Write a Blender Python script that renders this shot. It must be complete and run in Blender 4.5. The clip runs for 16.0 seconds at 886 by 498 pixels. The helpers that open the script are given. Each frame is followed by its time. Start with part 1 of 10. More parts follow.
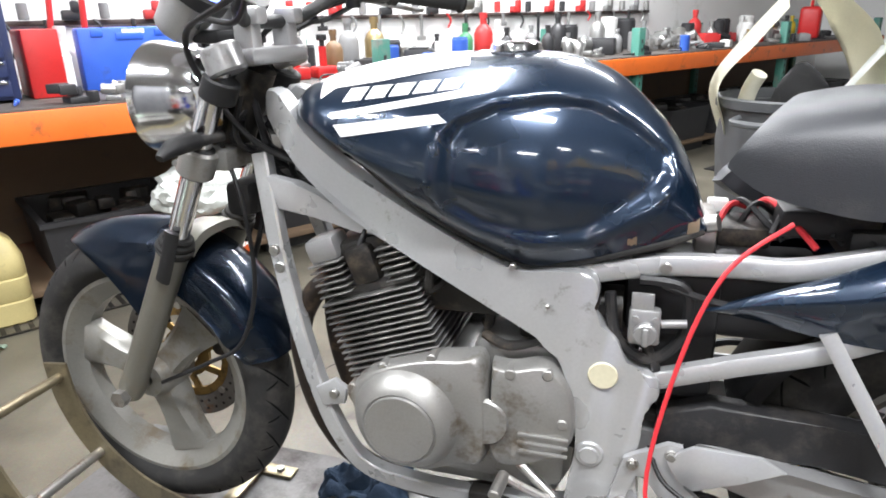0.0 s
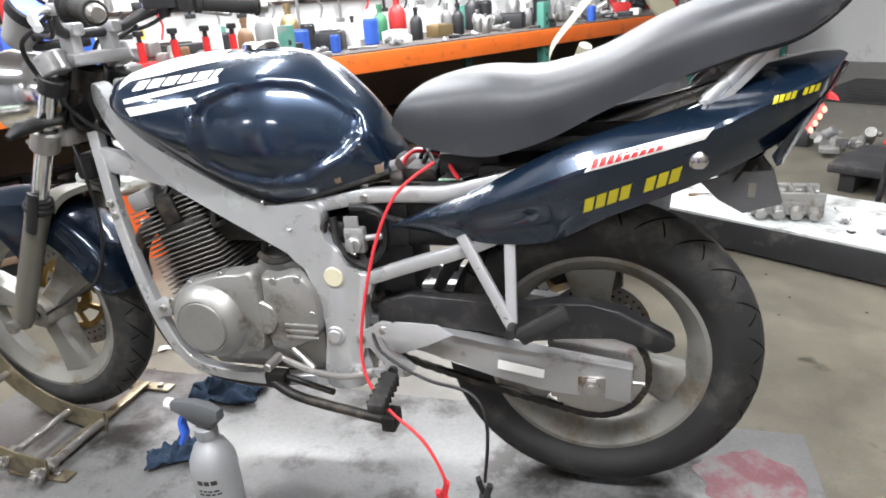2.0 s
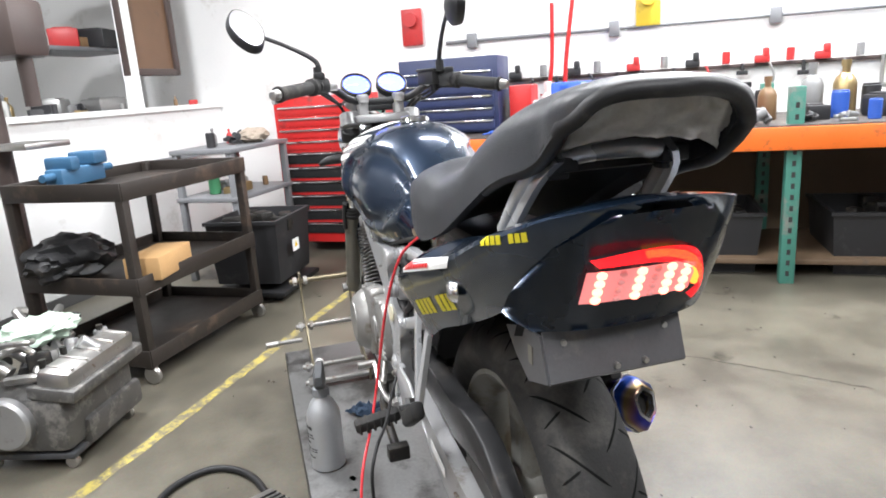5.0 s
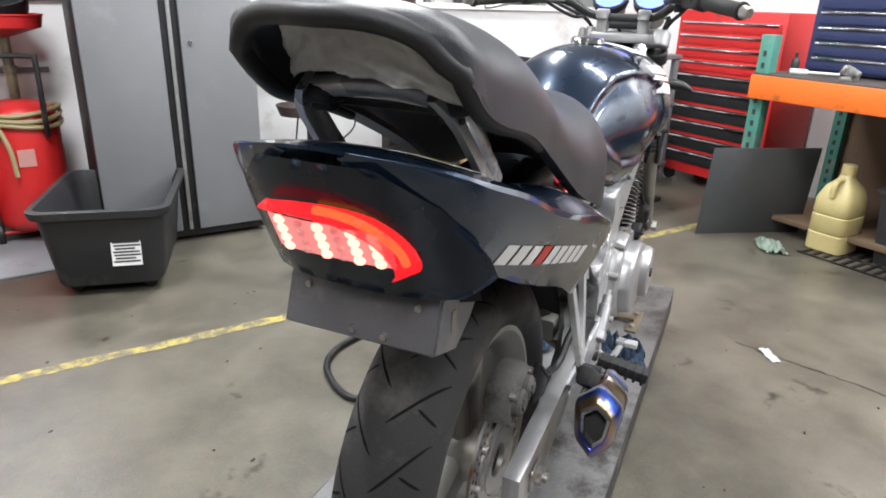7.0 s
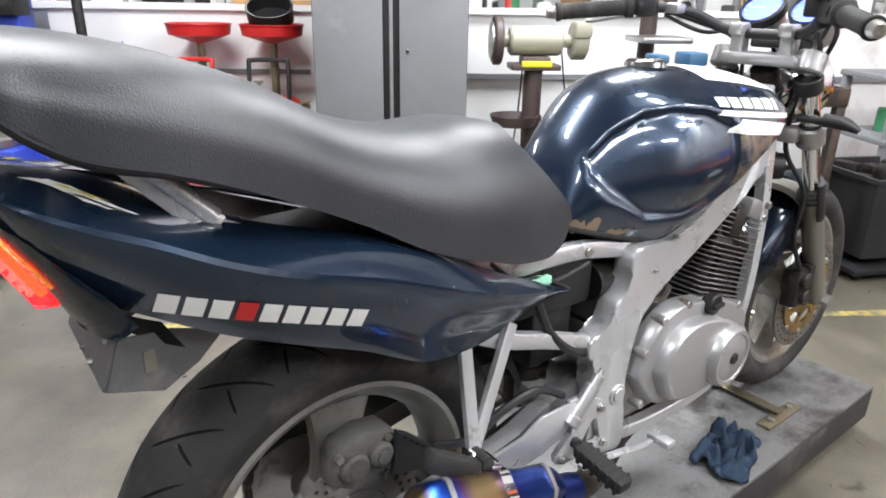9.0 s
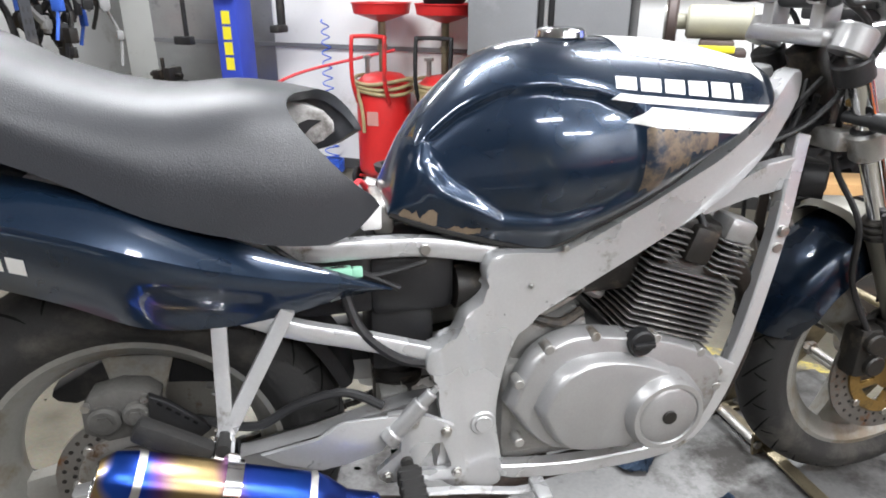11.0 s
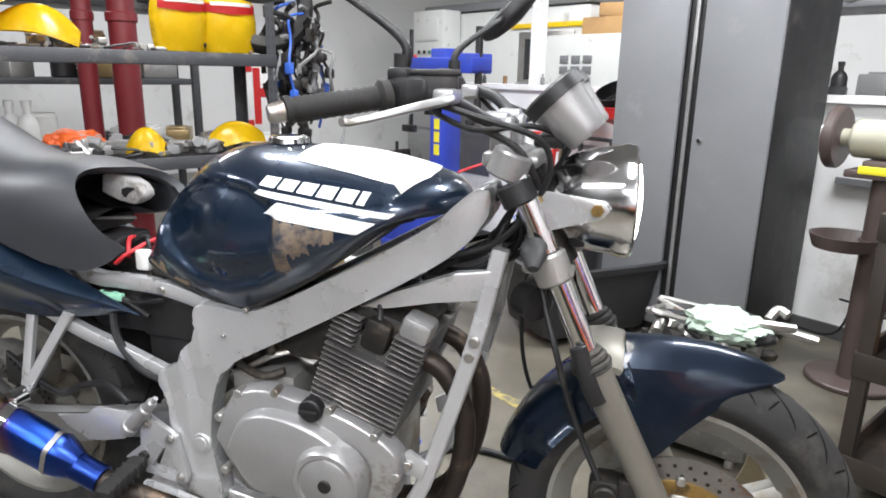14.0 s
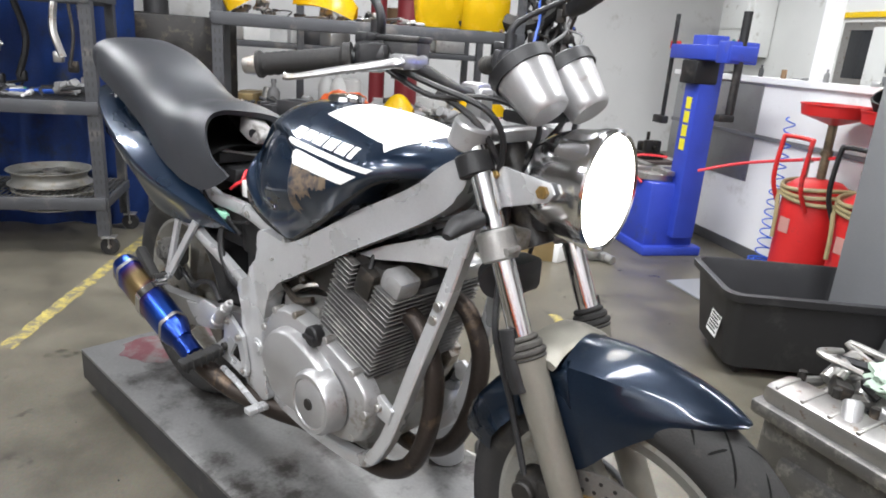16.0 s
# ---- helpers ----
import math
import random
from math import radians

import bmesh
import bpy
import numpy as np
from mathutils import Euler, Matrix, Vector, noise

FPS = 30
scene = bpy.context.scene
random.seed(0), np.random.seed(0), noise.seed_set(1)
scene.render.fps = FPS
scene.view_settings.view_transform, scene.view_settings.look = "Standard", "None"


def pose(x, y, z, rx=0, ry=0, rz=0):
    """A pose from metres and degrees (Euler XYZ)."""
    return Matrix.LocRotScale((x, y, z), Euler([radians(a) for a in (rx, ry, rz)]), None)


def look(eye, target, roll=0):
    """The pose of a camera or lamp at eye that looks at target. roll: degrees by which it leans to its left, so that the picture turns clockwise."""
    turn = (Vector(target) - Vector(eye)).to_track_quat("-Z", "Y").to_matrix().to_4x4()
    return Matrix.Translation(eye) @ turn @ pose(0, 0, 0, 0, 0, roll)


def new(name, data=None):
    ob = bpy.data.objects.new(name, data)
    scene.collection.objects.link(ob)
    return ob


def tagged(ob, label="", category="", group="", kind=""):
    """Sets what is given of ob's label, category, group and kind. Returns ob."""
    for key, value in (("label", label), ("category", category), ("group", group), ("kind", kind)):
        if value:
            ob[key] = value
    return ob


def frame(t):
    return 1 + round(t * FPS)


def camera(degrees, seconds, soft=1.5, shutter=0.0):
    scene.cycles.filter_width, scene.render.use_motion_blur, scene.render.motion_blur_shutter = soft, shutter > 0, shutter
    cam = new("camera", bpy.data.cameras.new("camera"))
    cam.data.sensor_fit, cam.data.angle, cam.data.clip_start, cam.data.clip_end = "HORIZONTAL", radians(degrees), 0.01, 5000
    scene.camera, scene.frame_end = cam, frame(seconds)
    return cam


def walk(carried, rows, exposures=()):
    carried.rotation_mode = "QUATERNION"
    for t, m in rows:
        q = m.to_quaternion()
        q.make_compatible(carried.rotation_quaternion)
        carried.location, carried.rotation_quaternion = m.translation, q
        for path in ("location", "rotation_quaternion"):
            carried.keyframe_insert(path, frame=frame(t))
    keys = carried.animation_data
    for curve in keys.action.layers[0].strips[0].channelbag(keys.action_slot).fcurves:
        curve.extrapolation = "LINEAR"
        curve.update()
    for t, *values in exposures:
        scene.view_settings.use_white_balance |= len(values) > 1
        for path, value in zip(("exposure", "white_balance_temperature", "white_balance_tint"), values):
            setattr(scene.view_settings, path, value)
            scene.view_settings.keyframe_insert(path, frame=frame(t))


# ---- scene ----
cam = camera(67.9, 16.0, soft=1.8)
PATH = [
    (0, (0.271, -0.974, 0.979), (-0.310, 0.825, 0.325), -1.5),
    (0.5, (0.330, -1.064, 0.999), (-0.135, 0.757, 0.315), -0.8),
    (1, (0.493, -1.170, 1.013), (0.136, 0.649, 0.262), -2.0),
    (1.5, (0.667, -1.250, 1.018), (0.336, 0.567, 0.252), -0.7),
    (2, (0.785, -1.229, 1.018), (0.259, 0.559, 0.292), -3.9),
    (2.5, (0.945, -1.090, 1.023), (0.309, 0.630, 0.224), 1.1),
    (3, (1.134, -0.992, 0.998), (0.334, 0.664, 0.211), -0.1),
    (3.5, (1.356, -0.912, 1.018), (0.127, 0.487, 0.289), 0.2),
    (3.7, (1.399, -0.863, 1.019), (0.076, 0.457, 0.309), -0.6),
    (5.8, (1.785, -0.076, 1.016), (-0.147, -0.156, 0.504), 2.4),
    (6, (1.740, 0.006, 1.013), (-0.161, -0.180, 0.418), 5.0),
    (6.5, (1.612, 0.164, 1.022), (-0.196, -0.323, 0.319), 1.7),
    (7, (1.587, 0.346, 1.016), (-0.120, -0.420, 0.309), 1.8),
    (7.5, (1.596, 0.551, 1.034), (0.097, -0.585, 0.355), -0.2),
    (8, (1.526, 0.636, 1.039), (0.097, -0.632, 0.448), -0.5),
    (8.5, (1.283, 0.714, 1.047), (-0.036, -0.633, 0.379), 2.7),
    (8.7, (1.210, 0.729, 1.048), (-0.044, -0.666, 0.355), 2.0),
    (10.8, (0.542, 0.941, 1.002), (0.090, -0.872, 0.287), 0.7),
    (11, (0.479, 0.948, 1.011), (0.047, -0.854, 0.259), 0.2),
    (11.5, (0.305, 1.052, 1.014), (0.017, -0.812, 0.350), 2.4),
    (12, (0.151, 1.165, 1.024), (0.091, -0.727, 0.377), -0.0),
    (12.5, (0.005, 1.151, 1.020), (-0.004, -0.769, 0.460), -0.1),
    (13, (-0.184, 1.048, 1.047), (-0.150, -0.846, 0.405), 1.0),
    (13.5, (-0.322, 1.016, 1.048), (-0.166, -0.872, 0.409), -0.8),
    (14, (-0.535, 1.082, 1.064), (0.004, -0.774, 0.548), 1.1),
    (14.5, (-0.671, 1.078, 1.076), (0.157, -0.679, 0.596), -2.1),
    (15, (-0.809, 0.959, 1.080), (0.208, -0.695, 0.597), 0.4),
    (15.5, (-0.923, 0.849, 1.079), (0.260, -0.670, 0.538), -0.8),
    (16, (-1.018, 0.854, 1.061), (0.283, -0.544, 0.468), 4.1),
]
walk(cam, [(t, look(eye, target, roll)) for t, eye, target, roll in PATH], [(0.0, 0.22), (2.0, 0.22), (3.7, 0.28), (5.8, 0.1), (7.0, 0.05), (10.8, 0.05), (13.5, -0.08), (16.0, -0.05)])

# ---- light ----
world = bpy.data.worlds.new("world")
scene.world = world
world.use_nodes = True
world.node_tree.nodes["Background"].inputs[0].default_value = (0.75, 0.85, 1.0, 1)
world.node_tree.nodes["Background"].inputs[1].default_value = 0.12

FLOOR = -0.154
CEIL = 3.0


def lamp(x, y, z, sx, sy, watts):
    data = bpy.data.lights.new("tube_light", "AREA")
    data.shape, data.size, data.size_y, data.energy, data.color = "RECTANGLE", sx, sy, watts, (0.95, 0.965, 1.0)
    ob = new("tube_light", data)
    ob.matrix_world = Matrix.Translation((x, y, z))
    return ob


TUBES = [(-1.6, 2.4, 0, 112), (0.9, 2.4, 0, 52), (-1.6, -1.3, 0, 118), (0.9, -1.3, 0, 118), (-0.4, 0.75, 90, 66), (2.9, 0.6, 0, 88), (-1.2, -4.6, 0, 84), (1.6, -4.6, 0, 74), (4.0, -3.2, 0, 50), (-0.2, 4.0, 0, 130)]
for tx, ty, tr, tw in TUBES:
    lamp(tx, ty, CEIL - 0.12, 0.22 if tr else 1.25, 1.25 if tr else 0.22, tw)

# ---- helpers of this scene ----
def cr(pts, n=8):
    """A smooth line through the points."""
    pts = [Vector(p) for p in pts]
    out = []
    for i in range(len(pts) - 1):
        p0, p1, p2, p3 = pts[max(i - 1, 0)], pts[i], pts[i + 1], pts[min(i + 2, len(pts) - 1)]
        for k in range(n):
            t = k / n
            out.append(0.5 * (2 * p1 + (p2 - p0) * t + (2 * p0 - 5 * p1 + 4 * p2 - p3) * t * t + (3 * p1 - p0 - 3 * p2 + p3) * t ** 3))
    return out + [pts[-1]]


def grid(bm, rows, closed=False, caps=False):
    """Faces between rows of points."""
    vs = [[bm.verts.new(p) for p in r] for r in rows]
    n = len(vs[0])
    for a, b in zip(vs, vs[1:]):
        for j in range(n if closed else n - 1):
            bm.faces.new((a[j], a[(j + 1) % n], b[(j + 1) % n], b[j]))
    if caps:
        bm.faces.new(vs[0][::-1])
        bm.faces.new(vs[-1])
    return vs


def tube(bm, pts, r, seg=10, flat=1.0, smooth=6, caps=True, up=None):
    """A round (or flattened) tube along a smooth line; r may change along it."""
    line = cr(pts, smooth) if smooth else [Vector(p) for p in pts]
    rows, side = [], None
    for i, p in enumerate(line):
        d = (line[min(i + 1, len(line) - 1)] - line[max(i - 1, 0)]).normalized()
        if side is None:
            ref = Vector(up) if up else (Vector((0, 0, 1)) if abs(d.z) < 0.9 else Vector((0, 1, 0)))
            side = d.cross(ref).normalized()
        side = (side - d * side.dot(d)).normalized()
        top = side.cross(d)
        k = i / (len(line) - 1)
        rad = r if not isinstance(r, (list, tuple)) else float(np.interp(k, np.linspace(0, 1, len(r)), r))
        rows.append([p + side * (math.cos(a) * rad) + top * (math.sin(a) * rad * flat) for a in (2 * math.pi * j / seg for j in range(seg))])
    grid(bm, rows, closed=True, caps=caps)
    return bm


def boxtube(bm, pts, w, h, smooth=6, up=(0, 1, 0)):
    """A rectangular bar along a smooth line: w across 'up', h along it."""
    line = cr(pts, smooth) if smooth else [Vector(p) for p in pts]
    u = Vector(up)
    rows = []
    for i, p in enumerate(line):
        d = (line[min(i + 1, len(line) - 1)] - line[max(i - 1, 0)]).normalized()
        s = d.cross(u).normalized()
        c = 0.22
        ring = [(-1 + c, -1), (1 - c, -1), (1, -1 + c), (1, 1 - c), (1 - c, 1), (-1 + c, 1), (-1, 1 - c), (-1, -1 + c)]
        rows.append([p + s * (a * w / 2) + u * (b * h / 2) for a, b in ring])
    grid(bm, rows, closed=True, caps=True)
    return bm


def box(bm, c, s, bevel=0.0, m=None, seg=2):
    """A box with centre c and size s, its edges rounded."""
    made = bmesh.ops.create_cube(bm, size=1.0, matrix=(m or Matrix()) @ Matrix.Translation(c) @ Matrix.Diagonal((*s, 1)))["verts"]
    if bevel:
        edges = list({e for v in made for e in v.link_edges})
        bmesh.ops.bevel(bm, geom=edges, offset=bevel, segments=seg, profile=0.5, affect="EDGES")
    return bm


def cyl(bm, a, b, r, r2=None, seg=20, bevel=0.0):
    """A round bar from a to b."""
    a, b = Vector(a), Vector(b)
    d = b - a
    r2 = r if r2 is None else r2
    q = d.to_track_quat("Z", "Y").to_matrix()
    L = d.length
    prof = [(0, 0), (r, 0), (r2, L), (0, L)] if not bevel else [(0, 0), (r - bevel, 0), (r, bevel), (r2, L - bevel), (r2 - bevel, L), (0, L)]
    rows = [[a + q @ Vector((math.cos(t) * max(rr, 1e-4), math.sin(t) * max(rr, 1e-4), z)) for t in (2 * math.pi * j / seg for j in range(seg))] for rr, z in prof]
    grid(bm, rows, closed=True, caps=True)
    return bm


def lathe(bm, prof, seg=48, m=None, closed=False):
    """Turns (radius, along) pairs round the local y axis."""
    m = m or Matrix()
    rows = [[m @ Vector((r * math.cos(t), h, r * math.sin(t))) for r, h in prof] for t in (2 * math.pi * j / seg for j in range(seg))]
    rows.append(rows[0])
    vs = [[bm.verts.new(p) for p in r] for r in rows[:-1]]
    vs.append(vs[0])
    n = len(prof)
    for a, b in zip(vs, vs[1:]):
        for j in range(n if closed else n - 1):
            bm.faces.new((a[j], a[(j + 1) % n], b[(j + 1) % n], b[j]))
    return bm


def prism(bm, prof, y0, y1, bevel=0.0, inset=None):
    """A plate: an outline in x and z, from y0 to y1; inset moves y by x."""
    f = inset or (lambda x: 0.0)
    a = [bm.verts.new((x, y0 + f(x), z)) for x, z in prof]
    b = [bm.verts.new((x, y1 + f(x), z)) for x, z in prof]
    n = len(prof)
    fa = bm.faces.new(a)
    fb = bm.faces.new(b[::-1])
    for i in range(n):
        bm.faces.new((a[i], b[i], b[(i + 1) % n], a[(i + 1) % n]))
    if bevel:
        edges = list({e for fc in (fa, fb) for e in fc.edges})
        bmesh.ops.bevel(bm, geom=edges, offset=bevel, segments=2, profile=0.5, affect="EDGES")
    return bm


def part(name, bm, material, parent=None, label="", smooth=40, double=False):
    """Links a bmesh as one mesh object."""
    bmesh.ops.recalc_face_normals(bm, faces=bm.faces)
    me = bpy.data.meshes.new(name)
    for f in bm.faces:
        f.smooth = bool(smooth)
    if smooth and smooth < 180:
        lim = radians(smooth)
        for e in bm.edges:
            if len(e.link_faces) == 2 and e.calc_face_angle(0) > lim:
                e.smooth = False
    bm.to_mesh(me)
    bm.free()
    me.materials.append(material)
    ob = new(name, me)
    if parent:
        ob.parent = parent
    if label:
        tagged(ob, label)
    return ob


def thing(name, label, category, loc=(0, 0, 0), rz=0, group="", kind=""):
    """An empty at the base of a thing."""
    ob = new(name)
    ob.empty_display_size = 0.05
    ob.matrix_world = pose(*loc, 0, 0, rz)
    return tagged(ob, label, category, group, kind)


def single(name, bm, material, label, category, loc=(0, 0, 0), rz=0, group="", kind="", smooth=40):
    """A thing of one mesh."""
    ob = part(name, bm, material, None, smooth=smooth)
    ob.matrix_world = pose(*loc, 0, 0, rz)
    return tagged(ob, label, category, group, kind)


def B():
    return bmesh.new()


def mirror(bm):
    """Adds the other side, mirrored in y."""
    geo = bmesh.ops.duplicate(bm, geom=bm.verts[:] + bm.edges[:] + bm.faces[:])["geom"]
    for v in geo:
        if isinstance(v, bmesh.types.BMVert):
            v.co.y = -v.co.y
    return bm


# ---- materials ----
def mat(name, base, rough=0.5, metal=0.0, var=0.12, scale=18.0, fine=160.0, bump=0.02, dirt=None, dirt_amt=0.0, dirt_scale=5.0, coat=0.0, wear=0.0, spec=0.5, island=0.0):
    """A surface with fine grain, broad variation, stains and relief."""
    m = bpy.data.materials.new(name)
    m.use_nodes = True
    nt = m.node_tree
    p = nt.nodes["Principled BSDF"]
    N = lambda t: nt.nodes.new("ShaderNode" + t)
    co = N("TexCoord")
    a, b = N("TexNoise"), N("TexNoise")
    for n, s, d in ((a, scale, 4.0), (b, fine, 2.0)):
        n.inputs["Scale"].default_value, n.inputs["Detail"].default_value = s, d
        nt.links.new(co.outputs["Object"], n.inputs["Vector"])
    mix = N("Mix")
    mix.data_type = "RGBA"
    lo = tuple(max(c * (1 - var * 2.2), 0) for c in base)
    hi = tuple(min(c * (1 + var * 1.6), 1) for c in base)
    mix.inputs["A"].default_value, mix.inputs["B"].default_value = (*lo, 1), (*hi, 1)
    add = N("Math")
    add.operation = "MULTIPLY_ADD"
    add.inputs[1].default_value, add.inputs[2].default_value = 0.35, 0.0
    nt.links.new(b.outputs["Fac"], add.inputs[0])
    add2 = N("Math")
    add2.operation = "MULTIPLY_ADD"
    add2.inputs[1].default_value = 0.65
    nt.links.new(a.outputs["Fac"], add2.inputs[0])
    nt.links.new(add.outputs[0], add2.inputs[2])
    nt.links.new(add2.outputs[0], mix.inputs["Factor"])
    col = mix.outputs["Result"]
    if dirt:
        d = N("TexNoise")
        d.inputs["Scale"].default_value, d.inputs["Detail"].default_value, d.inputs["Roughness"].default_value = dirt_scale, 8.0, 0.7
        nt.links.new(co.outputs["Object"], d.inputs["Vector"])
        rp = N("ValToRGB")
        rp.color_ramp.elements[0].position, rp.color_ramp.elements[1].position = 0.62 - dirt_amt * 0.35, 0.72 - dirt_amt * 0.25
        nt.links.new(d.outputs["Fac"], rp.inputs["Fac"])
        mx = N("Mix")
        mx.data_type = "RGBA"
        mx.inputs["B"].default_value = (*dirt, 1)
        nt.links.new(col, mx.inputs["A"])
        nt.links.new(rp.outputs["Color"], mx.inputs["Factor"])
        col = mx.outputs["Result"]
    if island:
        hs = N("HueSaturation")
        oi = N("ObjectInfo")
        ma = N("MapRange")
        ma.inputs["To Min"].default_value, ma.inputs["To Max"].default_value = 1 - island, 1 + island
        nt.links.new(oi.outputs["Random"], ma.inputs["Value"])
        nt.links.new(ma.outputs["Result"], hs.inputs["Value"])
        nt.links.new(col, hs.inputs["Color"])
        col = hs.outputs["Color"]
    nt.links.new(col, p.inputs["Base Color"])
    rr = N("MapRange")
    rr.inputs["To Min"].default_value, rr.inputs["To Max"].default_value = max(rough - 0.1, 0.02), min(rough + 0.12, 1)
    nt.links.new(a.outputs["Fac"], rr.inputs["Value"])
    nt.links.new(rr.outputs["Result"], p.inputs["Roughness"])
    p.inputs["Metallic"].default_value = metal
    p.inputs["Coat Weight"].default_value = coat
    p.inputs["Coat Roughness"].default_value = 0.06
    p.inputs["Specular IOR Level"].default_value = spec
    if bump:
        bp = N("Bump")
        bp.inputs["Strength"].default_value, bp.inputs["Distance"].default_value = 0.5, bump * 0.05
        nt.links.new(add2.outputs[0], bp.inputs["Height"])
        nt.links.new(bp.outputs["Normal"], p.inputs["Normal"])
    return m


def glow(name, color, strength):
    m = bpy.data.materials.new(name)
    m.use_nodes = True
    p = m.node_tree.nodes["Principled BSDF"]
    p.inputs["Base Color"].default_value = (*color, 1)
    p.inputs["Emission Color"].default_value = (*color, 1)
    p.inputs["Emission Strength"].default_value = strength
    return m


BLUE = mat("blue_paint", (0.010, 0.024, 0.050), 0.27, 0.55, 0.22, 7, 240, 0.003, dirt=(0.016, 0.026, 0.042), dirt_amt=0.10, dirt_scale=9, coat=1.0)
BLUE_WORN = mat("worn_blue_paint", (0.014, 0.027, 0.052), 0.30, 0.5, 0.25, 9, 240, 0.006, dirt=(0.035, 0.042, 0.055), dirt_amt=0.12, dirt_scale=22, coat=0.8)
BARE = mat("bare_primer", (0.25, 0.19, 0.13), 0.55, 0.1, 0.2, 40, 200, 0.02)
SILVER = mat("silver_frame_paint", (0.50, 0.506, 0.512), 0.28, 0.5, 0.1, 9, 220, 0.006, dirt=(0.20, 0.18, 0.15), dirt_amt=0.06, dirt_scale=14)
CAST = mat("cast_aluminium", (0.33, 0.325, 0.31), 0.4, 0.6, 0.14, 14, 260, 0.02, dirt=(0.14, 0.11, 0.08), dirt_amt=0.22, dirt_scale=9)
CAST_R = mat("clean_cast_aluminium", (0.38, 0.38, 0.38), 0.34, 0.6, 0.1, 14, 260, 0.012, dirt=(0.2, 0.18, 0.15), dirt_amt=0.12, dirt_scale=12)
FINM = mat("oxidised_fins", (0.125, 0.122, 0.118), 0.5, 0.5, 0.25, 20, 300, 0.03, dirt=(0.24, 0.23, 0.215), dirt_amt=0.3, dirt_scale=16)
WHEELM = mat("dusty_wheel_paint", (0.24, 0.235, 0.215), 0.42, 0.4, 0.15, 9, 200, 0.01, dirt=(0.17, 0.14, 0.10), dirt_amt=0.30, dirt_scale=12)
RUBBER = mat("tyre_rubber", (0.019, 0.0185, 0.018), 0.72, 0, 0.25, 14, 260, 0.05, dirt=(0.055, 0.051, 0.045), dirt_amt=0.32, dirt_scale=6, spec=0.35)
CHROME = mat("chrome", (0.75, 0.75, 0.76), 0.12, 1.0, 0.06, 8, 200, 0.0)
STEEL = mat("steel", (0.45, 0.44, 0.42), 0.35, 0.9, 0.15, 20, 200, 0.02, dirt=(0.2, 0.13, 0.08), dirt_amt=0.15, dirt_scale=20)
BLACKP = mat("black_plastic", (0.013, 0.013, 0.014), 0.5, 0, 0.25, 16, 260, 0.03, dirt=(0.045, 0.04, 0.036), dirt_amt=0.16, dirt_scale=8, spec=0.4)
VINYL = mat("black_seat_vinyl", (0.028, 0.030, 0.0345), 0.40, 0, 0.2, 8, 520, 0.05, dirt=(0.045, 0.045, 0.046), dirt_amt=0.12, dirt_scale=5)
CALM = mat("brake_dust_grey", (0.075, 0.072, 0.066), 0.75, 0.1, 0.35, 18, 160, 0.10, dirt=(0.02, 0.018, 0.016), dirt_amt=0.4, dirt_scale=16)
DARK = mat("oily_black", (0.014, 0.0125, 0.011), 0.5, 0.2, 0.3, 24, 200, 0.05, dirt=(0.07, 0.055, 0.04), dirt_amt=0.25, dirt_scale=14)
GOLD = mat("gold_disc", (0.30, 0.19, 0.06), 0.4, 0.7, 0.2, 20, 200, 0.02, dirt=(0.06, 0.045, 0.03), dirt_amt=0.3, dirt_scale=14)
DISC = mat("brake_disc_steel", (0.24, 0.23, 0.22), 0.4, 0.8, 0.2, 20, 200, 0.02, dirt=(0.22, 0.10, 0.04), dirt_amt=0.2, dirt_scale=18)
BEIGE = mat("dusty_fork_slider", (0.18, 0.172, 0.145), 0.42, 0.4, 0.1, 12, 200, 0.01, dirt=(0.2, 0.17, 0.12), dirt_amt=0.15)
WHITE = mat("white_decal", (0.78, 0.78, 0.76), 0.35, 0, 0.05, 20, 200, 0.004, dirt=(0.45, 0.44, 0.42), dirt_amt=0.05)
YELLOW = mat("yellow_decal", (0.75, 0.66, 0.03), 0.4, 0, 0.06, 20, 200, 0.0)
RED = mat("red_paint", (0.55, 0.02, 0.02), 0.4, 0, 0.12, 10, 160, 0.01, dirt=(0.18, 0.03, 0.03), dirt_amt=0.12)
REDW = mat("red_cable_jacket", (0.62, 0.03, 0.04), 0.45, 0, 0.08, 20, 160, 0.0)
# greyer foam with darker mottling, for the open seat nose
NOSEM = mat("mottled_grey_foam", (0.36, 0.35, 0.34), 0.85, 0, 0.3, 18, 160, 0.1, dirt=(0.12, 0.11, 0.10), dirt_amt=0.35, dirt_scale=22)
FOAM = mat("pale_foam", (0.82, 0.78, 0.74), 0.8, 0, 0.2, 14, 160, 0.08)

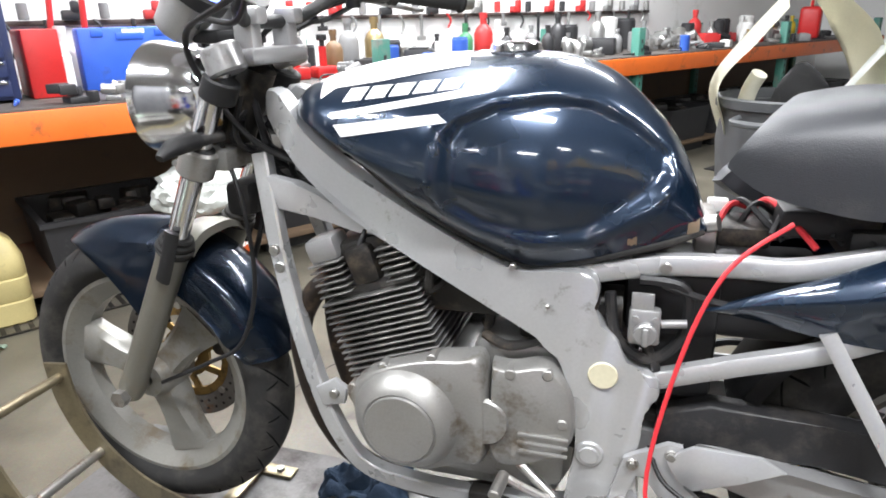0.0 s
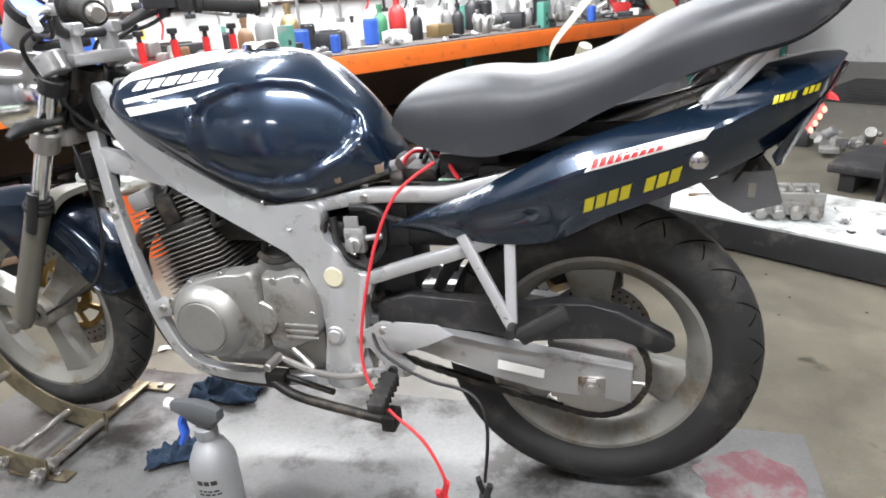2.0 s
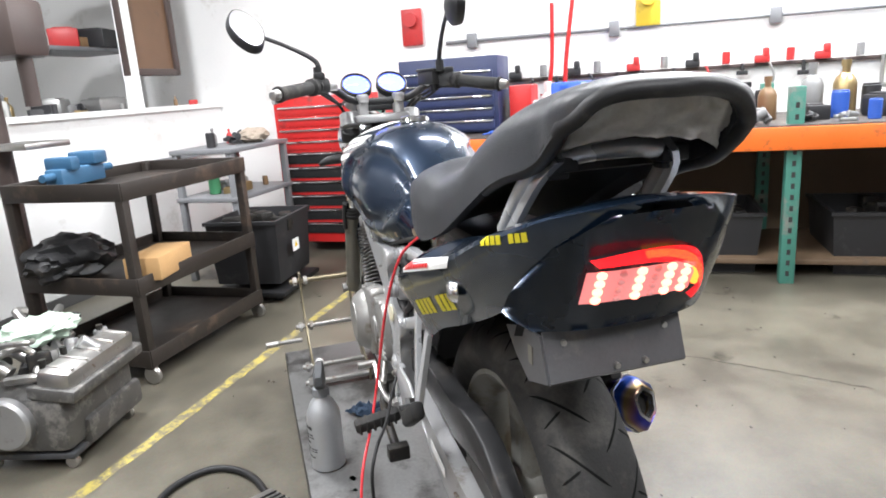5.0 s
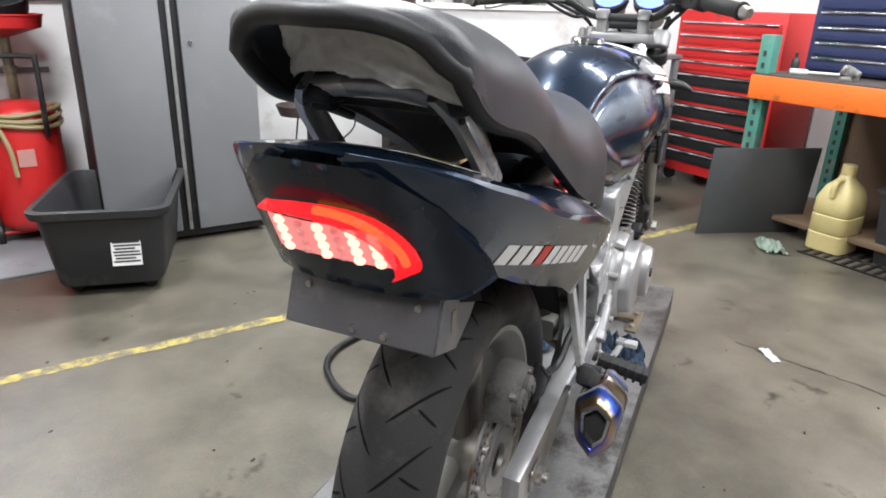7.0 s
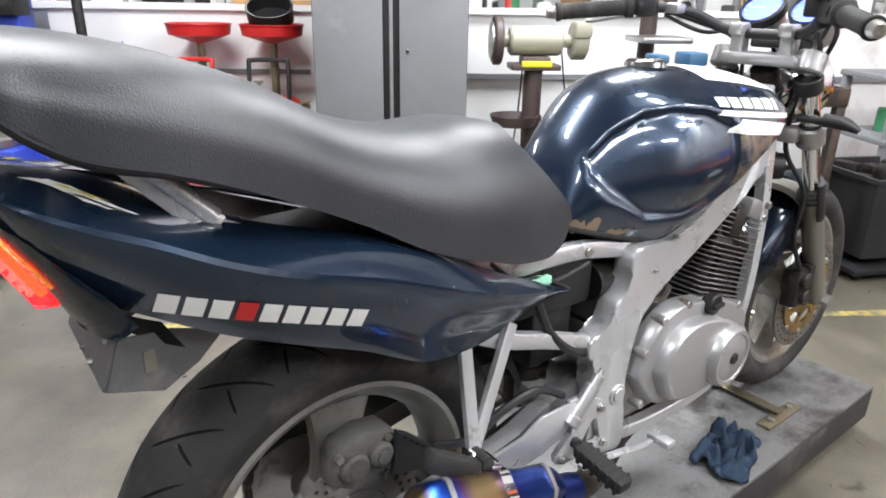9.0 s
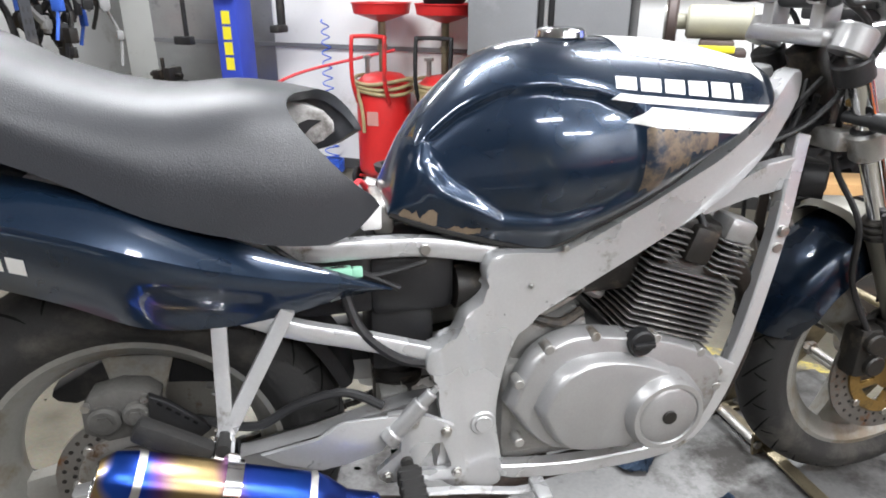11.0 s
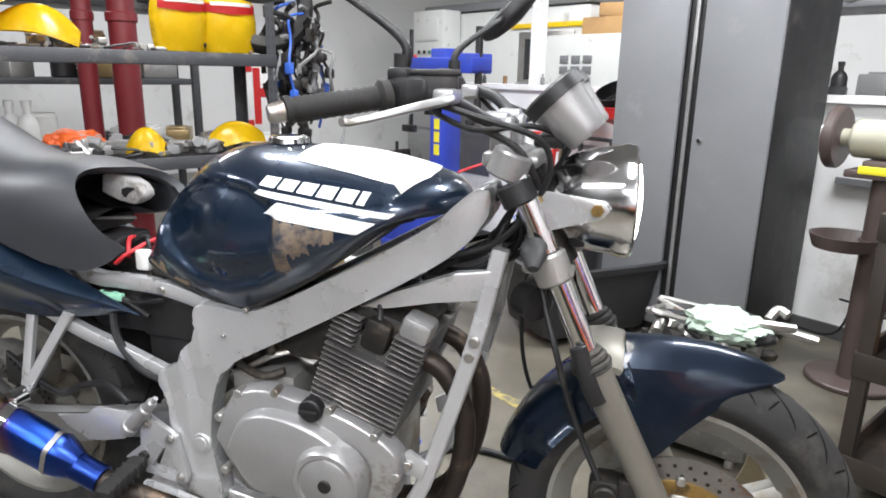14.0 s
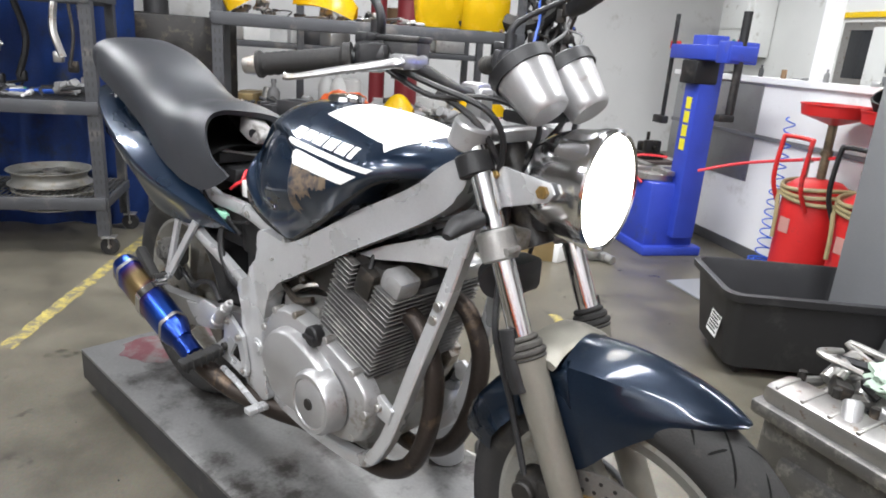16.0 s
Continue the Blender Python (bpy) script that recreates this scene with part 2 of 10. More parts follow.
# ---- room ----
def concrete():
    m = bpy.data.materials.new("stained_concrete_floor")
    m.use_nodes = True
    nt = m.node_tree
    p = nt.nodes["Principled BSDF"]
    N = lambda t: nt.nodes.new("ShaderNode" + t)
    L = nt.links.new
    tc = N("TexCoord")

    def noise_(s, d=6, r=0.6):
        n = N("TexNoise")
        n.inputs["Scale"].default_value, n.inputs["Detail"].default_value, n.inputs["Roughness"].default_value = s, d, r
        L(tc.outputs["Object"], n.inputs["Vector"])
        return n
    broad, mid, fine = noise_(0.7), noise_(4, 8, 0.68), noise_(130, 3)
    r1 = N("ValToRGB")
    e = r1.color_ramp.elements
    e[0].position, e[0].color = 0.30, (0.044, 0.040, 0.032, 1)
    e[1].position, e[1].color = 0.70, (0.170, 0.155, 0.119, 1)
    mx = N("Mix")
    mx.data_type = "FLOAT"
    mx.inputs["Factor"].default_value = 0.55
    L(broad.outputs["Fac"], mx.inputs["A"])
    L(mid.outputs["Fac"], mx.inputs["B"])
    L(mx.outputs["Result"], r1.inputs["Fac"])
    # oil spots
    v = N("TexVoronoi")
    v.inputs["Scale"].default_value = 3.2
    wob = noise_(9, 3)
    va = N("VectorMath")
    va.operation = "MULTIPLY_ADD"
    va.inputs[1].default_value = (0.35, 0.35, 0.35)
    L(wob.outputs["Color"], va.inputs[0])
    L(tc.outputs["Object"], va.inputs[2])
    L(va.outputs[0], v.inputs["Vector"])
    r2 = N("ValToRGB")
    r2.color_ramp.elements[0].position, r2.color_ramp.elements[0].color = 0.05, (0.30, 0.29, 0.27, 1)
    r2.color_ramp.elements[1].position, r2.color_ramp.elements[1].color = 0.16, (1, 1, 1, 1)
    L(v.outputs["Distance"], r2.inputs["Fac"])
    mu = N("Mix")
    mu.data_type, mu.blend_type = "RGBA", "MULTIPLY"
    mu.inputs["Factor"].default_value = 0.85
    L(r1.outputs["Color"], mu.inputs["A"])
    L(r2.outputs["Color"], mu.inputs["B"])
    mg = N("Mix")
    mg.data_type, mg.blend_type = "RGBA", "OVERLAY"
    mg.inputs["Factor"].default_value = 0.35
    L(mu.outputs["Result"], mg.inputs["A"])
    L(fine.outputs["Color"], mg.inputs["B"])
    L(mg.outputs["Result"], p.inputs["Base Color"])
    mr = N("MapRange")
    mr.inputs["To Min"].default_value, mr.inputs["To Max"].default_value = 0.18, 0.50
    L(mid.outputs["Fac"], mr.inputs["Value"])
    L(mr.outputs["Result"], p.inputs["Roughness"])
    bp = N("Bump")
    bp.inputs["Strength"].default_value, bp.inputs["Distance"].default_value = 0.35, 0.002
    L(fine.outputs["Fac"], bp.inputs["Height"])
    L(bp.outputs["Normal"], p.inputs["Normal"])
    return m


CONC = concrete()
WALLW = mat("white_wall_paint", (0.84, 0.84, 0.83), 0.55, 0, 0.03, 2.5, 60, 0.03, dirt=(0.66, 0.65, 0.62), dirt_amt=0.12, dirt_scale=3.0)
# unseen ceiling: grey set darker than the walls to cut bounced light
CEILM = mat("darkened_ceiling", (0.34, 0.34, 0.33), 0.8, 0, 0.08, 2, 60, 0.02)
GREYP = mat("grey_cabinet_paint", (0.20, 0.205, 0.215), 0.45, 0.1, 0.08, 5, 120, 0.01, dirt=(0.235, 0.24, 0.25), dirt_amt=0.04, dirt_scale=3)
ORANGE = mat("orange_beam_paint", (0.80, 0.16, 0.02), 0.45, 0, 0.1, 6, 140, 0.01, dirt=(0.3, 0.09, 0.03), dirt_amt=0.14, dirt_scale=10)
GREENP = mat("green_upright_paint", (0.06, 0.22, 0.17), 0.5, 0, 0.15, 8, 140, 0.02, dirt=(0.2, 0.2, 0.18), dirt_amt=0.2)
WOODT = mat("dark_bench_top", (0.06, 0.05, 0.045), 0.6, 0, 0.3, 12, 120, 0.05, dirt=(0.14, 0.12, 0.10), dirt_amt=0.3)
YLINE = mat("worn_yellow_floor_paint", (0.42, 0.34, 0.08), 0.6, 0, 0.25, 14, 140, 0.03, dirt=(0.13, 0.115, 0.08), dirt_amt=0.62, dirt_scale=20)


BASEM = mat("dark_baseboard", (0.08, 0.08, 0.08), 0.6)
RZ = -33.2
E1 = Vector((math.cos(radians(RZ)), math.sin(radians(RZ)), 0))
E2 = Vector((-math.sin(radians(RZ)), math.cos(radians(RZ)), 0))


def W(a, b, z=FLOOR):
    """A place in the room's own axes, which stand askew to the motorcycle."""
    v = E1 * a + E2 * b
    return (v.x, v.y, z)


def slab(name, a0, a1, b0, b1, z0, z1, material, label, category):
    return single(name, box(B(), (0, 0, 0), (a1 - a0, b1 - b0, z1 - z0)), material, label, category, W((a0 + a1) / 2, (b0 + b1) / 2, (z0 + z1) / 2), RZ, kind="structure", smooth=0)


A0, A1, B0, B1 = -3.25, 7.0, -6.8, 9.2
slab("floor", A0 - 0.2, A1 + 0.2, B0 - 0.2, B1 + 0.2, FLOOR - 0.1, FLOOR, CONC, "stained grey concrete workshop floor", "floor")
# out of view; its dark colour holds back light bounced from above
slab("ceiling", A0 - 0.2, A1 + 0.2, B0 - 0.2, B1 + 0.2, CEIL, CEIL + 0.1, CEILM, "plain workshop ceiling out of view, darkened to cut bounced light", "ceiling")
slab("wall_west", A0 - 0.15, A0, B0, B1, FLOOR, CEIL, WALLW, "white painted workshop wall", "wall")
slab("wall_east", A1, A1 + 0.15, B0, B1, FLOOR, CEIL, WALLW, "white painted workshop wall", "wall")
slab("wall_north", A0, A1, B1, B1 + 0.15, FLOOR, CEIL, WALLW, "white painted workshop wall", "wall")
slab("wall_south", A0, A1, B0 - 0.15, B0, FLOOR, CEIL, WALLW, "white painted workshop wall", "wall")
slab("wall_low", A0, 3.42, -2.94, -2.80, FLOOR, 0.965, WALLW, "white scuffed half-height wall with a ledge", "wall")
slab("wall_ledge", A0, 3.45, -2.97, -2.77, 0.965, 1.0, WALLW, "white wooden ledge on the low wall", "trim")
slab("wall_base", A0, 3.42, -2.80, -2.785, FLOOR, FLOOR + 0.07, BASEM, "dark scuffed baseboard", "baseboard")
for k, a in enumerate((-2.4, -1.2, 1.05, 2.05)):
    slab("window_post", a, a + 0.07, -2.92, -2.84, 1.0, CEIL, WALLW, "white window post above the low wall", "trim")
slab("pipe_rail", A0, 0.1, -2.795, -2.77, 0.60, 0.63, GREYP, "grey conduit along the wall", "trim")
slab("conduit", 1.0, 3.4, -2.795, -2.775, 0.62, 0.645, GREYP, "grey conduit along the wall", "trim")
for tx, ty, tr, tw in TUBES:
    bm = B()
    sx, sy = (0.26, 1.3) if tr else (1.3, 0.26)
    box(bm, (0, 0, 0.05), (sx, sy, 0.06), 0.01)
    single("ceiling_light", bm, WHITE, "white fluorescent ceiling light fitting", "light", (tx, ty, CEIL - 0.081), group="ceiling lights")

# yellow line on the floor
bm = B()
random.seed(11)
a, b = Vector((0.60, -1.70)), Vector((-2.40, 0.26))
d = (b - a).normalized()
nrm = Vector((-d.y, d.x))
n = 90
rows = []
for k in range(n + 1):
    p = a.lerp(b, k / n)
    w0, w1 = 0.026 + random.uniform(-0.006, 0.005), 0.026 + random.uniform(-0.006, 0.005)
    rows.append([(p.x + nrm.x * w0, p.y + nrm.y * w0, FLOOR + 0.0015), (p.x - nrm.x * w1, p.y - nrm.y * w1, FLOOR + 0.0015)])
grid(bm, rows)
single("floor_line", bm, YLINE, "worn yellow line painted on the concrete", "floor marking", kind="structure", smooth=0)
bm = B()
a, b = Vector((1.70, 0.33)), Vector((3.4, -1.20))
d = (b - a).normalized()
nrm = Vector((-d.y, d.x))
rows = []
for k in range(n + 1):
    p = a.lerp(b, k / n)
    w0, w1 = 0.032 + random.uniform(-0.006, 0.005), 0.032 + random.uniform(-0.006, 0.005)
    rows.append([(p.x + nrm.x * w0, p.y + nrm.y * w0, FLOOR + 0.0015), (p.x - nrm.x * w1, p.y - nrm.y * w1, FLOOR + 0.0015)])
grid(bm, rows)
single("floor_line", bm, YLINE, "worn yellow line painted on the concrete", "floor marking", kind="structure", smooth=0)

# ---- lift under the motorcycle ----
LIFTM = mat("worn_lift_deck", (0.185, 0.185, 0.182), 0.40, 0.35, 0.28, 4, 120, 0.03, dirt=(0.04, 0.037, 0.034), dirt_amt=0.38, dirt_scale=4.5)
LIFTB = mat("black_lift_side", (0.025, 0.025, 0.027), 0.5, 0.1, 0.25, 8, 160, 0.03, dirt=(0.10, 0.09, 0.08), dirt_amt=0.2)
lift = thing("motorcycle_lift", "low steel motorcycle lift with worn grey deck", "lift", (0.145, -0.078, FLOOR))
bm = B()
box(bm, (0, 0, 0.148), (2.13, 0.574, 0.012), 0.003)
part("deck", bm, LIFTM, lift, "scraped grey steel deck")
for y in (-0.281, 0.281):
    bm = B()
    box(bm, (0, y, 0.095), (2.13, 0.012, 0.094), 0.003)
    part("side_rail", bm, LIFTB, lift, "black painted side rail")
for x in (-1.059, 1.059):
    bm = B()
    box(bm, (x, 0, 0.095), (0.012, 0.55, 0.094), 0.003)
    part("end_rail", bm, LIFTB, lift)
for y in (-0.2, 0.2):
    bm = B()
    box(bm, (0, y, 0.012), (1.9, 0.06, 0.024), 0.004)
    boxtube(bm, [(-0.8, y * 0.85, 0.03), (0.5, y * 0.85, 0.11)], 0.05, 0.03, smooth=0)
    part("base_rail", bm, LIFTB, lift)

# ---- things round the motorcycle ----
def colour(name, c, rough=0.45, metal=0.0, **kw):
    return mat(name, c, rough, metal, 0.12, 10, 160, 0.01, dirt=tuple(x * 0.45 + 0.03 for x in c), dirt_amt=0.12, **kw)


NAVY = colour("navy_paint", (0.02, 0.03, 0.09))
BLUEPL = colour("blue_plastic", (0.03, 0.12, 0.62))
PRESSB = colour("blue_machine_paint", (0.03, 0.06, 0.42))
YEL = colour("yellow_fairing_paint", (0.82, 0.55, 0.01), 0.25)
CREAM = colour("cream_plastic", (0.62, 0.60, 0.48), 0.4)
JUGM = colour("yellowed_plastic", (0.50, 0.42, 0.19), 0.45)
BUCKET = colour("orange_plastic", (0.72, 0.12, 0.02))
BAGM = mat("white_plastic_bag", (0.66, 0.69, 0.66), 0.35, 0, 0.08, 12, 80, 0.3)
CARTM = mat("brown_cart_steel", (0.030, 0.024, 0.020), 0.5, 0.2, 0.2, 8, 160, 0.02, dirt=(0.08, 0.055, 0.04), dirt_amt=0.2)
BINM = mat("grey_bin_plastic", (0.075, 0.079, 0.083), 0.55, 0, 0.12, 6, 140, 0.02, dirt=(0.12, 0.12, 0.116), dirt_amt=0.16, dirt_scale=9)
TUBM = mat("black_tub_plastic", (0.022, 0.022, 0.024), 0.5, 0, 0.2, 8, 160, 0.02, dirt=(0.05, 0.05, 0.049), dirt_amt=0.1)
RAGM = mat("mint_rag", (0.42, 0.52, 0.43), 0.9, 0, 0.12, 20, 300, 0.2)
BLUERAG = mat("blue_rag", (0.04, 0.07, 0.12), 0.9, 0, 0.2, 20, 300, 0.25)
CARD = mat("cardboard", (0.50, 0.30, 0.13), 0.8, 0, 0.12, 10, 120, 0.03)
BRASS = mat("yellow_zinc", (0.28, 0.24, 0.16), 0.38, 0.75, 0.25, 14, 160, 0.02, dirt=(0.12, 0.10, 0.075), dirt_amt=0.32, dirt_scale=10)
SPRAYB = mat("silver_bottle_plastic", (0.42, 0.43, 0.44), 0.35, 0.45, 0.08, 12, 160, 0.01)
BROWN = colour("brown_painted_steel", (0.07, 0.05, 0.045))
RACKM = mat("charcoal_rack_paint", (0.055, 0.057, 0.062), 0.5, 0.2, 0.15, 10, 160, 0.02, dirt=(0.13, 0.12, 0.11), dirt_amt=0.2)
PAPER = mat("paper", (0.75, 0.75, 0.74), 0.7, 0, 0.04, 20, 160, 0.0)
INK = mat("ink", (0.03, 0.03, 0.03), 0.6)
HOSEM = colour("tan_hose", (0.33, 0.27, 0.14))
CREAMP = colour("cream_machine_paint", (0.36, 0.35, 0.27))
DARKRED = colour("dark_red_post_paint", (0.16, 0.015, 0.02))
GLASSD = mat("dark_window_glass", (0.02, 0.022, 0.025), 0.08, 0, 0.1, 4, 40, 0.0)


def at(name, label, category, a, b, z=FLOOR, turn=0, group=""):
    return thing(name, label, category, W(a, b, z), RZ + turn, group)


UNDER = colour("dim_brown_board", (0.13, 0.085, 0.05), 0.7)
# workbench with orange beam
bench = at("workbench", "long workbench with orange front beam and green legs", "workbench", 0, 0)
Z = -FLOOR
bm = B()
box(bm, (-2.155, 3.6, 0.64 + Z), (0.045, 9.2, 0.12), 0.006)
part("beam", bm, ORANGE, bench, "scuffed orange steel beam")
bm = B()
box(bm, (-2.66, 3.6, 0.695 + Z), (1.04, 9.2, 0.03), 0.004)
part("bench_top", bm, WOODT, bench, "oil-dark bench top")
for b in (-0.97, 1.35, 3.6, 5.9, 8.15):
    for a in (-2.21, -3.1):
        bm = B()
        box(bm, (a, b, (0.90 + Z) / 2), (0.07, 0.075, 0.90 + Z), 0.006)
        leg = part("bench_leg", bm, GREENP, bench, "chipped green rack upright")
        for k in range(16):
            bm = B()
            box(bm, (a + 0.0355, b, 0.06 + k * 0.06), (0.003, 0.018, 0.028), 0.0)
            part("slot", bm, INK, leg)
bm = B()
box(bm, (-2.70, 3.6, 0.03 + Z * 0.4), (0.8, 9.0, 0.03), 0.004)
part("lower_shelf", bm, UNDER, bench, "brown lower shelf board")
bm = B()
box(bm, (-3.13, 3.6, 0.42), (0.03, 9.1, 0.75), 0.0)
part("back_board", bm, UNDER, bench, "tan back board under the bench")

# red tool chest beside the bench
chest = at("tool_chest", "tall red tool chest with black drawers", "tool chest", -2.98, -1.62)
bm = B()
box(bm, (0, 0, 0.62), (0.46, 0.78, 1.08), 0.008)
part("chest_body", bm, RED, chest)
for k in range(10):
    h = 0.068 if k > 5 else 0.085
    z = 0.15 + sum((0.105 if q <= 5 else 0.083) for q in range(k))
    bm = B()
    box(bm, (0.234, 0, z + h / 2), (0.012, 0.72, h), 0.004)
    dr = part("drawer", bm, BLACKP if k < 6 else RED, chest, "black drawer" if k < 6 else "red drawer")
    bm = B()
    box(bm, (0.246, 0, z + h - 0.012), (0.014, 0.70, 0.014), 0.003)
    part("drawer_pull", bm, CHROME, dr, "polished drawer pull")
for x in (-0.18, 0.18):
    for y in (-0.33, 0.33):
        bm = B()
        cyl(bm, (x - 0.015, y, 0.045), (x + 0.015, y, 0.045), 0.045, seg=18, bevel=0.004)
        box(bm, (x, y, 0.075), (0.05, 0.04, 0.02), 0.003)
        part("caster", bm, BLACKP, chest)

# leaning steel sheet
bm = B()
box(bm, (0, 0, 0.245), (0.62, 0.006, 0.49), 0.001, Matrix.Rotation(radians(5), 4, "X"))
single("steel_sheet", bm, colour("dark_sheet_steel", (0.09, 0.095, 0.10), 0.4, 0.5), "dark steel sheet leaning against the bench", "steel sheet", W(-2.19, -0.88), RZ + 156)

# jug, crates and bucket under the bench
jug = at("plastic_jug", "yellowed translucent plastic jug standing on the floor", "jug", -2.35, -0.50)
JS = 1.14
bm = B()
rows = []
for z, w in ((0.0, 0.085), (0.01, 0.095), (0.085, 0.096), (0.09, 0.090), (0.10, 0.096), (0.17, 0.096), (0.175, 0.090), (0.185, 0.096), (0.245, 0.094), (0.30, 0.070), (0.335, 0.034), (0.36, 0.026)):
    rows.append([(JS * w * math.copysign(abs(math.cos(t)) ** 0.45, math.cos(t)), JS * w * 0.9 * math.copysign(abs(math.sin(t)) ** 0.45, math.sin(t)), JS * z) for t in (2 * math.pi * j / 28 for j in range(28))])
grid(bm, rows, closed=True, caps=True)
part("jug_body", bm, JUGM, jug)
bm = B()
cyl(bm, (0, 0, 0.355 * JS), (0, 0, 0.40 * JS), 0.036, 0.034, seg=20, bevel=0.004)
part("jug_cap", bm, JUGM, jug)
bm = B()
tube(bm, [(0.03 * JS, 0, 0.33 * JS), (0.085 * JS, 0, 0.32 * JS), (0.09 * JS, 0, 0.26 * JS)], 0.015, 10)
part("jug_handle", bm, JUGM, jug)


def crate(a, b, l, w, h, turn=0, z=FLOOR, label="black plastic crate full of dark parts under the bench"):
    ob = at("storage_crate", label, "crate", a, b, z, turn, "storage crates")
    bm = B()
    outer = [(-l / 2 * 0.9, -w / 2 * 0.9, 0), (l / 2 * 0.9, -w / 2 * 0.9, 0), (l / 2 * 0.9, w / 2 * 0.9, 0), (-l / 2 * 0.9, w / 2 * 0.9, 0)]
    rows = [[(x * k, y * k, z_) for x, y, _ in outer] for k, z_ in ((1.0, 0.0), (1.11, h), (1.16, h), (1.16, h + 0.02), (1.06, h + 0.02), (0.95, 0.02))]
    grid(bm, rows, closed=True, caps=True)
    part("crate_body", bm, TUBM, ob, smooth=20)
    random.seed(int(a * 100) + int(b * 100))
    for k in range(10):
        bm = B()
        p = (random.uniform(-l, l) * 0.36, random.uniform(-w, w) * 0.36, h * 0.9 + random.uniform(0, 0.04))
        box(bm, p, (random.uniform(0.05, 0.16), random.uniform(0.05, 0.12), random.uniform(0.04, 0.10)), 0.01, Matrix.Rotation(random.uniform(0, 3), 4, "Z"))
        part("crate_content", bm, DARK, ob, "dark oily part")
    return ob


crate(-2.62, 0.0, 0.62, 0.62, 0.36)
crate(-2.66, 0.95, 0.60, 0.60, 0.34)
crate(-2.66, 1.9, 0.60, 0.60, 0.34)
crate(-2.66, 2.8, 0.60, 0.60, 0.34)
bucket = at("bucket", "orange plastic bucket with a stuffed white bag on top", "bucket", -2.16, 0.36)
bm = B()
lathe(bm, [(0.001, 0.0), (0.125, 0.0), (0.148, 0.33), (0.155, 0.33), (0.155, 0.345), (0.143, 0.345), (0.12, 0.02), (0.001, 0.02)], 36, Matrix.Rotation(radians(90), 4, "X") @ Matrix.Diagonal((1, 1, -1, 1)))
part("bucket_body", bm, BUCKET, bucket)
for k, z in ((0, 0.20), (1, 0.15)):
    bm = B()
    for j in range(5 - k):
        a = radians(-20 + 14 * j)
        box(bm, (0.141 * math.cos(a), 0.141 * math.sin(a), z), (0.006, 0.022, 0.030), 0.0, Matrix.Rotation(0, 4, "Z"))
    part("bucket_print", bm, WHITE, bucket)


def blob(bm, c, r, amp, seed, flat=1.0, sub=4):
    """A crumpled soft shape."""
    made = bmesh.ops.create_icosphere(bm, subdivisions=sub, radius=1.0)["verts"]
    for v in made:
        n = noise.fractal(v.co * 2.2 + Vector((seed, seed * 2, 0)), 1.0, 2.0, 4)
        f = noise.noise(v.co * 5.5 + Vector((seed, 0, seed)))
        k = 1 + amp * n + amp * 0.4 * f
        v.co = Vector(c) + Vector((v.co.x * r[0] * k, v.co.y * r[1] * k, v.co.z * r[2] * k * flat))
    return bm


single("plastic_bag", blob(B(), (0, 0, 0.10), (0.20, 0.23, 0.13), 0.22, 3.0), BAGM, "stuffed white plastic bag on the orange bucket", "bag", W(-2.16, 0.34, 0.19), RZ)

# bin with fairings
bin_ = at("rubbish_bin", "large round grey bin on casters filled with fairing parts", "bin", -0.27, 1.79)
bm = B()
lathe(bm, [(0.001, 0.075), (0.20, 0.075), (0.208, 0.09), (0.252, 0.60), (0.262, 0.70), (0.252, 0.82), (0.275, 0.825), (0.280, 0.855), (0.262, 0.86), (0.235, 0.62), (0.19, 0.12), (0.001, 0.12)], 64, Matrix.Rotation(radians(90), 4, "X") @ Matrix.Diagonal((1, 1, -1, 1)))
part("bin_body", bm, BINM, bin_)
for k in range(5):
    t = 2 * math.pi * k / 5 + 0.4
    bm = B()
    cyl(bm, (0.15 * math.cos(t) - 0.012, 0.15 * math.sin(t), 0.037), (0.15 * math.cos(t) + 0.012, 0.15 * math.sin(t), 0.037), 0.037, seg=18, bevel=0.004)
    box(bm, (0.15 * math.cos(t), 0.15 * math.sin(t), 0.07), (0.04, 0.05, 0.02), 0.004)
    part("caster", bm, BLACKP, bin_)
for s in (-1, 1):
    bm = B()
    tube(bm, [(0.07 * s, -0.272, 0.80), (0.075 * s, -0.305, 0.79), (0, -0.315, 0.785), (-0.075 * s, -0.305, 0.79), (-0.07 * s, -0.272, 0.80)], 0.012, 8)
    if s > 0:
        part("bin_handle", bm, BINM, bin_)
    else:
        bm.free()


def shell(pts, w, thick, name, material, label, a, b, z, turn=0, bulge=0.04, category="fairing"):
    """A bent fairing shell along a line of points."""
    bm = B()
    line = cr(pts, 6)
    rows = []
    for i, p in enumerate(line):
        k = i / (len(line) - 1)
        ww = float(np.interp(k, np.linspace(0, 1, len(w)), w))
        rows.append([p + Vector((0, ww * u, -bulge * u * u + 0.006 * math.sin(k * 7 + u * 3))) for u in np.linspace(-1, 1, 11)])
    grid(bm, rows)
    bmesh.ops.solidify(bm, geom=bm.faces[:], thickness=thick)
    return single(name, bm, material, label, category, W(a, b, z), RZ + turn, "fairings", smooth=60)


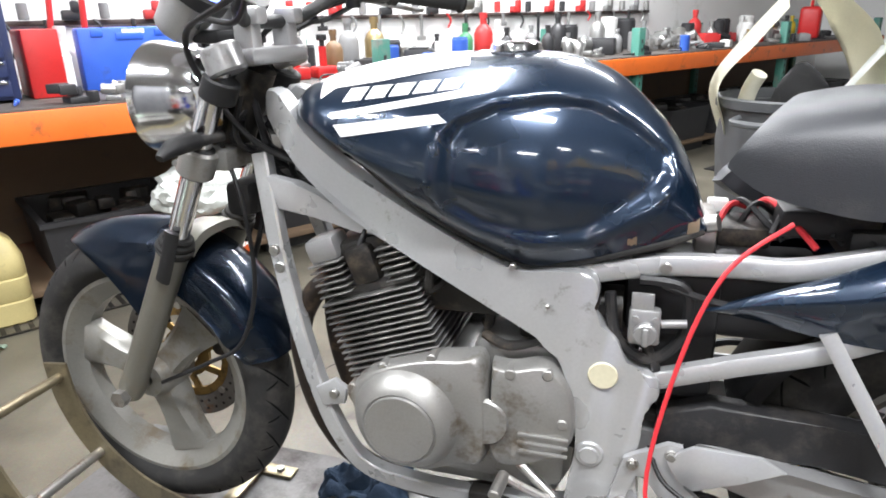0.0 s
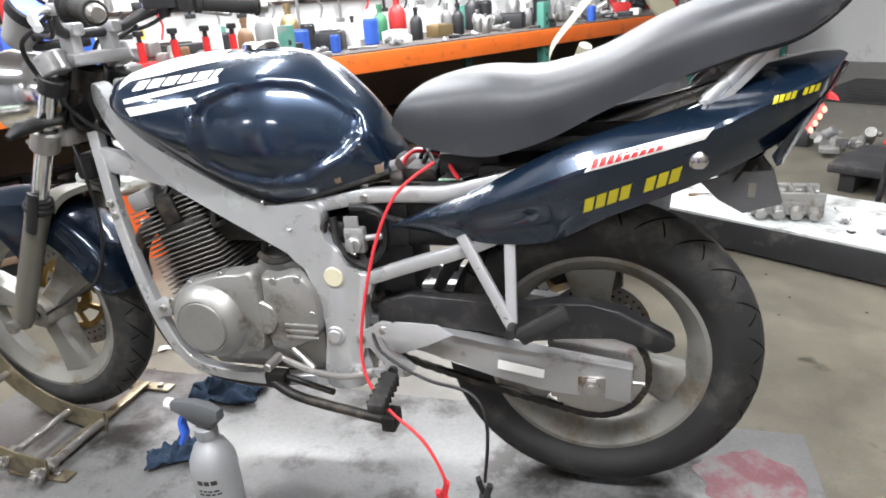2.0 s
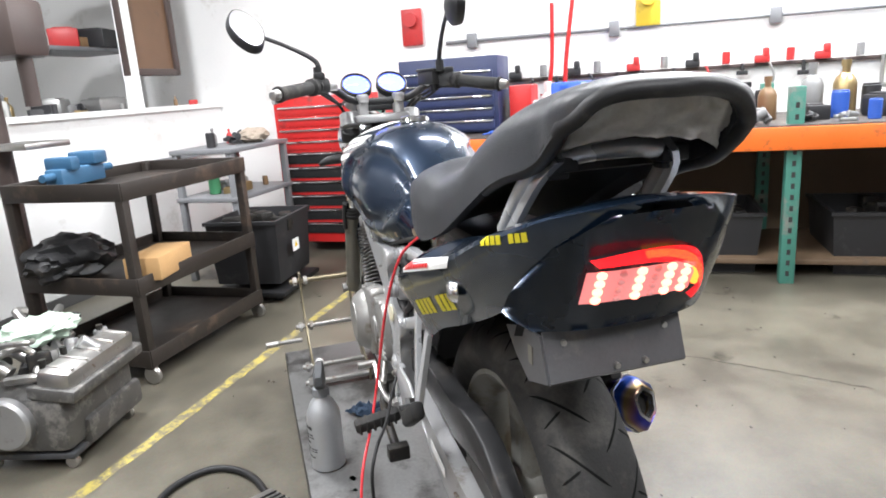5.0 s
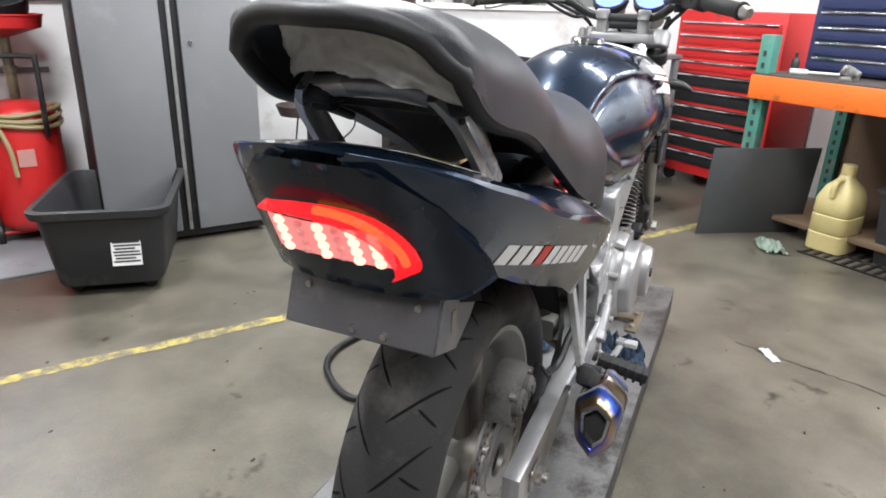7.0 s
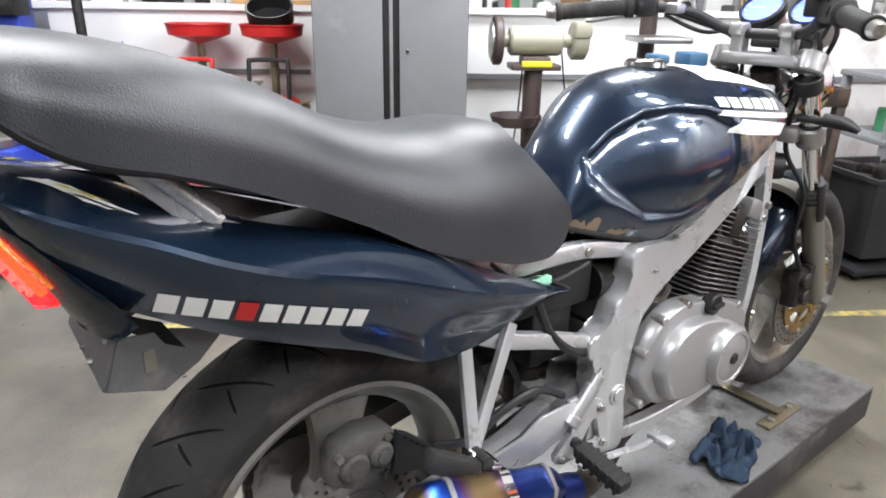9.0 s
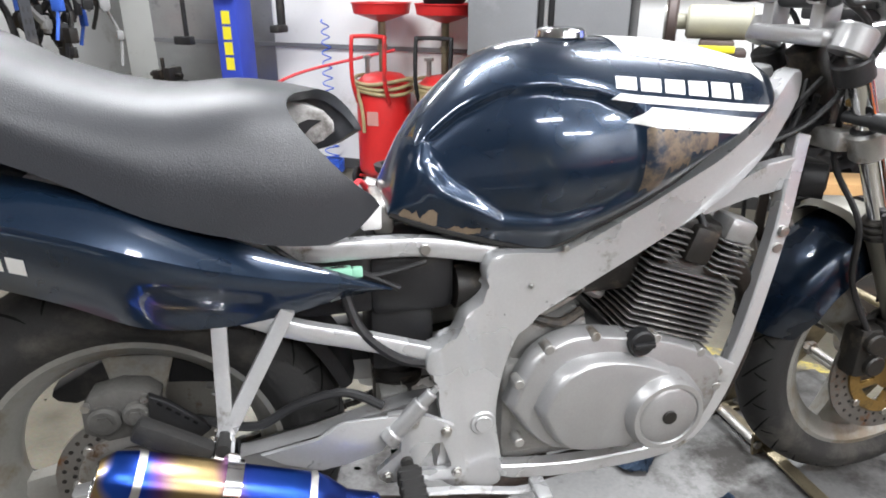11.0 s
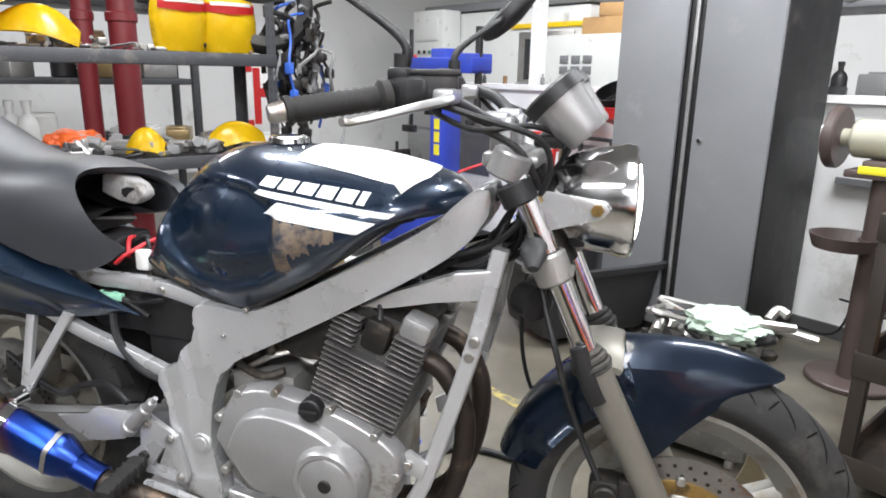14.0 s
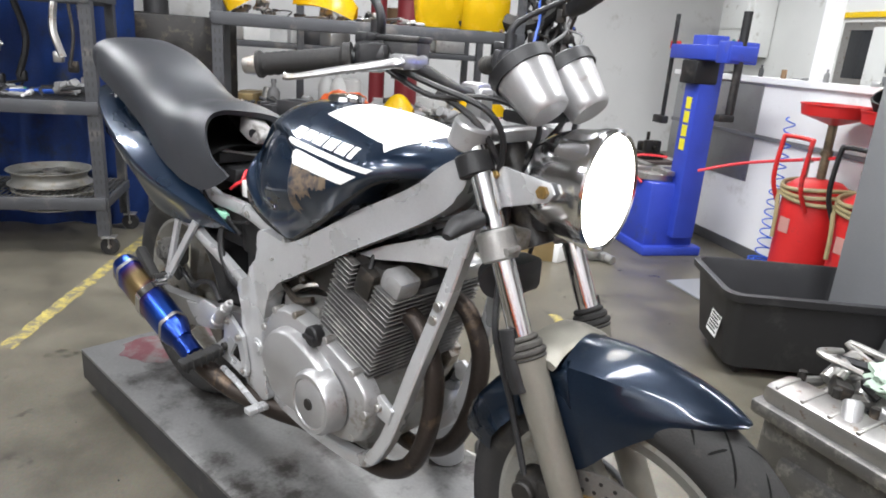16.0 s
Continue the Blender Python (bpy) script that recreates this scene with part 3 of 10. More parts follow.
shell([(-0.05, 0, -0.30), (-0.16, 0, 0.0), (-0.20, 0, 0.16), (-0.10, 0, 0.30), (0.0, 0, 0.42)], [0.03, 0.06, 0.08, 0.10, 0.05], 0.004, "fairing", CREAM, "cream plastic fairing panel standing in the bin", -0.33, 1.72, 0.62, 40)
shell([(0.10, 0, -0.30), (0.16, 0, 0.0), (0.20, 0, 0.16), (0.10, 0, 0.34), (-0.02, 0, 0.46)], [0.03, 0.05, 0.09, 0.11, 0.07], 0.004, "fairing", CREAM, "cream plastic fairing panel standing in the bin", -0.22, 1.80, 0.62, 60)
shell([(0.0, 0, -0.30), (0.02, 0, 0.0), (-0.04, 0, 0.12), (-0.16, 0, 0.30)], [0.05, 0.08, 0.10, 0.04], 0.004, "fairing", BAGM, "white plastic fairing panel standing in the bin", -0.20, 1.86, 0.62, 200)
shell([(0.0, 0, -0.25), (0.05, 0, 0.05), (0.10, 0, 0.20)], [0.08, 0.12, 0.06], 0.004, "fairing", BLACKP, "black plastic fairing panel standing in the bin", -0.30, 1.90, 0.60, 120)
single("duct_tube", tube(B(), [(-0.02, 0.03, -0.35), (0.0, 0, 0.0), (0.05, -0.02, 0.12)], 0.028, 14), CREAM, "pale plastic tube sticking out of the bin", "tube", W(-0.42, 1.70, 0.66), RZ)

# ---- grey cabinet ----
cab = at("steel_cabinet", "tall dark grey two-door steel cabinet", "cabinet", 0.525, -2.40)
bm = B()
box(bm, (0, 0, 1.0), (0.76, 0.50, 1.96), 0.006)
part("cabinet_body", bm, BLACKP, cab)
for s in (-1, 1):
    bm = B()
    box(bm, (s * 0.208, 0.262, 1.01), (0.335, 0.022, 1.90), 0.006)
    door = part("cabinet_door", bm, GREYP, cab, "dark grey steel door")
    if s < 0:
        bm = B()
        cyl(bm, (s * 0.078, 0.272, 0.955), (s * 0.078, 0.284, 0.955), 0.010, seg=16, bevel=0.002)
        part("door_lock", bm, CHROME, door, "small chrome lock")
bm = B()
box(bm, (0.0, 0.258, 1.01), (0.018, 0.012, 1.90), 0.002)
part("door_strip", bm, CAST_R, cab, "bright strip between the doors")

# ---- black tub ----
tub = thing("tub", "black plastic tub on casters with a white label", "tub", W(0.87, -1.90), RZ + 73)
bm = B()


def rrect(l, w, r, z, n=6):
    out = []
    for cx, cy, a0 in ((l / 2 - r, w / 2 - r, 0), (-l / 2 + r, w / 2 - r, 90), (-l / 2 + r, -w / 2 + r, 180), (l / 2 - r, -w / 2 + r, 270)):
        for k in range(n + 1):
            t = radians(a0 + 90 * k / n)
            out.append((cx + r * math.cos(t), cy + r * math.sin(t), z))
    return out


rows = [rrect(l, w, r, z) for l, w, r, z in ((0.56, 0.38, 0.05, 0.045), (0.58, 0.40, 0.06, 0.06), (0.655, 0.465, 0.06, 0.335), (0.70, 0.51, 0.07, 0.345), (0.71, 0.52, 0.07, 0.375), (0.66, 0.47, 0.06, 0.378), (0.63, 0.44, 0.06, 0.33), (0.56, 0.38, 0.05, 0.075))]
grid(bm, rows, closed=True, caps=True)
part("tub_body", bm, TUBM, tub, smooth=35)
for x in (-0.22, 0.22):
    for y in (-0.14, 0.14):
        bm = B()
        cyl(bm, (x - 0.01, y, 0.025), (x + 0.01, y, 0.025), 0.025, seg=16, bevel=0.003)
        part("caster", bm, BLACKP, tub)
bm = B()
box(bm, (0, 0, 0), (0.002, 0.11, 0.12), 0.0, Matrix.Translation((0.318, 0.08, 0.20)) @ Matrix.Rotation(radians(-8), 4, "Y"))
lab = part("tub_label", bm, PAPER, tub, "white printed paper label")
bm = B()
for k in range(8):
    box(bm, (0.0018, 0.004 * (k % 3 - 1), 0.048 - 0.013 * k), (0.001, 0.098 if k % 3 else 0.075, 0.007), 0.0, Matrix.Translation((0.318, 0.08, 0.20)) @ Matrix.Rotation(radians(-8), 4, "Y"))
part("label_print", bm, INK, lab)

# ---- oil drainers ----
for k, (a, b, cap) in enumerate(((1.55, -2.55, 0), (1.165, -2.55, 1))):
    od = at("oil_drainer", "red wheeled oil drainer with funnel tray and coiled hose", "oil drainer", a, b, group="oil drainers")
    bm = B()
    lathe(bm, [(0.001, 0.07), (0.13, 0.07), (0.155, 0.09), (0.16, 0.11), (0.16, 0.58), (0.150, 0.63), (0.11, 0.665), (0.03, 0.68), (0.001, 0.68)], 40, Matrix.Rotation(radians(90), 4, "X") @ Matrix.Diagonal((1, 1, -1, 1)))
    part("drain_tank", bm, RED, od, "red cylindrical tank")
    bm = B()
    cyl(bm, (0, 0, 0.67), (0, 0, 0.99), 0.022, seg=16)
    cyl(bm, (0, 0, 0.80), (0, 0, 0.83), 0.030, seg=12)
    part("riser_pipe", bm, BRASS, od)
    bm = B()
    lathe(bm, [(0.02, 0.955), (0.05, 0.965), (0.158, 1.000), (0.167, 1.050), (0.172, 1.052), (0.172, 1.058), (0.162, 1.058), (0.150, 1.008), (0.001, 0.975)], 36, Matrix.Rotation(radians(90), 4, "X") @ Matrix.Diagonal((1, 1, -1, 1)))
    part("funnel_tray", bm, RED, od, "red round funnel tray")
    bm = B()
    for q in range(3):
        tube(bm, [(0.172 * math.cos(t), 0.172 * math.sin(t) * 0.98, 0.575 + 0.03 * q + 0.012 * math.sin(t * 2 + q)) for t in (2 * math.pi * j / 14 for j in range(15))], 0.011, 8, smooth=2)
    tube(bm, [(0.10, 0.155, 0.60), (0.06, 0.172, 0.48), (0.05, 0.175, 0.35)], 0.011, 8)
    part("drain_hose", bm, HOSEM, od, "tan coiled hose")
    bm = B()
    tube(bm, [(0.10, 0.14, 0.52), (0.10, 0.20, 0.66), (0.10, 0.19, 0.86), (0.08, 0.18, 0.885), (-0.08, 0.18, 0.885), (-0.10, 0.19, 0.86), (-0.10, 0.20, 0.66), (-0.10, 0.14, 0.52)], 0.012, 8)
    part("push_handle", bm, RED if k == 0 else BLACKP, od)
    for s in (-1, 1):
        bm = B()
        cyl(bm, (s * 0.15, 0.06, 0.055), (s * 0.18, 0.06, 0.055), 0.055, seg=22, bevel=0.006)
        part("wheel", bm, BLACKP, od)
    bm = B()
    box(bm, (0, -0.12, 0.05), (0.10, 0.06, 0.06), 0.006)
    cyl(bm, (-0.17, 0.06, 0.055), (0.17, 0.06, 0.055), 0.010, seg=10)
    part("stand", bm, RED, od)
    bm = B()
    box(bm, (0.0, 0.1608, 0.43), (0.07, 0.003, 0.08), 0.0)
    part("drain_label", bm, colour("faded_label", (0.5, 0.25, 0.22)), od)
    bm = B()
    cyl(bm, (0.09, 0.02, 0.65), (0.09, 0.02, 0.75), 0.014, seg=12)
    box(bm, (0.09, 0.02, 0.76), (0.05, 0.03, 0.02), 0.004)
    part("valve", bm, STEEL, od)
bm = B()
lathe(bm, [(0.001, 0.0), (0.12, 0.0), (0.125, 0.08), (0.115, 0.08), (0.11, 0.01), (0.001, 0.01)], 28, Matrix.Rotation(radians(90), 4, "X") @ Matrix.Diagonal((1, 1, -1, 1)) @ Matrix.Rotation(radians(28), 4, "X"))
single("drain_pan", bm, BLACKP, "black plastic drain pan resting on a red funnel", "pan", W(1.165, -2.55, 0.925), RZ)
bm = B()
box(bm, (0, 0, 0.006), (0.85, 0.50, 0.012), 0.004)
single("floor_mat", bm, colour("grey_mat", (0.25, 0.26, 0.27)), "grey steel drip sheet under the oil drainers", "mat", W(1.45, -2.24, FLOOR), RZ + 4)

# blue coiled air hose
bm = B()
tube(bm, [(0.018 * math.cos(t * 1.0) * (1 + 0.02 * t), 0.03 * math.sin(t), 0.95 - t * 0.0098 + 0.0) for t in np.linspace(0, 100, 500)], 0.004, 6, smooth=0)
tube(bm, [(0.07 * math.cos(t), 0.07 * math.sin(t), 0.012 + 0.0025 * t) for t in np.linspace(0, 34, 140)], 0.005, 6, smooth=0)
single("air_hose", bm, BLUEPL, "blue coiled air hose hanging to the floor", "hose", W(1.98, -2.66, FLOOR + 0.0), RZ)

# ---- blue machine ----
press = at("tyre_machine", "blue tyre changing machine with tall column and arm", "machine", 2.38, -2.32)
bm = B()
box(bm, (0, 0, 0.75), (0.15, 0.15, 1.25), 0.008)
part("column", bm, PRESSB, press)
bm = B()
box(bm, (-0.05, 0.02, 1.275), (0.62, 0.17, 0.085), 0.008)
box(bm, (-0.30, 0.02, 1.28), (0.10, 0.20, 0.12), 0.008)
part("arm", bm, PRESSB, press)
bm = B()
cyl(bm, (-0.33, 0.02, 0.90), (-0.33, 0.02, 1.50), 0.024, seg=16)
box(bm, (-0.33, 0.05, 0.92), (0.06, 0.10, 0.04), 0.008)
cyl(bm, (0.30, 0.06, 0.82), (0.30, 0.06, 1.50), 0.014, seg=12)
box(bm, (0.32, 0.06, 0.84), (0.12, 0.05, 0.05), 0.008)
box(bm, (0.0, 0.04, 1.16), (0.16, 0.16, 0.14), 0.01)
part("tool_head", bm, BLACKP, press)
bm = B()
box(bm, (0.19, 0.06, 0.26), (0.40, 0.36, 0.42), 0.02)
box(bm, (0.17, 0.05, 0.03), (0.46, 0.42, 0.06), 0.01)
part("base_cabinet", bm, PRESSB, press)
bm = B()
cyl(bm, (0.20, 0.12, 0.47), (0.20, 0.12, 0.52), 0.17, seg=32, bevel=0.008)
box(bm, (0.20, 0.12, 0.53), (0.42, 0.06, 0.03), 0.005)
box(bm, (0.20, 0.12, 0.53), (0.06, 0.42, 0.03), 0.005)
part("turntable", bm, STEEL, press)
for k in range(4):
    bm = B()
    box(bm, (0, 0.0765, 0.72 + 0.085 * k), (0.055, 0.003, 0.07), 0.0)
    part("warning_label", bm, YELLOW, press, "yellow warning label")
bm = B()
box(bm, (0.33, 0.03, 1.315), (0.04, 0.06, 0.05), 0.006)
part("red_knob", bm, RED, press)
bm = B()
tube(bm, [(0.1, 0.25, 0.45), (0.2, 0.30, 0.55), (0.28, 0.2, 0.60), (0.1, 0.1, 0.62)], 0.008, 8)
tube(bm, [(-0.25, 0.1, 0.60), (-0.4, -0.1, 0.68), (-0.9, -0.25, 0.80)], 0.009, 8)
part("red_air_line", bm, REDW, press)

# ---- bench grinder ----
gr = at("bench_grinder", "cream bench grinder with wire wheel on a brown pedestal", "grinder", -0.23, -2.34)
bm = B()
cyl(bm, (0, 0, 0.02), (0, 0, 0.85), 0.05, seg=20)
cyl(bm, (0, 0, 0.0), (0, 0, 0.025), 0.17, seg=28, bevel=0.006)
cyl(bm, (0, 0, 0.58), (0, 0, 0.61), 0.06, seg=20)
part("pedestal", bm, BROWN, gr)
bm = B()
lathe(bm, [(0.05, 0.56), (0.11, 0.565), (0.13, 0.62), (0.125, 0.62), (0.10, 0.575)], 28, Matrix.Translation((0.10, 0.04, 0)) @ Matrix.Rotation(radians(90), 4, "X") @ Matrix.Diagonal((1, 1, -1, 1)))
part("water_pot", bm, BROWN, gr)
bm = B()
box(bm, (0, 0, 0.87), (0.26, 0.18, 0.03), 0.006)
box(bm, (0, 0.02, 0.90), (0.15, 0.12, 0.05), 0.01)
part("grinder_base", bm, BROWN, gr)
bm = B()
box(bm, (0, 0.085, 0.888), (0.16, 0.02, 0.03), 0.004)
part("yellow_plate", bm, YELLOW, gr)
bm = B()
cyl(bm, (-0.14, 0, 1.0), (0.14, 0, 1.0), 0.075, seg=32, bevel=0.012)
cyl(bm, (-0.20, 0, 1.0), (0.20, 0, 1.0), 0.035, seg=20)
cyl(bm, (-0.28, 0, 1.0), (-0.14, 0, 1.0), 0.018, seg=14)
part("motor", bm, CREAMP, gr, "cream motor housing")
bm = B()
cyl(bm, (0.18, 0, 1.0), (0.225, 0, 1.0), 0.125, seg=36, bevel=0.008)
part("guarded_wheel", bm, BROWN, gr)
bm = B()
cyl(bm, (0.226, 0, 1.0), (0.236, 0, 1.0), 0.095, seg=36)
part("wire_wheel", bm, STEEL, gr)
bm = B()
cyl(bm, (-0.27, 0, 1.0), (-0.19, 0, 1.0), 0.095, seg=32, bevel=0.01)
box(bm, (-0.23, 0.05, 1.06), (0.09, 0.12, 0.08), 0.012)
part("wheel_guard", bm, CREAMP, gr)
bm = B()
tube(bm, [(-0.15, -0.02, 0.95), (-0.20, -0.05, 0.70), (-0.28, -0.10, 0.45), (-0.05, -0.16, 0.30), (0.15, -0.20, 0.28)], 0.005, 6)
tube(bm, [(0.05, -0.04, 0.88), (0.06, -0.12, 0.5), (0.12, -0.16, 0.15), (0.3, -0.2, 0.1)], 0.005, 6)
part("power_cord", bm, BLACKP, gr)

# ---- black service cart ----
cart = at("service_cart", "black three-shelf steel cart loaded with tools", "cart", -0.93, -1.72)
for x in (-0.42, 0.42):
    for y in (-0.29, 0.29):
        bm = B()
        box(bm, (x, y, 0.47), (0.04, 0.04, 0.80), 0.004)
        part("cart_post", bm, CARTM, cart)
        bm = B()
        cyl(bm, (x - 0.012, y, 0.04), (x + 0.012, y, 0.04), 0.04, seg=18, bevel=0.004)
        part("caster", bm, STEEL, cart)
for z in (0.10, 0.42, 0.82):
    bm = B()
    box(bm, (0, 0, z), (0.88, 0.62, 0.012), 0.003)
    for y in (-0.31, 0.31):
        box(bm, (0, y, z + 0.02), (0.88, 0.012, 0.075), 0.003)
    for x in (-0.44, 0.44):
        box(bm, (x, 0, z + 0.02), (0.012, 0.62, 0.075), 0.003)
    part("cart_shelf", bm, CARTM, cart)
bm = B()
box(bm, (0, 0, 0), (0.30, 0.16, 0.10), 0.004)
single("cardboard_box", bm, CARD, "open cardboard box on the cart", "box", W(-0.72, -1.48, 0.34), RZ + 12)
single("dark_jacket", blob(B(), (0, 0, 0.08), (0.20, 0.16, 0.10), 0.25, 9.0), BLACKP, "crumpled black cloth on the cart", "cloth", W(-0.62, -1.86, 0.30), RZ)
bm = B()
box(bm, (0, 0, 0.05), (0.30, 0.09, 0.08), 0.01)
box(bm, (0.08, 0, 0.11), (0.06, 0.14, 0.06), 0.01)
box(bm, (-0.10, 0, 0.12), (0.10, 0.14, 0.06), 0.01)
cyl(bm, (-0.25, 0, 0.06), (0.22, 0, 0.06), 0.018, seg=14)
single("bench_vise", bm, colour("blue_vise_paint", (0.04, 0.12, 0.22)), "blue bench vise on the black cart", "vise", W(-0.82, -1.95, 0.674), RZ + 8)
post = at("drill_press", "brown drill press column standing behind the cart", "drill press", -0.86, -2.42)
bm = B()
cyl(bm, (0, 0, 0.02), (0, 0, 1.7), 0.045, seg=20)
box(bm, (0, 0.06, 0.02), (0.30, 0.40, 0.04), 0.008)
part("column", bm, BROWN, post)
bm = B()
box(bm, (0, 0.12, 1.55), (0.20, 0.42, 0.26), 0.03)
cyl(bm, (0, 0.26, 1.20), (0, 0.26, 1.45), 0.035, seg=18)
part("drill_head", bm, BROWN, post)
bm = B()
box(bm, (0, 0.16, 1.02), (0.26, 0.28, 0.03), 0.006)
part("table", bm, STEEL, post)

# ---- engine on a dolly ----
eng = at("spare_engine", "dirty aluminium motorcycle engine standing on a wheeled dolly", "engine", -0.03, -1.42, turn=12)
bm = B()
box(bm, (0, 0, 0.17), (0.42, 0.34, 0.20), 0.03)
box(bm, (-0.05, 0.05, 0.10), (0.34, 0.28, 0.10), 0.02)
part("engine_case", bm, FINM, eng)
bm = B()
box(bm, (0, 0.10, 0.335), (0.40, 0.12, 0.08), 0.022, Matrix.Rotation(radians(-8), 4, "X"))
for k in range(5):
    box(bm, (-0.16 + 0.08 * k, 0.10, 0.372), (0.012, 0.10, 0.016), 0.004, Matrix.Rotation(radians(-8), 4, "X"))
part("valve_cover", bm, STEEL, eng, "silver ribbed valve cover")
bm = B()
box(bm, (0, 0.10, 0.30), (0.43, 0.165, 0.045), 0.01, Matrix.Rotation(radians(-8), 4, "X"))
part("cylinder_head", bm, FINM, eng)
for k in range(4):
    bm = B()
    x = -0.16 + 0.107 * k
    tube(bm, [(x, -0.02, 0.34), (x, -0.08, 0.38), (x + 0.01, -0.15, 0.39)], 0.024, 12)
    cyl(bm, (x, 0.19, 0.27), (x, 0.21, 0.265), 0.022, seg=14)
    part("inlet_stub", bm, STEEL, eng)
    bm = B()
    cyl(bm, (x, 0.10, 0.360), (x, 0.10, 0.388), 0.012, seg=10)
    part("cover_bolt", bm, DARK, eng)
bm = B()
cyl(bm, (0.20, -0.02, 0.19), (0.245, -0.02, 0.19), 0.09, seg=28, bevel=0.01)
part("side_cover", bm, CAST_R, eng)
bm = B()
cyl(bm, (-0.20, 0.0, 0.19), (-0.25, 0.0, 0.19), 0.075, seg=28, bevel=0.01)
part("side_cover", bm, CAST_R, eng)
random.seed(31)
for k in range(22):
    bm = B()
    p = Vector((random.uniform(-0.20, 0.20), random.uniform(-0.20, 0.04), random.uniform(0.30, 0.42)))
    tube(bm, [p, p + Vector((random.uniform(-0.1, 0.1), random.uniform(-0.06, 0.06), 0.03)), p + Vector((random.uniform(-0.16, 0.16), random.uniform(-0.1, 0.1), 0.02))], random.uniform(0.008, 0.018), 8)
    part("engine_hose", bm, BLACKP if k % 2 else STEEL, eng)
for k in range(18):
    bm = B()
    q = Vector((random.uniform(-0.21, 0.21), random.uniform(-0.20, 0.18), random.uniform(0.26, 0.37)))
    if k % 3:
        box(bm, (0, 0, 0), (random.uniform(0.03, 0.08), random.uniform(0.03, 0.07), random.uniform(0.03, 0.08)), 0.008, Matrix.Translation(q) @ Matrix.Rotation(random.uniform(0, 3), 4, "Z") @ Matrix.Rotation(random.uniform(-0.4, 0.4), 4, "X"))
    else:
        cyl(bm, q, q + Vector((random.uniform(-0.04, 0.04), random.uniform(-0.04, 0.04), 0.05)), random.uniform(0.015, 0.03), seg=16, bevel=0.004)
    part("engine_fitting", bm, (CAST_R, CAST, DARK)[k % 3], eng)
dol = at("dolly", "low black wheeled dolly under the engine", "dolly", -0.03, -1.42, turn=12)
bm = B()
box(bm, (0, 0, 0.055), (0.40, 0.34, 0.02), 0.004)
part("dolly_deck", bm, RACKM, dol)
for x in (-0.17, 0.17):
    for y in (-0.14, 0.14):
        bm = B()
        cyl(bm, (x - 0.012, y, 0.022), (x + 0.012, y, 0.022), 0.022, seg=16, bevel=0.003)
        part("caster", bm, STEEL, dol)
single("rag", blob(B(), (0, 0, 0.03), (0.13, 0.11, 0.05), 0.30, 5.0), RAGM, "crumpled mint green rag on the engine", "rag", W(-0.08, -1.50, 0.225), RZ)

# ---- clutter ----
PAL = [colour("clutter_red", (0.5, 0.03, 0.03)), colour("clutter_blue", (0.03, 0.10, 0.45)), colour("clutter_white", (0.7, 0.7, 0.68)), colour("clutter_black", (0.025, 0.025, 0.027)), colour("clutter_grey", (0.22, 0.22, 0.22)), colour("clutter_steel", (0.42, 0.42, 0.41), 0.35, 0.8), colour("clutter_brass", (0.4, 0.3, 0.15), 0.35, 0.8), colour("clutter_yellow", (0.7, 0.5, 0.04)), colour("clutter_green", (0.05, 0.22, 0.10)), colour("clutter_brown", (0.2, 0.12, 0.06))]
NAMES = ["red", "blue", "white", "black", "grey", "steel", "brassy", "yellow", "green", "brown"]


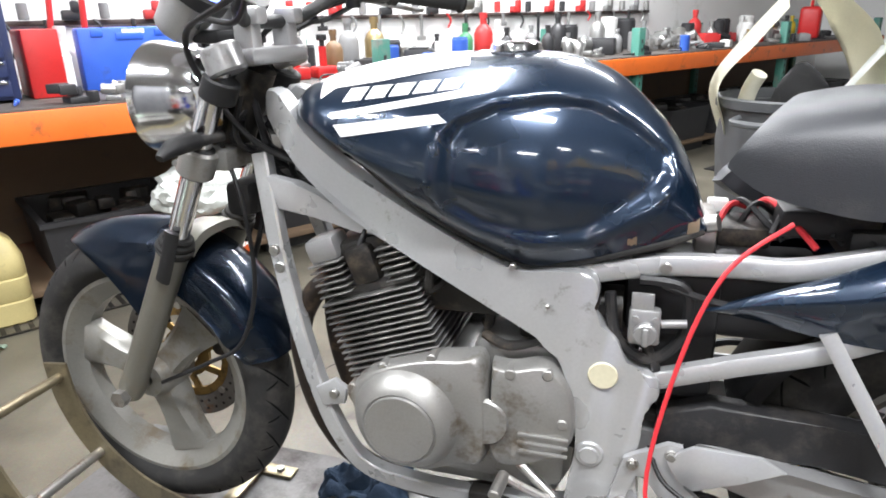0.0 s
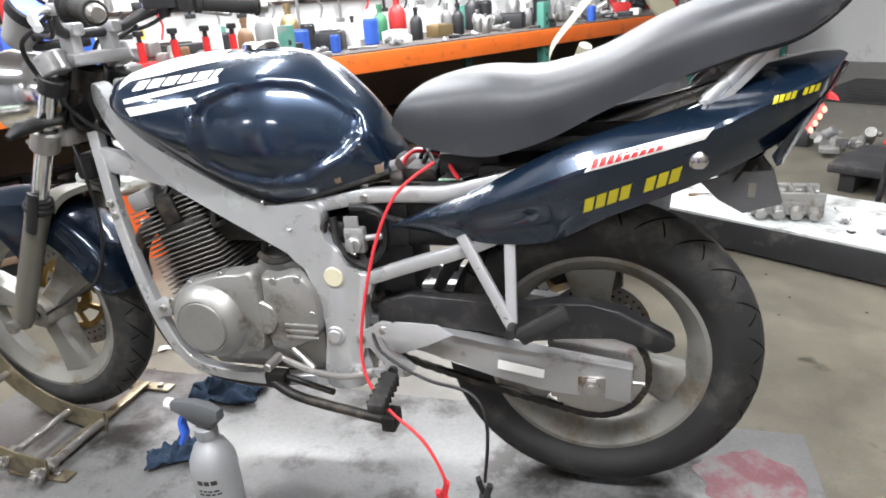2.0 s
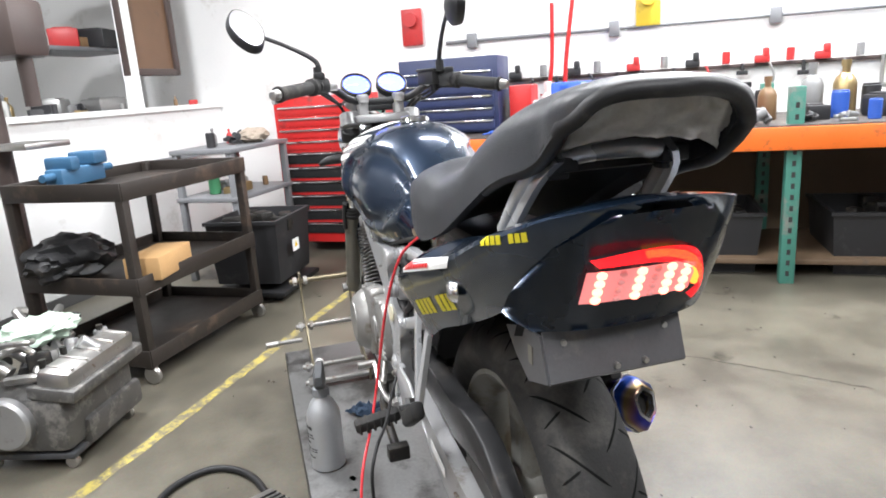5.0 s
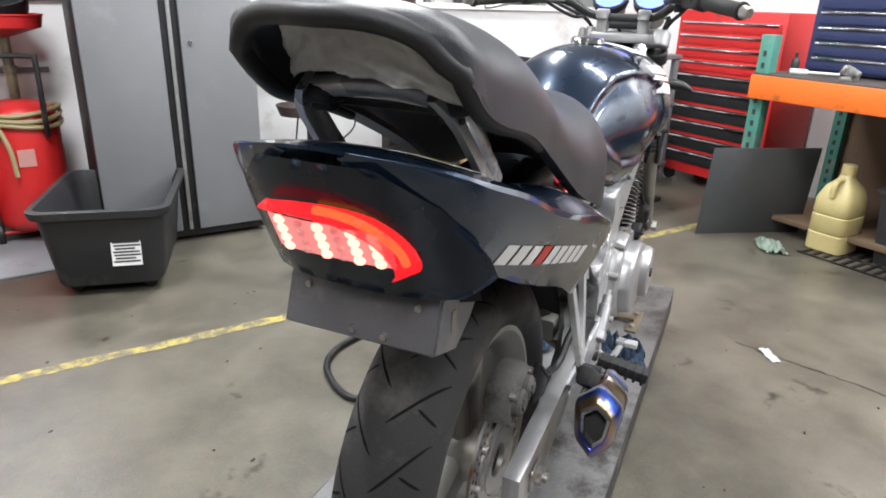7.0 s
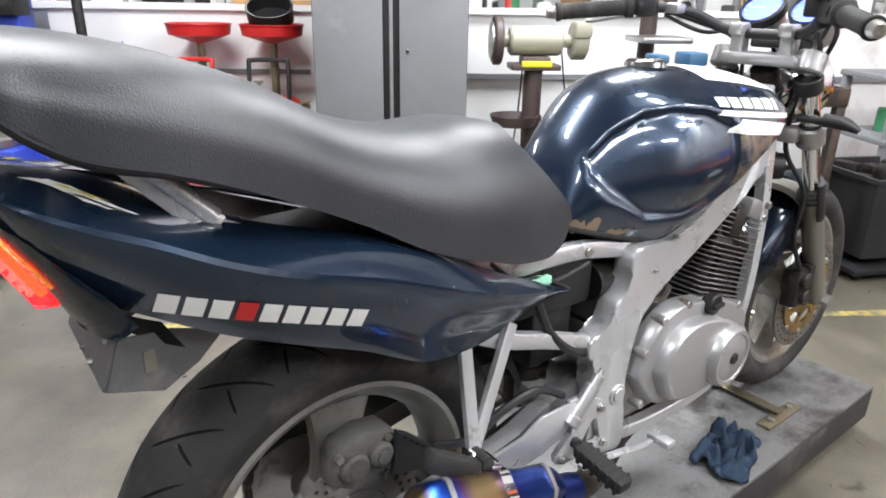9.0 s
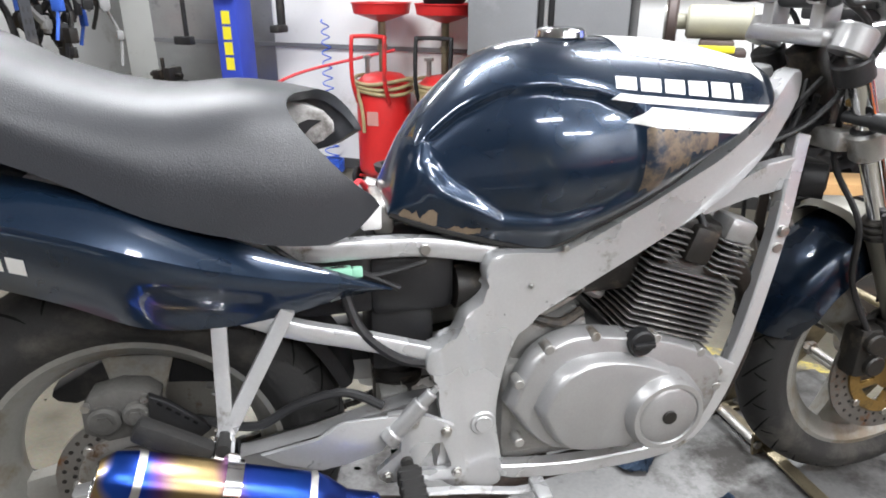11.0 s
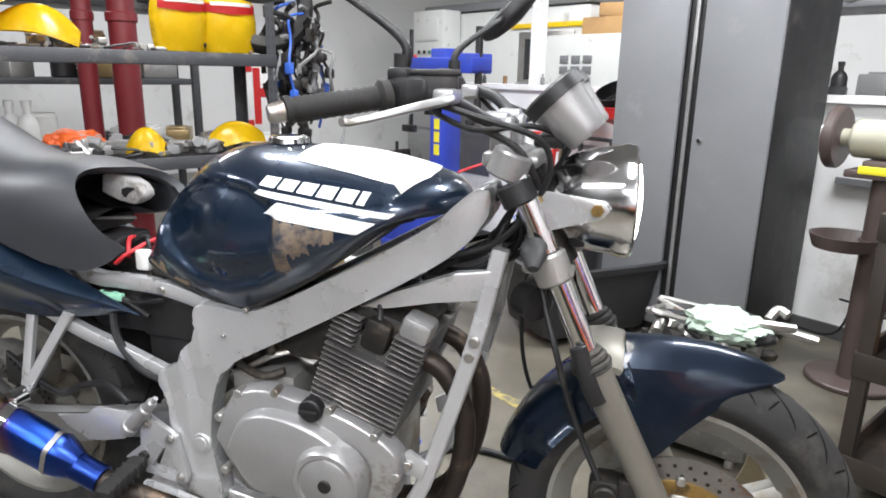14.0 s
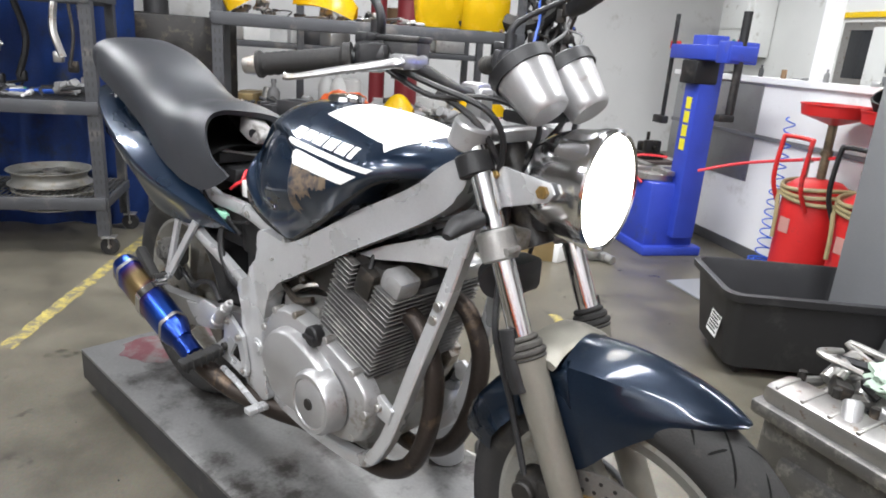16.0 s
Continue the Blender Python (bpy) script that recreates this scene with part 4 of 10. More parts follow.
def junk(a, b, z, size, rng, where, kinds="cbjmtl"):
    """One small loose thing on a shelf or bench."""
    k = rng.choice(kinds)
    c = rng.choices(range(10), (0.55, 0.35, 2.2, 3.4, 2, 3.2, 0.5, 0.22, 0.15, 0.7))[0]
    m, cn = PAL[c], NAMES[c]
    bm = B()
    s = size
    if k == "c":
        cyl(bm, (0, 0, 0), (0, 0, s), s * 0.32, seg=18, bevel=s * 0.03)
        cyl(bm, (0, 0, s), (0, 0, s * 1.05), s * 0.29, seg=18)
        name, cat = "tin_can", "can"
    elif k == "b":
        lathe(bm, [(0.001, 0), (s * 0.24, 0), (s * 0.26, s * 0.03), (s * 0.26, s * 0.7), (s * 0.20, s * 0.85), (s * 0.09, s * 0.95), (s * 0.09, s * 1.1), (s * 0.11, s * 1.1), (s * 0.11, s * 1.25), (0.001, s * 1.25)], 18, Matrix.Rotation(radians(90), 4, "X") @ Matrix.Diagonal((1, 1, -1, 1)))
        name, cat = "bottle", "bottle"
    elif k == "j":
        box(bm, (0, 0, s * 0.3), (s * rng.uniform(0.9, 1.8), s * 0.9, s * 0.6), s * 0.05)
        box(bm, (0, 0, s * 0.62), (s * 0.9, s * 0.6, s * 0.06), s * 0.02)
        name, cat = "small_box", "box"
    elif k == "m":
        for q in range(rng.randint(4, 7)):
            p = Vector((rng.uniform(-0.5, 0.5) * s, rng.uniform(-0.4, 0.4) * s, rng.uniform(0.15, 0.5) * s))
            if rng.random() < 0.5:
                d = Vector((rng.uniform(-1, 1), rng.uniform(-1, 1), rng.uniform(-0.4, 0.6))).normalized() * s * 0.35
                cyl(bm, p - d, p + d, s * rng.uniform(0.08, 0.24), seg=14, bevel=s * 0.02)
            else:
                box(bm, (0, 0, 0), (s * rng.uniform(0.2, 0.6), s * rng.uniform(0.2, 0.5), s * rng.uniform(0.15, 0.4)), s * 0.04, Matrix.Translation(p) @ Matrix.Rotation(rng.uniform(0, 3), 4, "Z"))
        box(bm, (0, 0, s * 0.1), (s * 0.8, s * 0.6, s * 0.2), s * 0.04)
        name, cat = "engine_part", "engine part"
        m, cn = rng.choice([(PAL[5], "steel"), (PAL[3], "black"), (PAL[4], "grey"), (CAST, "aluminium")])
    elif k == "t":
        cyl(bm, (-s * 0.8, 0, s * 0.1), (s * 0.4, 0, s * 0.1), s * 0.06, seg=10)
        cyl(bm, (s * 0.4, 0, s * 0.1), (s * 1.1, 0, s * 0.1), s * 0.12, seg=12, bevel=s * 0.02)
        name, cat = "hand_tool", "tool"
    else:
        n = rng.randint(3, 4)
        pts = [(rng.uniform(-1, 1) * s, rng.uniform(-0.6, 0.6) * s, s * 0.1 + rng.uniform(0, 0.4) * s) for _ in range(n)]
        pts[0] = (pts[0][0], pts[0][1], s * 0.06)
        tube(bm, pts, s * 0.06, 8)
        name, cat = "loose_cable", "cable"
        m, cn = PAL[3], "black"
    lo = min(v.co.z for v in bm.verts)
    for v in bm.verts:
        v.co.z -= lo
    return single(name, bm, m, f"{cn} {name.replace('_', ' ')} lying {where}", cat, W(a, b, z), RZ + rng.uniform(0, 360), "loose clutter")


rng = random.Random(77)
for k in range(135):
    b = -0.9 + 8.6 * k / 135 + rng.uniform(-0.04, 0.04)
    row = k % 3
    a = (-2.28, -2.55, -2.85)[row] + rng.uniform(-0.08, 0.08)
    if -0.95 < b < -0.2 and row:
        continue
    if 0.0 < b < 0.5 and row:
        continue
    junk(a, b, 0.7105, rng.uniform(0.07, 0.13) * (1 + 0.5 * row), rng, "on the workbench", "cbjmtlmt" if row == 0 else "cbjmbc")

# tool box, case and other known things on the bench
tb = at("tool_box", "navy blue tool box with bright drawer edges", "tool box", -2.62, -0.58, 0.7105)
bm = B()
box(bm, (0, 0, 0.24), (0.36, 0.64, 0.46), 0.008)
part("box_body", bm, NAVY, tb)
for k in range(5):
    bm = B()
    box(bm, (0.186, 0, 0.055 + 0.075 * k), (0.014, 0.58, 0.062), 0.004)
    dr = part("drawer", bm, NAVY, tb)
    bm = B()
    box(bm, (0.197, 0, 0.080 + 0.075 * k), (0.012, 0.56, 0.012), 0.002)
    part("drawer_pull", bm, CHROME, dr, "bright drawer pull")
bm = B()
box(bm, (0.12, 0, 0.475), (0.10, 0.30, 0.012), 0.003)
box(bm, (-0.05, 0.12, 0.485), (0.14, 0.14, 0.03), 0.004)
part("box_lid_tray", bm, PAPER, tb)
bm = B()
box(bm, (0, 0, 0.14), (0.28, 0.14, 0.28), 0.008)
single("red_cabinet_box", bm, RED, "red steel parts box on the workbench", "box", W(-2.66, -0.14, 0.7105), RZ)
case = at("plastic_case", "bright blue plastic tool case standing on edge", "case", -2.72, 0.25, 0.7105)
bm = B()
box(bm, (0, 0, 0.14), (0.10, 0.44, 0.28), 0.014)
part("case_shell", bm, BLUEPL, case)
bm = B()
box(bm, (0.052, 0, 0.24), (0.012, 0.12, 0.03), 0.004)
for y in (-0.14, 0.14):
    box(bm, (0.052, y, 0.255), (0.010, 0.05, 0.03), 0.003)
part("case_latch", bm, BLUEPL, case)
bm = B()
box(bm, (0.0515, 0.02, 0.262), (0.003, 0.10, 0.02), 0.0)
part("case_badge", bm, WHITE, case)
for k, b in enumerate((0.62, 0.80, 0.98, 1.14)):
    st = at("red_jack_stand", "small red service tool on the workbench", "tool", -2.45, b, 0.7105, group="red tools")
    bm = B()
    box(bm, (0, 0, 0.03), (0.10, 0.12, 0.06), 0.012)
    cyl(bm, (0, 0, 0.05), (0, 0, 0.16), 0.020, seg=14)
    part("tool_body", bm, RED, st)
    bm = B()
    cyl(bm, (0, 0, 0.12), (0, 0, 0.20 + 0.02 * (k % 2)), 0.013, seg=12)
    cyl(bm, (0, 0, 0.19), (0, 0, 0.22), 0.028, seg=14, bevel=0.004)
    part("tool_knob", bm, BLACKP, st)
# bolt cutters and tools hung on the wall
for k, b in enumerate((-0.05, 0.10)):
    bm = B()
    tube(bm, [(0.02, b, 0.80), (0.02, b + 0.05 - 0.04 * k, 1.1), (0.02, b + 0.06, 1.5)], 0.014, 8)
    cyl(bm, (0.02, b, 0.78), (0.02, b - 0.01, 0.92), 0.022, seg=10)
    single("bolt_cutter_arm", bm, RED, "red bolt cutter arm leaning against the wall", "tool", W(-3.0 + 0.15 * k, 0, 0), RZ, "wall tools")
bm = B()
box(bm, (0, 0, 0), (0.03, 6.0, 0.025), 0.004)
single("wall_tool_rail", bm, BROWN, "brown tool rail along the white wall", "rail", W(-3.232, 2.2, 1.02), RZ)
rng = random.Random(5)
for k in range(60):
    b = -0.8 + 6.0 * k / 60 + rng.uniform(-0.03, 0.03)
    bm = B()
    h = rng.uniform(0.05, 0.22)
    if k % 4 == 0:
        cyl(bm, (0, 0, 0), (0, 0, -h), 0.012, seg=8)
        box(bm, (0, 0, -h), (0.02, 0.07, 0.03), 0.005)
    elif k % 4 == 1:
        box(bm, (0, 0, 0.02), (0.05, 0.09, 0.05), 0.01)
        box(bm, (0.01, 0.02, 0.06), (0.04, 0.04, 0.06), 0.01)
    elif k % 4 == 2:
        tube(bm, [(0, 0, 0), (0.01, 0.03, -h * 0.5), (0, 0.01, -h)], 0.008, 6)
    else:
        cyl(bm, (0, 0, 0.0), (0, 0, 0.08), 0.025, seg=12, bevel=0.004)
    single("hanging_tool", bm, rng.choice([PAL[3], PAL[3], PAL[5], PAL[0], PAL[4]]), "small tool kept on the wall rail", "tool", W(-3.19, b, 1.035), RZ, "wall tools")
bm = B()
cyl(bm, (0, -3.2, 0), (0, 3.0, 0), 0.012, seg=10)
for k in range(7):
    box(bm, (0.01, -3.0 + k, 0), (0.05, 0.07, 0.10), 0.006)
single("wall_conduit", bm, GREYP, "grey conduit with sockets on the white wall", "conduit", W(-3.23, 2.4, 1.32), RZ)
for k, (b, c) in enumerate(((0.62, 7), (-1.05, 0), (2.3, 3), (3.9, 1))):
    bm = B()
    box(bm, (0, 0, 0), (0.02, 0.16, 0.26), 0.01)
    cyl(bm, (0.02, 0, 0.05), (0.05, 0, 0.05), 0.05, seg=18)
    single("wall_reel", bm, PAL[c], "small coloured reel hung on the wall", "reel", W(-3.22, b, 1.45), RZ)

# ---- on the lift ----
def bars(bm, x, y0, z, n, w, h, gap, rng, depth=0.002):
    """A row of plain print bars in a plane x = const."""
    y = y0
    for k in range(n):
        ww = w * rng.uniform(0.6, 1.4)
        box(bm, (x, y + ww / 2, z), (depth, ww, h), 0)
        y += ww + gap
    return bm


chock = thing("wheel_chock", "yellow zinc plated wheel chock holding the front wheel", "wheel chock", (-0.80, -0.09, 0))
for y in (-0.185, 0.005):
    bm = B()
    boxtube(bm, [(0.30, y, 0.030), (0.20, y, 0.045), (0.10, y, 0.085), (0.015, y, 0.160), (-0.035, y, 0.255), (-0.048, y, 0.345)], 0.058, 0.007)
    part("side_arm", bm, BRASS, chock, "curved zinc plated side plate")
for x, z in ((-0.040, 0.315), (0.025, 0.150), (0.19, 0.050), (0.29, 0.030)):
    bm = B()
    cyl(bm, (x, -0.225, z), (x, 0.015, z), 0.010, seg=14, bevel=0.002)
    rod = part("cross_rod", bm, BRASS if z > 0.2 else STEEL, chock)
    for yy in (-0.205, -0.165):
        bm = B()
        cyl(bm, (x, yy - 0.008, z), (x, yy + 0.008, z), 0.018, seg=6, bevel=0.002)
        part("nut", bm, STEEL, rod)
bm = B()
cyl(bm, (-0.10, -0.20, 0.05), (-0.10, -0.30, 0.05), 0.010, seg=12, bevel=0.002)
cyl(bm, (-0.10, -0.29, 0.05), (-0.03, -0.295, 0.075), 0.007, seg=10)
crank = part("crank", bm, STEEL, chock, "steel crank handle")
bm = B()
cyl(bm, (-0.03, -0.295, 0.075), (-0.03, -0.345, 0.075), 0.012, seg=14, bevel=0.003)
part("crank_grip", bm, STEEL, crank)
for y in (-0.17, 0.21):
    bm = B()
    box(bm, (0.26, y, 0.004), (0.17, 0.036, 0.008), 0.002)
    st = part("base_strip", bm, BRASS, chock)
    for dx in (-0.05, 0.05):
        bm = B()
        cyl(bm, (0.26 + dx, y, 0.008), (0.26 + dx, y, 0.016), 0.010, seg=6, bevel=0.001)
        part("bolt", bm, STEEL, st)
bm = B()
boxtube(bm, [(0.26, -0.17, 0.016), (0.26, 0.21, 0.016)], 0.030, 0.006, smooth=0, up=(0, 0, 1))
part("base_bar", bm, BRASS, chock)

TURN = Matrix.Rotation(radians(90), 4, "X") @ Matrix.Diagonal((1, 1, -1, 1))
spray = thing("spray_bottle", "silver spray bottle with grey head and blue trigger", "spray bottle", (-0.01, -0.30, 0), -8)
bm = B()
lathe(bm, [(0.001, 0), (0.042, 0), (0.047, 0.005), (0.047, 0.145), (0.045, 0.165), (0.032, 0.195), (0.018, 0.210), (0.016, 0.222), (0.001, 0.222)], 40, TURN)
bottle = part("bottle", bm, SPRAYB, spray, "silver plastic bottle")
rng = random.Random(4)
bm = B()
for z, n, h, w in ((0.132, 3, 0.010, 0.014), (0.112, 4, 0.004, 0.009), (0.104, 4, 0.004, 0.009), (0.088, 2, 0.006, 0.016), (0.070, 5, 0.003, 0.008), (0.063, 5, 0.003, 0.008), (0.045, 3, 0.004, 0.012)):
    t = -95.0
    for k in range(n):
        dt = math.degrees(w / 0.047) * rng.uniform(0.7, 1.2)
        m = Matrix.Rotation(radians(t + dt / 2), 4, "Z")
        box(bm, (0.0472, 0, z), (0.0008, math.radians(dt) * 0.047, h), 0, m)
        t += dt + 4
part("bottle_print", bm, INK, bottle, "black label print bars")
bm = B()
cyl(bm, (0, 0, 0.212), (0, 0, 0.238), 0.021, seg=24, bevel=0.002)
for k in range(20):
    t = 2 * math.pi * k / 20
    cyl(bm, (0.021 * math.cos(t), 0.021 * math.sin(t), 0.214), (0.021 * math.cos(t), 0.021 * math.sin(t), 0.236), 0.0016, seg=5)
part("collar", bm, colour("grey_nozzle_plastic", (0.24, 0.25, 0.26)), spray)
bm = B()
rows = [[(x, w * c, z0 + (z1 - z0) * d) for c, d in ((-1, 0.15), (-1, 0.8), (-0.6, 1), (0.6, 1), (1, 0.8), (1, 0.15), (0.6, 0), (-0.6, 0))] for x, w, z0, z1 in ((0.045, 0.010, 0.262, 0.285), (0.02, 0.015, 0.240, 0.292), (-0.02, 0.015, 0.242, 0.294), (-0.05, 0.012, 0.256, 0.288), (-0.075, 0.010, 0.262, 0.284))]
grid(bm, rows, closed=True, caps=True)
head = part("spray_head", bm, BINM, spray, "grey spray head")
bm = B()
cyl(bm, (-0.075, 0, 0.273), (-0.093, 0, 0.273), 0.012, seg=16, bevel=0.002)
part("nozzle", bm, WHITE, head, "pale nozzle tip")
bm = B()
boxtube(bm, [(-0.045, 0, 0.262), (-0.062, 0, 0.235), (-0.062, 0, 0.205), (-0.075, 0, 0.180)], 0.010, 0.018)
part("trigger", bm, BLUEPL, spray, "blue trigger")


def cloth(name, material, label, loc, l, w, h, seed, rz=0):
    """A crumpled cloth lying flat with folds."""
    bm = B()
    n = 30
    rows = []
    for i in range(n + 1):
        row = []
        for j in range(n + 1):
            u, v = i / n * 2 - 1, j / n * 2 - 1
            p = Vector((u * 1.7, v * 1.7, seed))
            wx, wy = noise.noise(p * 0.8) * 0.35, noise.noise(p * 0.8 + Vector((7, 3, 1))) * 0.35
            z = abs(noise.noise(p * 1.5 + Vector((3, 1, 2)))) * 1.5 + abs(noise.noise(p * 3.1)) * 0.5
            edge = max(abs(u), abs(v))
            row.append(((u + wx) * l / 2, (v + wy) * w / 2, 0.004 + h * z * (1 - 0.6 * edge ** 4)))
        rows.append(row)
    grid(bm, rows)
    bmesh.ops.solidify(bm, geom=bm.faces[:], thickness=0.003)
    return single(name, bm, material, label, "cloth", loc, rz, smooth=80)


cloth("rag", BLUERAG, "crumpled dark blue shop rag on the lift deck", (-0.275, 0.125, 0.003), 0.19, 0.12, 0.05, 2.3, 15)
cloth("rag", BLUERAG, "dark blue rag edge under the engine", (-0.25, -0.14, 0.003), 0.13, 0.08, 0.03, 5.1, 40)

charger = thing("battery_box", "small blue black battery tester with clamped leads", "battery box", (0.51, -0.265, 0), 20)
bm = B()
box(bm, (0, 0, 0.035), (0.13, 0.085, 0.07), 0.008)
part("case", bm, colour("dark_blue_case", (0.03, 0.05, 0.11)), charger)
bm = B()
box(bm, (0, 0, 0.073), (0.11, 0.07, 0.008), 0.003)
part("face_plate", bm, colour("pale_plate", (0.4, 0.42, 0.44)), charger, "pale top plate")
for s, m_, n_ in ((-1, REDW, "red"), (1, BLACKP, "black")):
    bm = B()
    box(bm, (s * 0.04, 0.0, 0.095), (0.022, 0.016, 0.045), 0.004)
    boxtube(bm, [(s * 0.04, -0.006, 0.11), (s * 0.05, -0.01, 0.145)], 0.010, 0.014, smooth=0)
    boxtube(bm, [(s * 0.04, 0.006, 0.11), (s * 0.03, 0.012, 0.145)], 0.010, 0.014, smooth=0)
    part("clamp", bm, m_, charger, f"{n_} clamp")
single("red_lead", tube(B(), [(0.447, -0.1, 0.73), (0.373, -0.13, 0.67), (0.325, -0.16, 0.545), (0.298, -0.19, 0.367), (0.341, -0.22, 0.283), (0.433, -0.26, 0.235), (0.475, -0.277, 0.172), (0.475, -0.277, 0.14)], 0.0032, 8), REDW, "red battery lead hanging beside the engine", "cable")
single("black_lead", tube(B(), [(0.30, -0.13, 0.40), (0.328, -0.16, 0.357), (0.428, -0.2, 0.33), (0.527, -0.24, 0.334), (0.560, -0.26, 0.284), (0.550, -0.255, 0.15)], 0.0035, 8), BLACKP, "thin black battery lead", "cable")
single("air_line", tube(B(), [(-0.02, -0.47, -0.12), (0.11, -0.60, -0.142), (0.02, -0.76, -0.142), (-0.12, -0.82, -0.142), (-0.30, -0.77, -0.142), (-0.365, -0.63, -0.142), (-0.21, -0.50, -0.142), (0.2, -0.45, -0.142), (0.9, -0.48, -0.142), (1.25, -0.62, -0.142)], 0.011, 10), BLACKP, "black braided air line lying on the floor", "hose")
pedal = thing("foot_pedal", "aluminium and black foot pedal on the floor", "pedal", (-0.05, -0.47, FLOOR), 25)
bm = B()
box(bm, (0, 0, 0.015), (0.19, 0.10, 0.03), 0.006)
part("pedal_base", bm, BLACKP, pedal)
bm = B()
boxtube(bm, [(-0.09, 0, 0.03), (0.10, 0, 0.065)], 0.006, 0.085, smooth=0)
pl = part("pedal_plate", bm, STEEL, pedal, "bright aluminium pedal plate")
for k in range(5):
    bm = B()
    box(bm, (-0.05 + 0.028 * k, 0, 0.043 + 0.0052 * k), (0.006, 0.08, 0.004), 0.001)
    part("tread_bar", bm, BLACKP, pl)
single("lift_valve", box(box(B(), (0, 0, 0.02), (0.09, 0.04, 0.04), 0.006), (0.06, 0, 0.022), (0.04, 0.02, 0.02), 0.004), BLACKP, "black valve block beside the lift", "valve", (0.15, -0.43, FLOOR))
# small marks on the deck
GREENS = colour("green_drips", (0.03, 0.10, 0.06))
rng = random.Random(9)
for k in range(10):
    bm = B()
    n = 9
    r = rng.uniform(0.004, 0.012)
    ring = [bm.verts.new((r * rng.uniform(0.6, 1.7) * math.cos(2 * math.pi * j / n), r * rng.uniform(0.5, 1.0) * math.sin(2 * math.pi * j / n), 0)) for j in range(n)]
    bm.faces.new(ring)
    bmesh.ops.solidify(bm, geom=bm.faces[:], thickness=-0.0006)
    single("paint_drip", bm, GREENS, "small dark green paint drip on the deck", "paint drip", (rng.uniform(0.05, 0.6), rng.uniform(-0.34, -0.2), 0.001), rng.uniform(0, 360), "paint drips")

# ---- racks ----
def rack(name, label, a0, a1, b0, b1, top, shelves, casters):
    """Slotted uprights, shelf beams and wire decks; returns nothing."""
    ob = at(name, label, "rack", 0, 0)
    H = -FLOOR
    for a in (a0, a1):
        for b in (b0, b1):
            bm = B()
            z0 = 0.10 if casters else 0.0
            sa, sb = (1 if a == a0 else -1), (1 if b == b0 else -1)
            box(bm, (a, b + sb * 0.028, (z0 + top + H) / 2), (0.004, 0.056, top + H - z0), 0)
            box(bm, (a + sa * 0.028, b, (z0 + top + H) / 2), (0.056, 0.004, top + H - z0), 0)
            up = part("upright", bm, RACKM, ob, "charcoal slotted upright")
            bm = B()
            z = z0 + 0.05
            while z < top + H - 0.03:
                for s in (-0.012, 0.012):
                    box(bm, (a - sa * 0.0025, b + sb * (0.028 + s), z), (0.002, 0.008, 0.024), 0)
                z += 0.05
            part("slot", bm, INK, up)
            if casters:
                bm = B()
                cyl(bm, (a - 0.014, b, 0.048), (a + 0.014, b, 0.048), 0.048, seg=20, bevel=0.004)
                cs = part("caster", bm, BLACKP, ob)
                bm = B()
                box(bm, (a, b, 0.098), (0.07, 0.07, 0.006), 0.002)
                boxtube(bm, [(a - 0.02, b, 0.097), (a - 0.02, b, 0.04)], 0.03, 0.004, smooth=0)
                boxtube(bm, [(a + 0.02, b, 0.097), (a + 0.02, b, 0.04)], 0.03, 0.004, smooth=0)
                cyl(bm, (a - 0.024, b, 0.048), (a + 0.024, b, 0.048), 0.010, seg=12)
                part("caster_fork", bm, STEEL, cs, "bright caster fork")
    for z in shelves:
        for a, s in ((a0, 1), (a1, -1)):
            bm = B()
            box(bm, (a - s * 0.004, (b0 + b1) / 2, z + H - 0.035), (0.020, abs(b1 - b0), 0.068), 0.004)
            part("shelf_beam", bm, RACKM, ob, "charcoal shelf beam")
        for b in (b0, b1):
            bm = B()
            box(bm, ((a0 + a1) / 2, b, z + H - 0.03), (a1 - a0, 0.02, 0.05), 0.004)
            part("end_beam", bm, RACKM, ob)
        bm = B()
        lo, hi = min(b0, b1), max(b0, b1)
        k = lo + 0.02
        while k < hi:
            box(bm, ((a0 + a1) / 2, k, z + H - 0.003), (a1 - a0 - 0.02, 0.005, 0.005), 0)
            k += 0.03
        for q in range(4):
            box(bm, (a0 + (q + 0.5) * (a1 - a0) / 4, (lo + hi) / 2, z + H - 0.009), (0.007, hi - lo - 0.02, 0.006), 0)
        part("wire_deck", bm, RACKM, ob, "dark wire shelf deck")
    return ob


rack("storage_rack", "charcoal steel rack on casters loaded with wheel rims and parts", 2.40, 2.90, 1.10, 2.50, 1.35, (0.16, 0.66, 1.20), True)
rack("storage_rack", "long charcoal steel rack loaded with fairings and parts", 2.62, 3.10, -1.22, 0.56, 1.95, (0.60, 1.15), False)
# diagonal brace of the long rack
single("rack_brace", boxtube(B(), [(0, 0, 0), (0.42, 0, 0.5)], 0.03, 0.02, smooth=0), RACKM, "charcoal diagonal brace between rack uprights", "brace", W(2.65, 0.54, 0.62), RZ)

